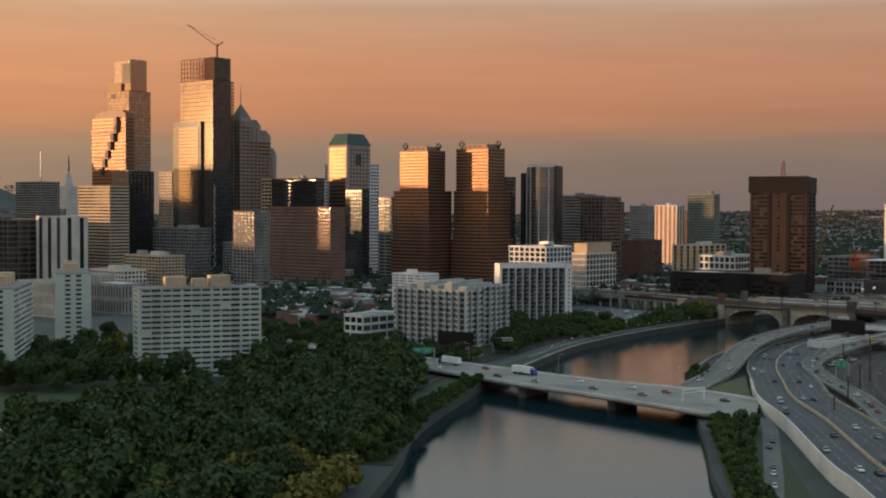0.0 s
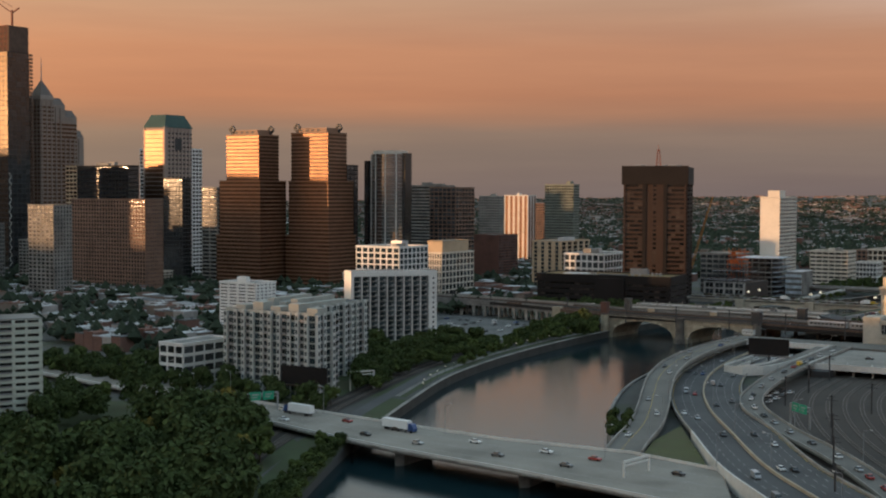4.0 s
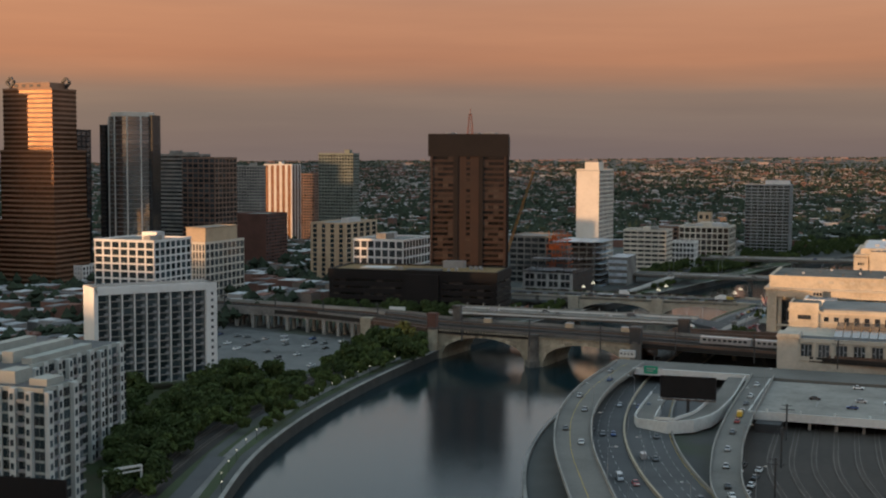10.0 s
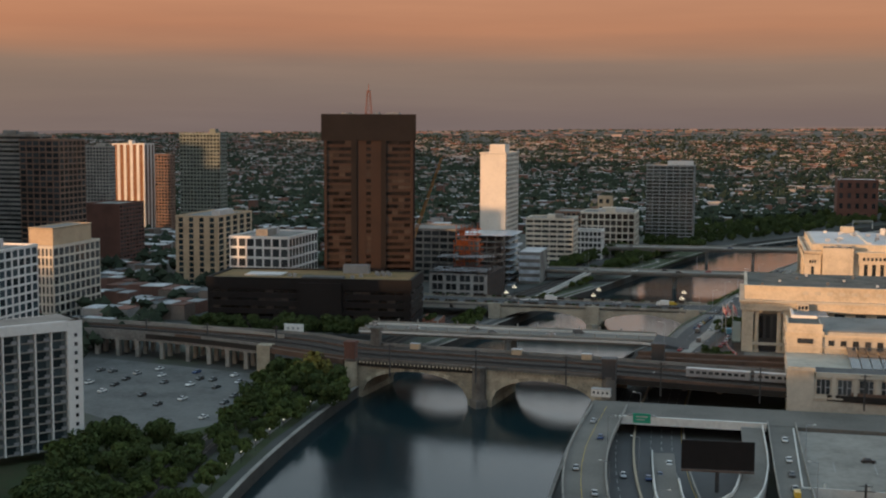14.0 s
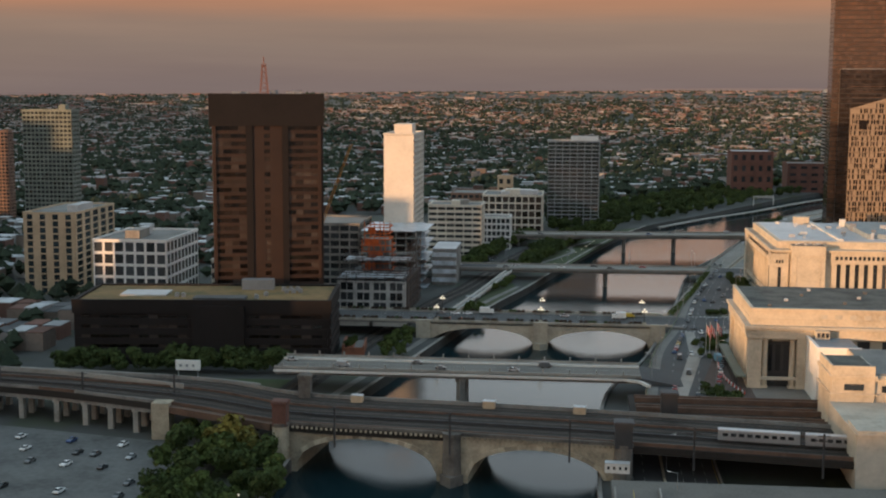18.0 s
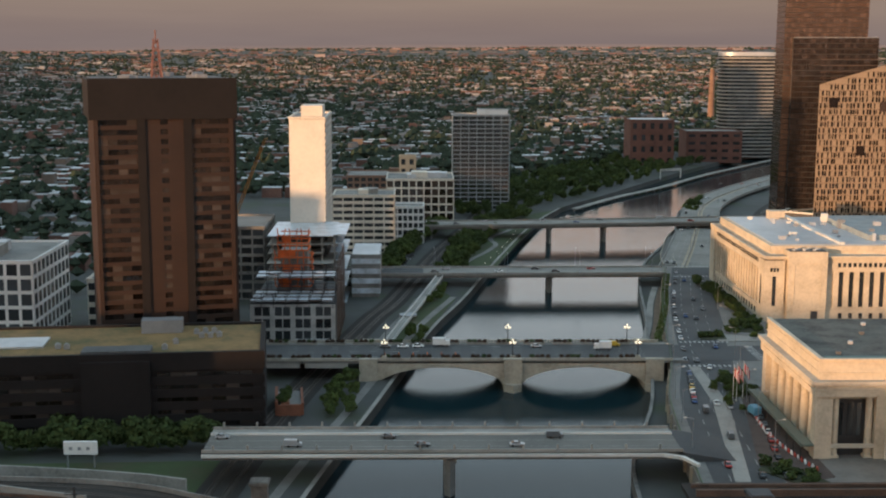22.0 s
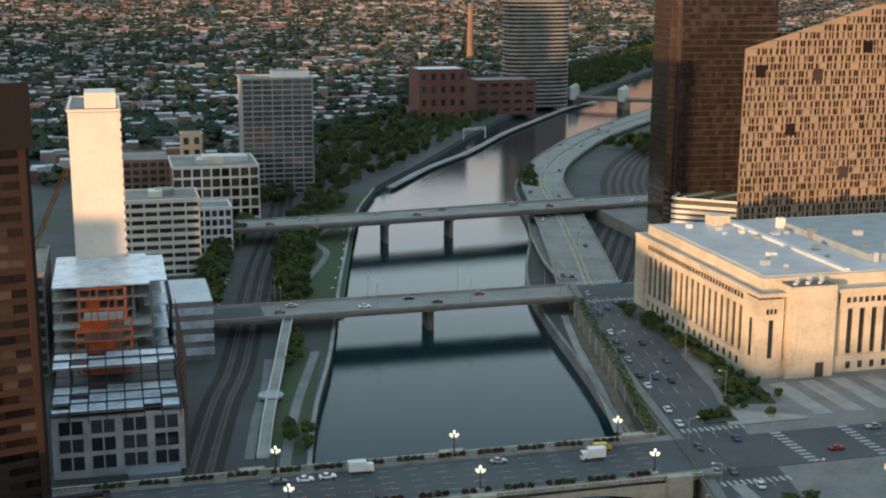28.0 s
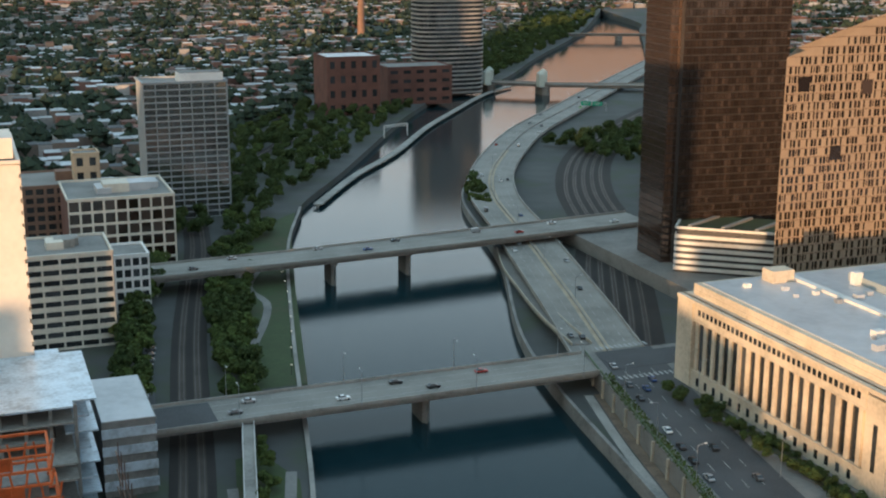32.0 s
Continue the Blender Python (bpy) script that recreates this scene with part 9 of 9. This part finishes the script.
def bush(x, y, z, k=0, s=1.0):
    ob = new("bush", BUSH[k])
    ob.matrix_world = pose(x, y, z - 0.45 * s, 0, 0, brng.uniform(0, 360)) @ Matrix.Diagonal((s * brng.uniform(0.8, 1.3), s, s * brng.uniform(0.8, 1.2), 1))
    tagged(ob, ("dark green clipped shrub in a bed", "mid-green leafy shrub in a bed", "russet shrub in a bridge planter")[k], "shrub", "shrubs")


def bed(poly, z, label, plants, kinds=(0, 0, 1), s=1.0):
    solo("planting_bed", MB().prism(poly, z, z + 0.35), mat("bed_soil", (0.045, 0.05, 0.025), 0.95, var=0.4), label, "planting bed", "structure")
    xs, ys = [p[0] for p in poly], [p[1] for p in poly]
    n = 0
    for _ in range(plants * 12):
        x, y = brng.uniform(min(xs), max(xs)), brng.uniform(min(ys), max(ys))
        if n < plants and inside(x, y, poly):
            bush(x, y, z + 0.35, brng.choice(kinds), s * brng.uniform(0.7, 1.3))
            n += 1


bed([(-306.5, 1222), (-300, 1222), (-300, 1296), (-301.5, 1300)], PLAZA, "planted strip along the post office wall", 34)
bed([(-317, 1199), (-303, 1196), (-300, 1212), (-305, 1222), (-312, 1222)], PLAZA, "planted corner bed with shrubs and small trees", 20)
bed([(-342, 1102), (-337, 1128), (-330, 1128), (-332, 1104), (-337, 1098)], PLAZA, "planted forecourt bed beside the flags", 20)
bed([(-352, 1022), (-341, 1006), (-333, 1008), (-338, 1018), (-347, 1030)], PLAZA, "round-ended planted bed before the station", 18)
bed([(-333, 1184), (-322, 1184), (-321, 1192), (-330, 1194)], PLAZA, "small street-corner bed", 8)
solo("dropoff_road", MB().prism([(-346, 1010), (-331.5, 1016), (-331.8, 1096), (-327, 1112), (-333, 1112), (-338, 1096), (-344, 1062), (-350, 1030)], PLAZA + 0.02, PLAZA + 0.09), mat("dark_brick_paving", (0.085, 0.06, 0.05), 0.9, var=0.3, scale=0.2, fine=2), "dark brick drop-off road before the station", "road", "structure")
solo("forecourt_kerb", MB().prism([(-361, 1012), (-356.5, 1012), (-344, 1090), (-343, 1140), (-347, 1140), (-349, 1092)], PLAZA + 0.02, PLAZA + 0.2), CONCRETE, "pale concrete pavement beside the avenue", "pavement", "structure")
canopy = thing("station_canopy", "grey-green metal canopy along the colonnade", "canopy", (-337, 1032, PLAZA))
part("roof", MB().box(0, -1, 4.2, 3.6, 60, 4.7).box(-0.2, -1.2, 4.1, 0.2, 60.2, 5.0), mat("canopy_green", (0.13, 0.16, 0.13), 0.6, 0.2, var=0.2), canopy)
for k in range(9):
    part("post", MB().cyl(0.3, 0.5 + k * 7.3, 0, 4.2, 0.14, 6), STEEL_DARK, canopy)
for k in range(28):
    f = k / 27
    x, y = (-338.5 + 3.5 * f ** 2 - 8 * f * (1 - f), 1078 - 56 * f)
    b = thing("traffic_barrier", "red and white plastic traffic barrier", "barrier", (x, y, PLAZA + 0.09), 90 - 8 * f, "barrier line")
    part("body", MB().box(-0.95, -0.22, 0, 0.95, 0.22, 0.5).box(-0.9, -0.12, 0.5, 0.9, 0.12, 1.0), mat("barrier_red", (0.55, 0.06, 0.03), 0.6) if k % 2 else mat("barrier_white", (0.75, 0.74, 0.72), 0.6), b)


def delivery_truck(x, y, z, heading, box_mat, label):
    t = thing("delivery_truck", label, "truck", (x, y, z), heading)
    part("cargo_box", MB().box(-3.2, -1.15, 0.9, 1.6, 1.15, 3.5), box_mat, t)
    part("cab", MB().prism([(1.7, -1.05), (3.6, -1.05), (3.6, 1.05), (1.7, 1.05)], 0.6, 2.6, 0.92), box_mat, t)
    part("windscreen", MB().box(3.5, -0.85, 1.5, 3.62, 0.85, 2.3), WINDOW, t)
    part("chassis", MB().box(-3.2, -0.5, 0.5, 3.4, 0.5, 0.9), STEEL_DARK, t)
    for a in (-2.2, 2.5):
        for s in (-1, 1):
            part("wheel", MB().box(a - 0.42, s * 1.05 - 0.15, 0.06, a + 0.42, s * 1.05 + 0.15, 0.86).box(a - 0.28, s * 1.05 - 0.16, 0, a + 0.28, s * 1.05 + 0.16, 0.94), STEEL_DARK, t)


delivery_truck(-339, 1076, PLAZA + 0.09, 95, mat("truck_blue", (0.12, 0.3, 0.42), 0.5), "light blue delivery truck on the drop-off road")
delivery_truck(-376, 1164, 11.4, 178, WHITE, "white box truck stopped on the arch bridge")
delivery_truck(-440, 1170, 11.4, 0, WHITE, "white box truck parked on the arch bridge")
for k in range(9):
    put_car(-345.5 + k * 1.15 + brng.uniform(-0.2, 0.2), 1016 + k * 8.2, PLAZA + 0.09, 84)
for k in range(7):
    put_car(-355.2 + k * 1.0, 1092 + k * 6.1, PLAZA + 0.07, 82)

# ---- planted edge of the avenue and the walk below it ----
EDGE = [(-352, 1182, PLAZA), (-338, 1240, PLAZA), (-328, 1290, PLAZA), (-319.5, 1330, PLAZA)]
hedge = MB()
for p in smooth_line(EDGE, 0.35):
    for _ in range(5):
        q = p + Vector((brng.uniform(-0.7, 2.6), brng.uniform(-0.4, 0.4), brng.uniform(0.1, 1.7) - 0.25))
        n = Vector((brng.gauss(0, 1), brng.gauss(0, 1), brng.gauss(0.5, 1))).normalized()
        u = n.orthogonal().normalized() * brng.uniform(0.25, 0.55)
        v = n.cross(u)
        hedge.poly([q + u, q + v * 0.7, q - u, q - v * 0.7])
tagged(new("hedge", hedge.mesh("hedge", LEAF_MID)), "long green hedge grown over the avenue railing", "hedge", kind="stuff")
LOWER = [(-352, 1200, 4.05), (-342.5, 1240, 4.05), (-332.5, 1290, 4.05), (-322.5, 1332, 4.05)]
ribbon("earth_strip", [(x + 2.2, y, z) for x, y, z in LOWER], 3.4, mat("bare_earth", (0.16, 0.115, 0.08), 0.95, var=0.35, scale=0.2, fine=1.5), "bare brown earth below the avenue wall", category="ground", lift=0.05)
ribbon("river_walk", [(x - 1.6, y, z) for x, y, z in LOWER], 3.0, CONCRETE, "pale concrete river walk below the avenue", category="path", lift=0.07)
FRONTAGE = [(-306.5, 1366, 9.6), (-302, 1398, 8.6), (-296, 1426, 7.4), (-289, 1455, 6.4), (-281.5, 1486, 5.8), (-270, 1520, 5.6)]
ribbon("frontage_ramp", [(x - 3.2, y, z) for x, y, z in FRONTAGE], 7, ASPHALT_OLD, "sloping frontage ramp beside the expressway", 1.2)
for o in (-3.6, 3.6):
    barrier([(x - 3.2, y, z) for x, y, z in FRONTAGE], o, 1.0, 0.4, GRANITE, "pale concrete ramp parapet")
ribbon("median_strip", [(x, y, z + 0.03) for x, y, z in SOUTHWAY[:7]], 3.4, mat("tan_concrete", (0.38, 0.31, 0.22), 0.85, var=0.25), "tan concrete strip along the median", category="median")

# ---- arch bridge furniture ----
for y in (1148.4, 1173.6):
    for k in range(13):
        x = -505 + k * 11.4
        pl = thing("bridge_planter", "concrete planter of russet and green shrubs", "planter", (x, y, 11.6), 0, "bridge planters")
        part("trough", MB().box(-4.2, -0.6, 0, 4.2, 0.6, 0.7), CONCRETE, pl)
        part("soil", MB().box(-4.0, -0.45, 0.7, 4.0, 0.45, 0.76), SOIL, pl)
        for i in range(4):
            ob = new("shrub", BUSH[brng.choice((2, 2, 2, 0))])
            ob.parent = pl
            ob.location = (-3 + 2 * i, 0, 0.35)
            ob.rotation_euler = (0, 0, brng.uniform(0, 6))
            ob.scale = (0.75, 0.6, 0.65)
cone_m = mat("cone_orange", (0.7, 0.16, 0.03), 0.6)
for k in range(6):
    c = thing("traffic_cone", "orange traffic cone on the bridge roadway", "traffic cone", (-462 + k * 5.5, 1156.5, 11.4), 0, "traffic cones")
    part("cone", MB().cyl(0, 0, 0.06, 1.0, 0.26, 8, 0.2), cone_m, c)
    part("foot", MB().box(-0.34, -0.34, 0, 0.34, 0.34, 0.06), STEEL_DARK, c)

# ---- east bank strip between the arch bridge and the girder bridge ----
RAMP_WALK = [(-462, 1205, 4.3), (-456, 1240, 5.0), (-449, 1275, 6.5), (-442, 1310, 8.4), (-437.5, 1332, 9.6)]
ribbon("stair_ramp", RAMP_WALK, 3.4, CONCRETE, "long pale concrete foot ramp up to the bridge", 1.0, category="ramp")
for o in (-1.7, 1.7):
    barrier(RAMP_WALK, o, 1.0, 0.25, CONCRETE_WHITE, "pale concrete ramp parapet")
ribbon("lower_ramp", [(-466, 1205, 4.2), (-460, 1240, 4.2), (-454, 1268, 4.2), (-449, 1300, 4.2)], 3.0, PAVING, "lower paved walk beside the ramp", category="path", lift=0.05)
for p in smooth_line(RAMP_WALK, 11)[3:]:
    solo("ramp_pier", MB().box(p.x - 0.5, p.y - 0.5, 3.9, p.x + 0.5, p.y + 0.5, p.z - 1.0), CONCRETE, "square concrete pier under the foot ramp", "column")
ob = thing("turning_platform", "round concrete landing joining the ramps", "platform", (-453.5, 1256, 4))
part("slab", MB().cyl(0, 0, 1.3, 1.9, 4.2, 16), CONCRETE, ob)
part("stem", MB().cyl(0, 0, 0, 1.3, 1.2, 10), CONCRETE_DARK, ob)
part("railing", MB().cyl(0, 0, 1.9, 2.0, 4.2, 16), STEEL_GREY, ob)
solo("car_park", MB().prism([(-476, 1376), (-459, 1372), (-452, 1440), (-461, 1442)], 4.02, 4.12), ASPHALT, "small asphalt car park behind the tracks", "road", "structure")
for k in range(9):
    put_car(-462.5 + k * 1.2, 1380 + k * 6, 4.13, 172)
# retaining wall, sign box and brick terrace by the black office block
wall_line = [(-640, 1034), (-585, 1031), (-548, 1026), (-525, 1021), (-514, 1017)]
ln = smooth_line([(x, y, 10.6) for x, y in wall_line], 6)
solo("retaining_wall", MB().strip([tuple(p) for p in ln], [tuple(p) for p in offset_line(ln, 0.8)], 7), CONCRETE, "long pale retaining wall above the tracks", "wall", "structure")
sg = thing("sign_box", "white box sign on two posts above the verge", "sign", (-551, 1046, 4.0))
part("panel", MB().box(-5, -0.5, 4.2, 5, 0.5, 8.2), WHITE, sg)
for x in (-4, 4):
    part("post", MB().box(x - 0.2, -0.2, 0, x + 0.2, 0.2, 4.2), STEEL_GREY, sg)
for k in range(3):
    part("window", MB().box(-3.4 + k * 2.6, -0.54, 5.6, -2.4 + k * 2.6, -0.5, 6.6), STEEL_GREY, sg)
tr = thing("brick_terrace", "orange brick garden terrace with planting beside the office", "terrace", (-492, 1106, 4.0), 6)
ob_brick = mat("orange_brick", (0.24, 0.09, 0.05), 0.9, var=0.3, scale=0.3, fine=2)
part("wall", MB().box(-7, -6, 0, -6, 14, 5).box(2, -6, 0, 2.8, 14, 4.4).box(-6, -6.9, 0, 2, -6, 4), ob_brick, tr)
part("deck", MB().box(-6, -6, 0, 2, 14, 3.2), PAVING, tr)
part("planter", MB().box(-5, -4, 3.2, -2, 12, 4), ob_brick, tr)
for k in range(16):
    bush(-496 + brng.uniform(-1.2, 1.2), 1103 + k * 0.9, 8.0, brng.choice((0, 1)), 0.9)

# ---- tracks between the bridge and the station ----
sd = thing("station_track_deck", "dark steel track deck with long girders before the station", "bridge")
part("deck", MB().box(-378, 965, 12.2, -100, 1004, 13.4), BALLAST, sd)
for k in range(6):
    part("girder", MB().box(-376, 967 + k * 6.6, 13.4, -140, 968 + k * 6.6, 15.2 if k % 2 == 0 else 14.4), STEEL_RUST, sd)
for k in range(5):
    for o in (2.4, 3.9):
        part("rail", MB().box(-374, 967 + k * 6.6 + o, 13.4, -140, 967.16 + k * 6.6 + o, 13.62), RAIL, sd)
for k in range(9):
    part("column", MB().box(-370 + k * 14, 966, 4, -368 + k * 14, 968, 12.2), CONCRETE_DARK, sd)
ap = solo("bridge_approach", MB().strip([(-373, 1030, 13.6), (-356, 1030, 10.75)], [(-373, 1053, 13.6), (-356, 1053, 10.75)], 2.6), ASPHALT, "sloping asphalt approach from the avenue", "road", "structure")

# ---- street corner before the post office ----
for k in range(11):
    for y in (1187.5, 1208):
        if (k * 3 + int(y)) % 5:
            tree(-288 + k * 9.5 + brng.uniform(-1, 1), y + brng.uniform(-0.8, 0.8), PLAZA, 3, 0.34)
paver = mat("pale_paver", (0.3, 0.28, 0.25), 0.9, var=0.25, scale=0.2, fine=1.2)
for k in range(8):
    solo("plaza_strip", MB().box(-296 + k * 11, 1184, PLAZA + 0.01, -290 + k * 11, 1214, PLAZA + 0.05), paver, "pale paving strip before the post office", "pavement", "structure")
solo("corner_pavement", MB().prism([(-326, 1181), (-300, 1181), (-300, 1183.5), (-320, 1194), (-326, 1194)], PLAZA + 0.14, PLAZA + 0.24), CONCRETE, "pale concrete street corner", "pavement", "structure")
for x in (-318, -296):
    zebra = MB()
    for k in range(10):
        zebra.box(x, 1150 + k * 2.4, PLAZA + 0.135, x + 3.4, 1151.1 + k * 2.4, PLAZA + 0.145)
    tagged(solo("crosswalk", zebra, PAINT_WHITE, "white zebra crossing bars over the side street", "road marking"), kind="stuff")
lane = MB()
for y in (1158, 1161, 1164.5):
    for k in range(16):
        lane.box(-288 + k * 7, y, PLAZA + 0.135, -284.6 + k * 7, y + 0.16, PLAZA + 0.142)
tagged(solo("lane_marks", lane, PAINT_WHITE, "dashed lane marks on the side street", "road marking"), kind="stuff")
for x, y, h in ((-306, 1156, 0), (-270, 1166, 180), (-250, 1156, 0), (-232, 1166, 180), (-286, 1169, 180)):
    put_car(x, y, PLAZA + 0.14, h)

# ---- far chimney ----
ch = thing("chimney", "tall brown brick chimney among the far houses", "chimney", (13, 2681, land(13, 2681) - 1))
part("shaft", MB().cyl(0, 0, 0, 90 - land(13, 2681), 5.5, 14, 0.65), BRICK_BROWN, ch)
part("rim", MB().cyl(0, 0, 90 - land(13, 2681), 90 + 1.5 - land(13, 2681), 3.9, 14), CONCRETE_DARK, ch)
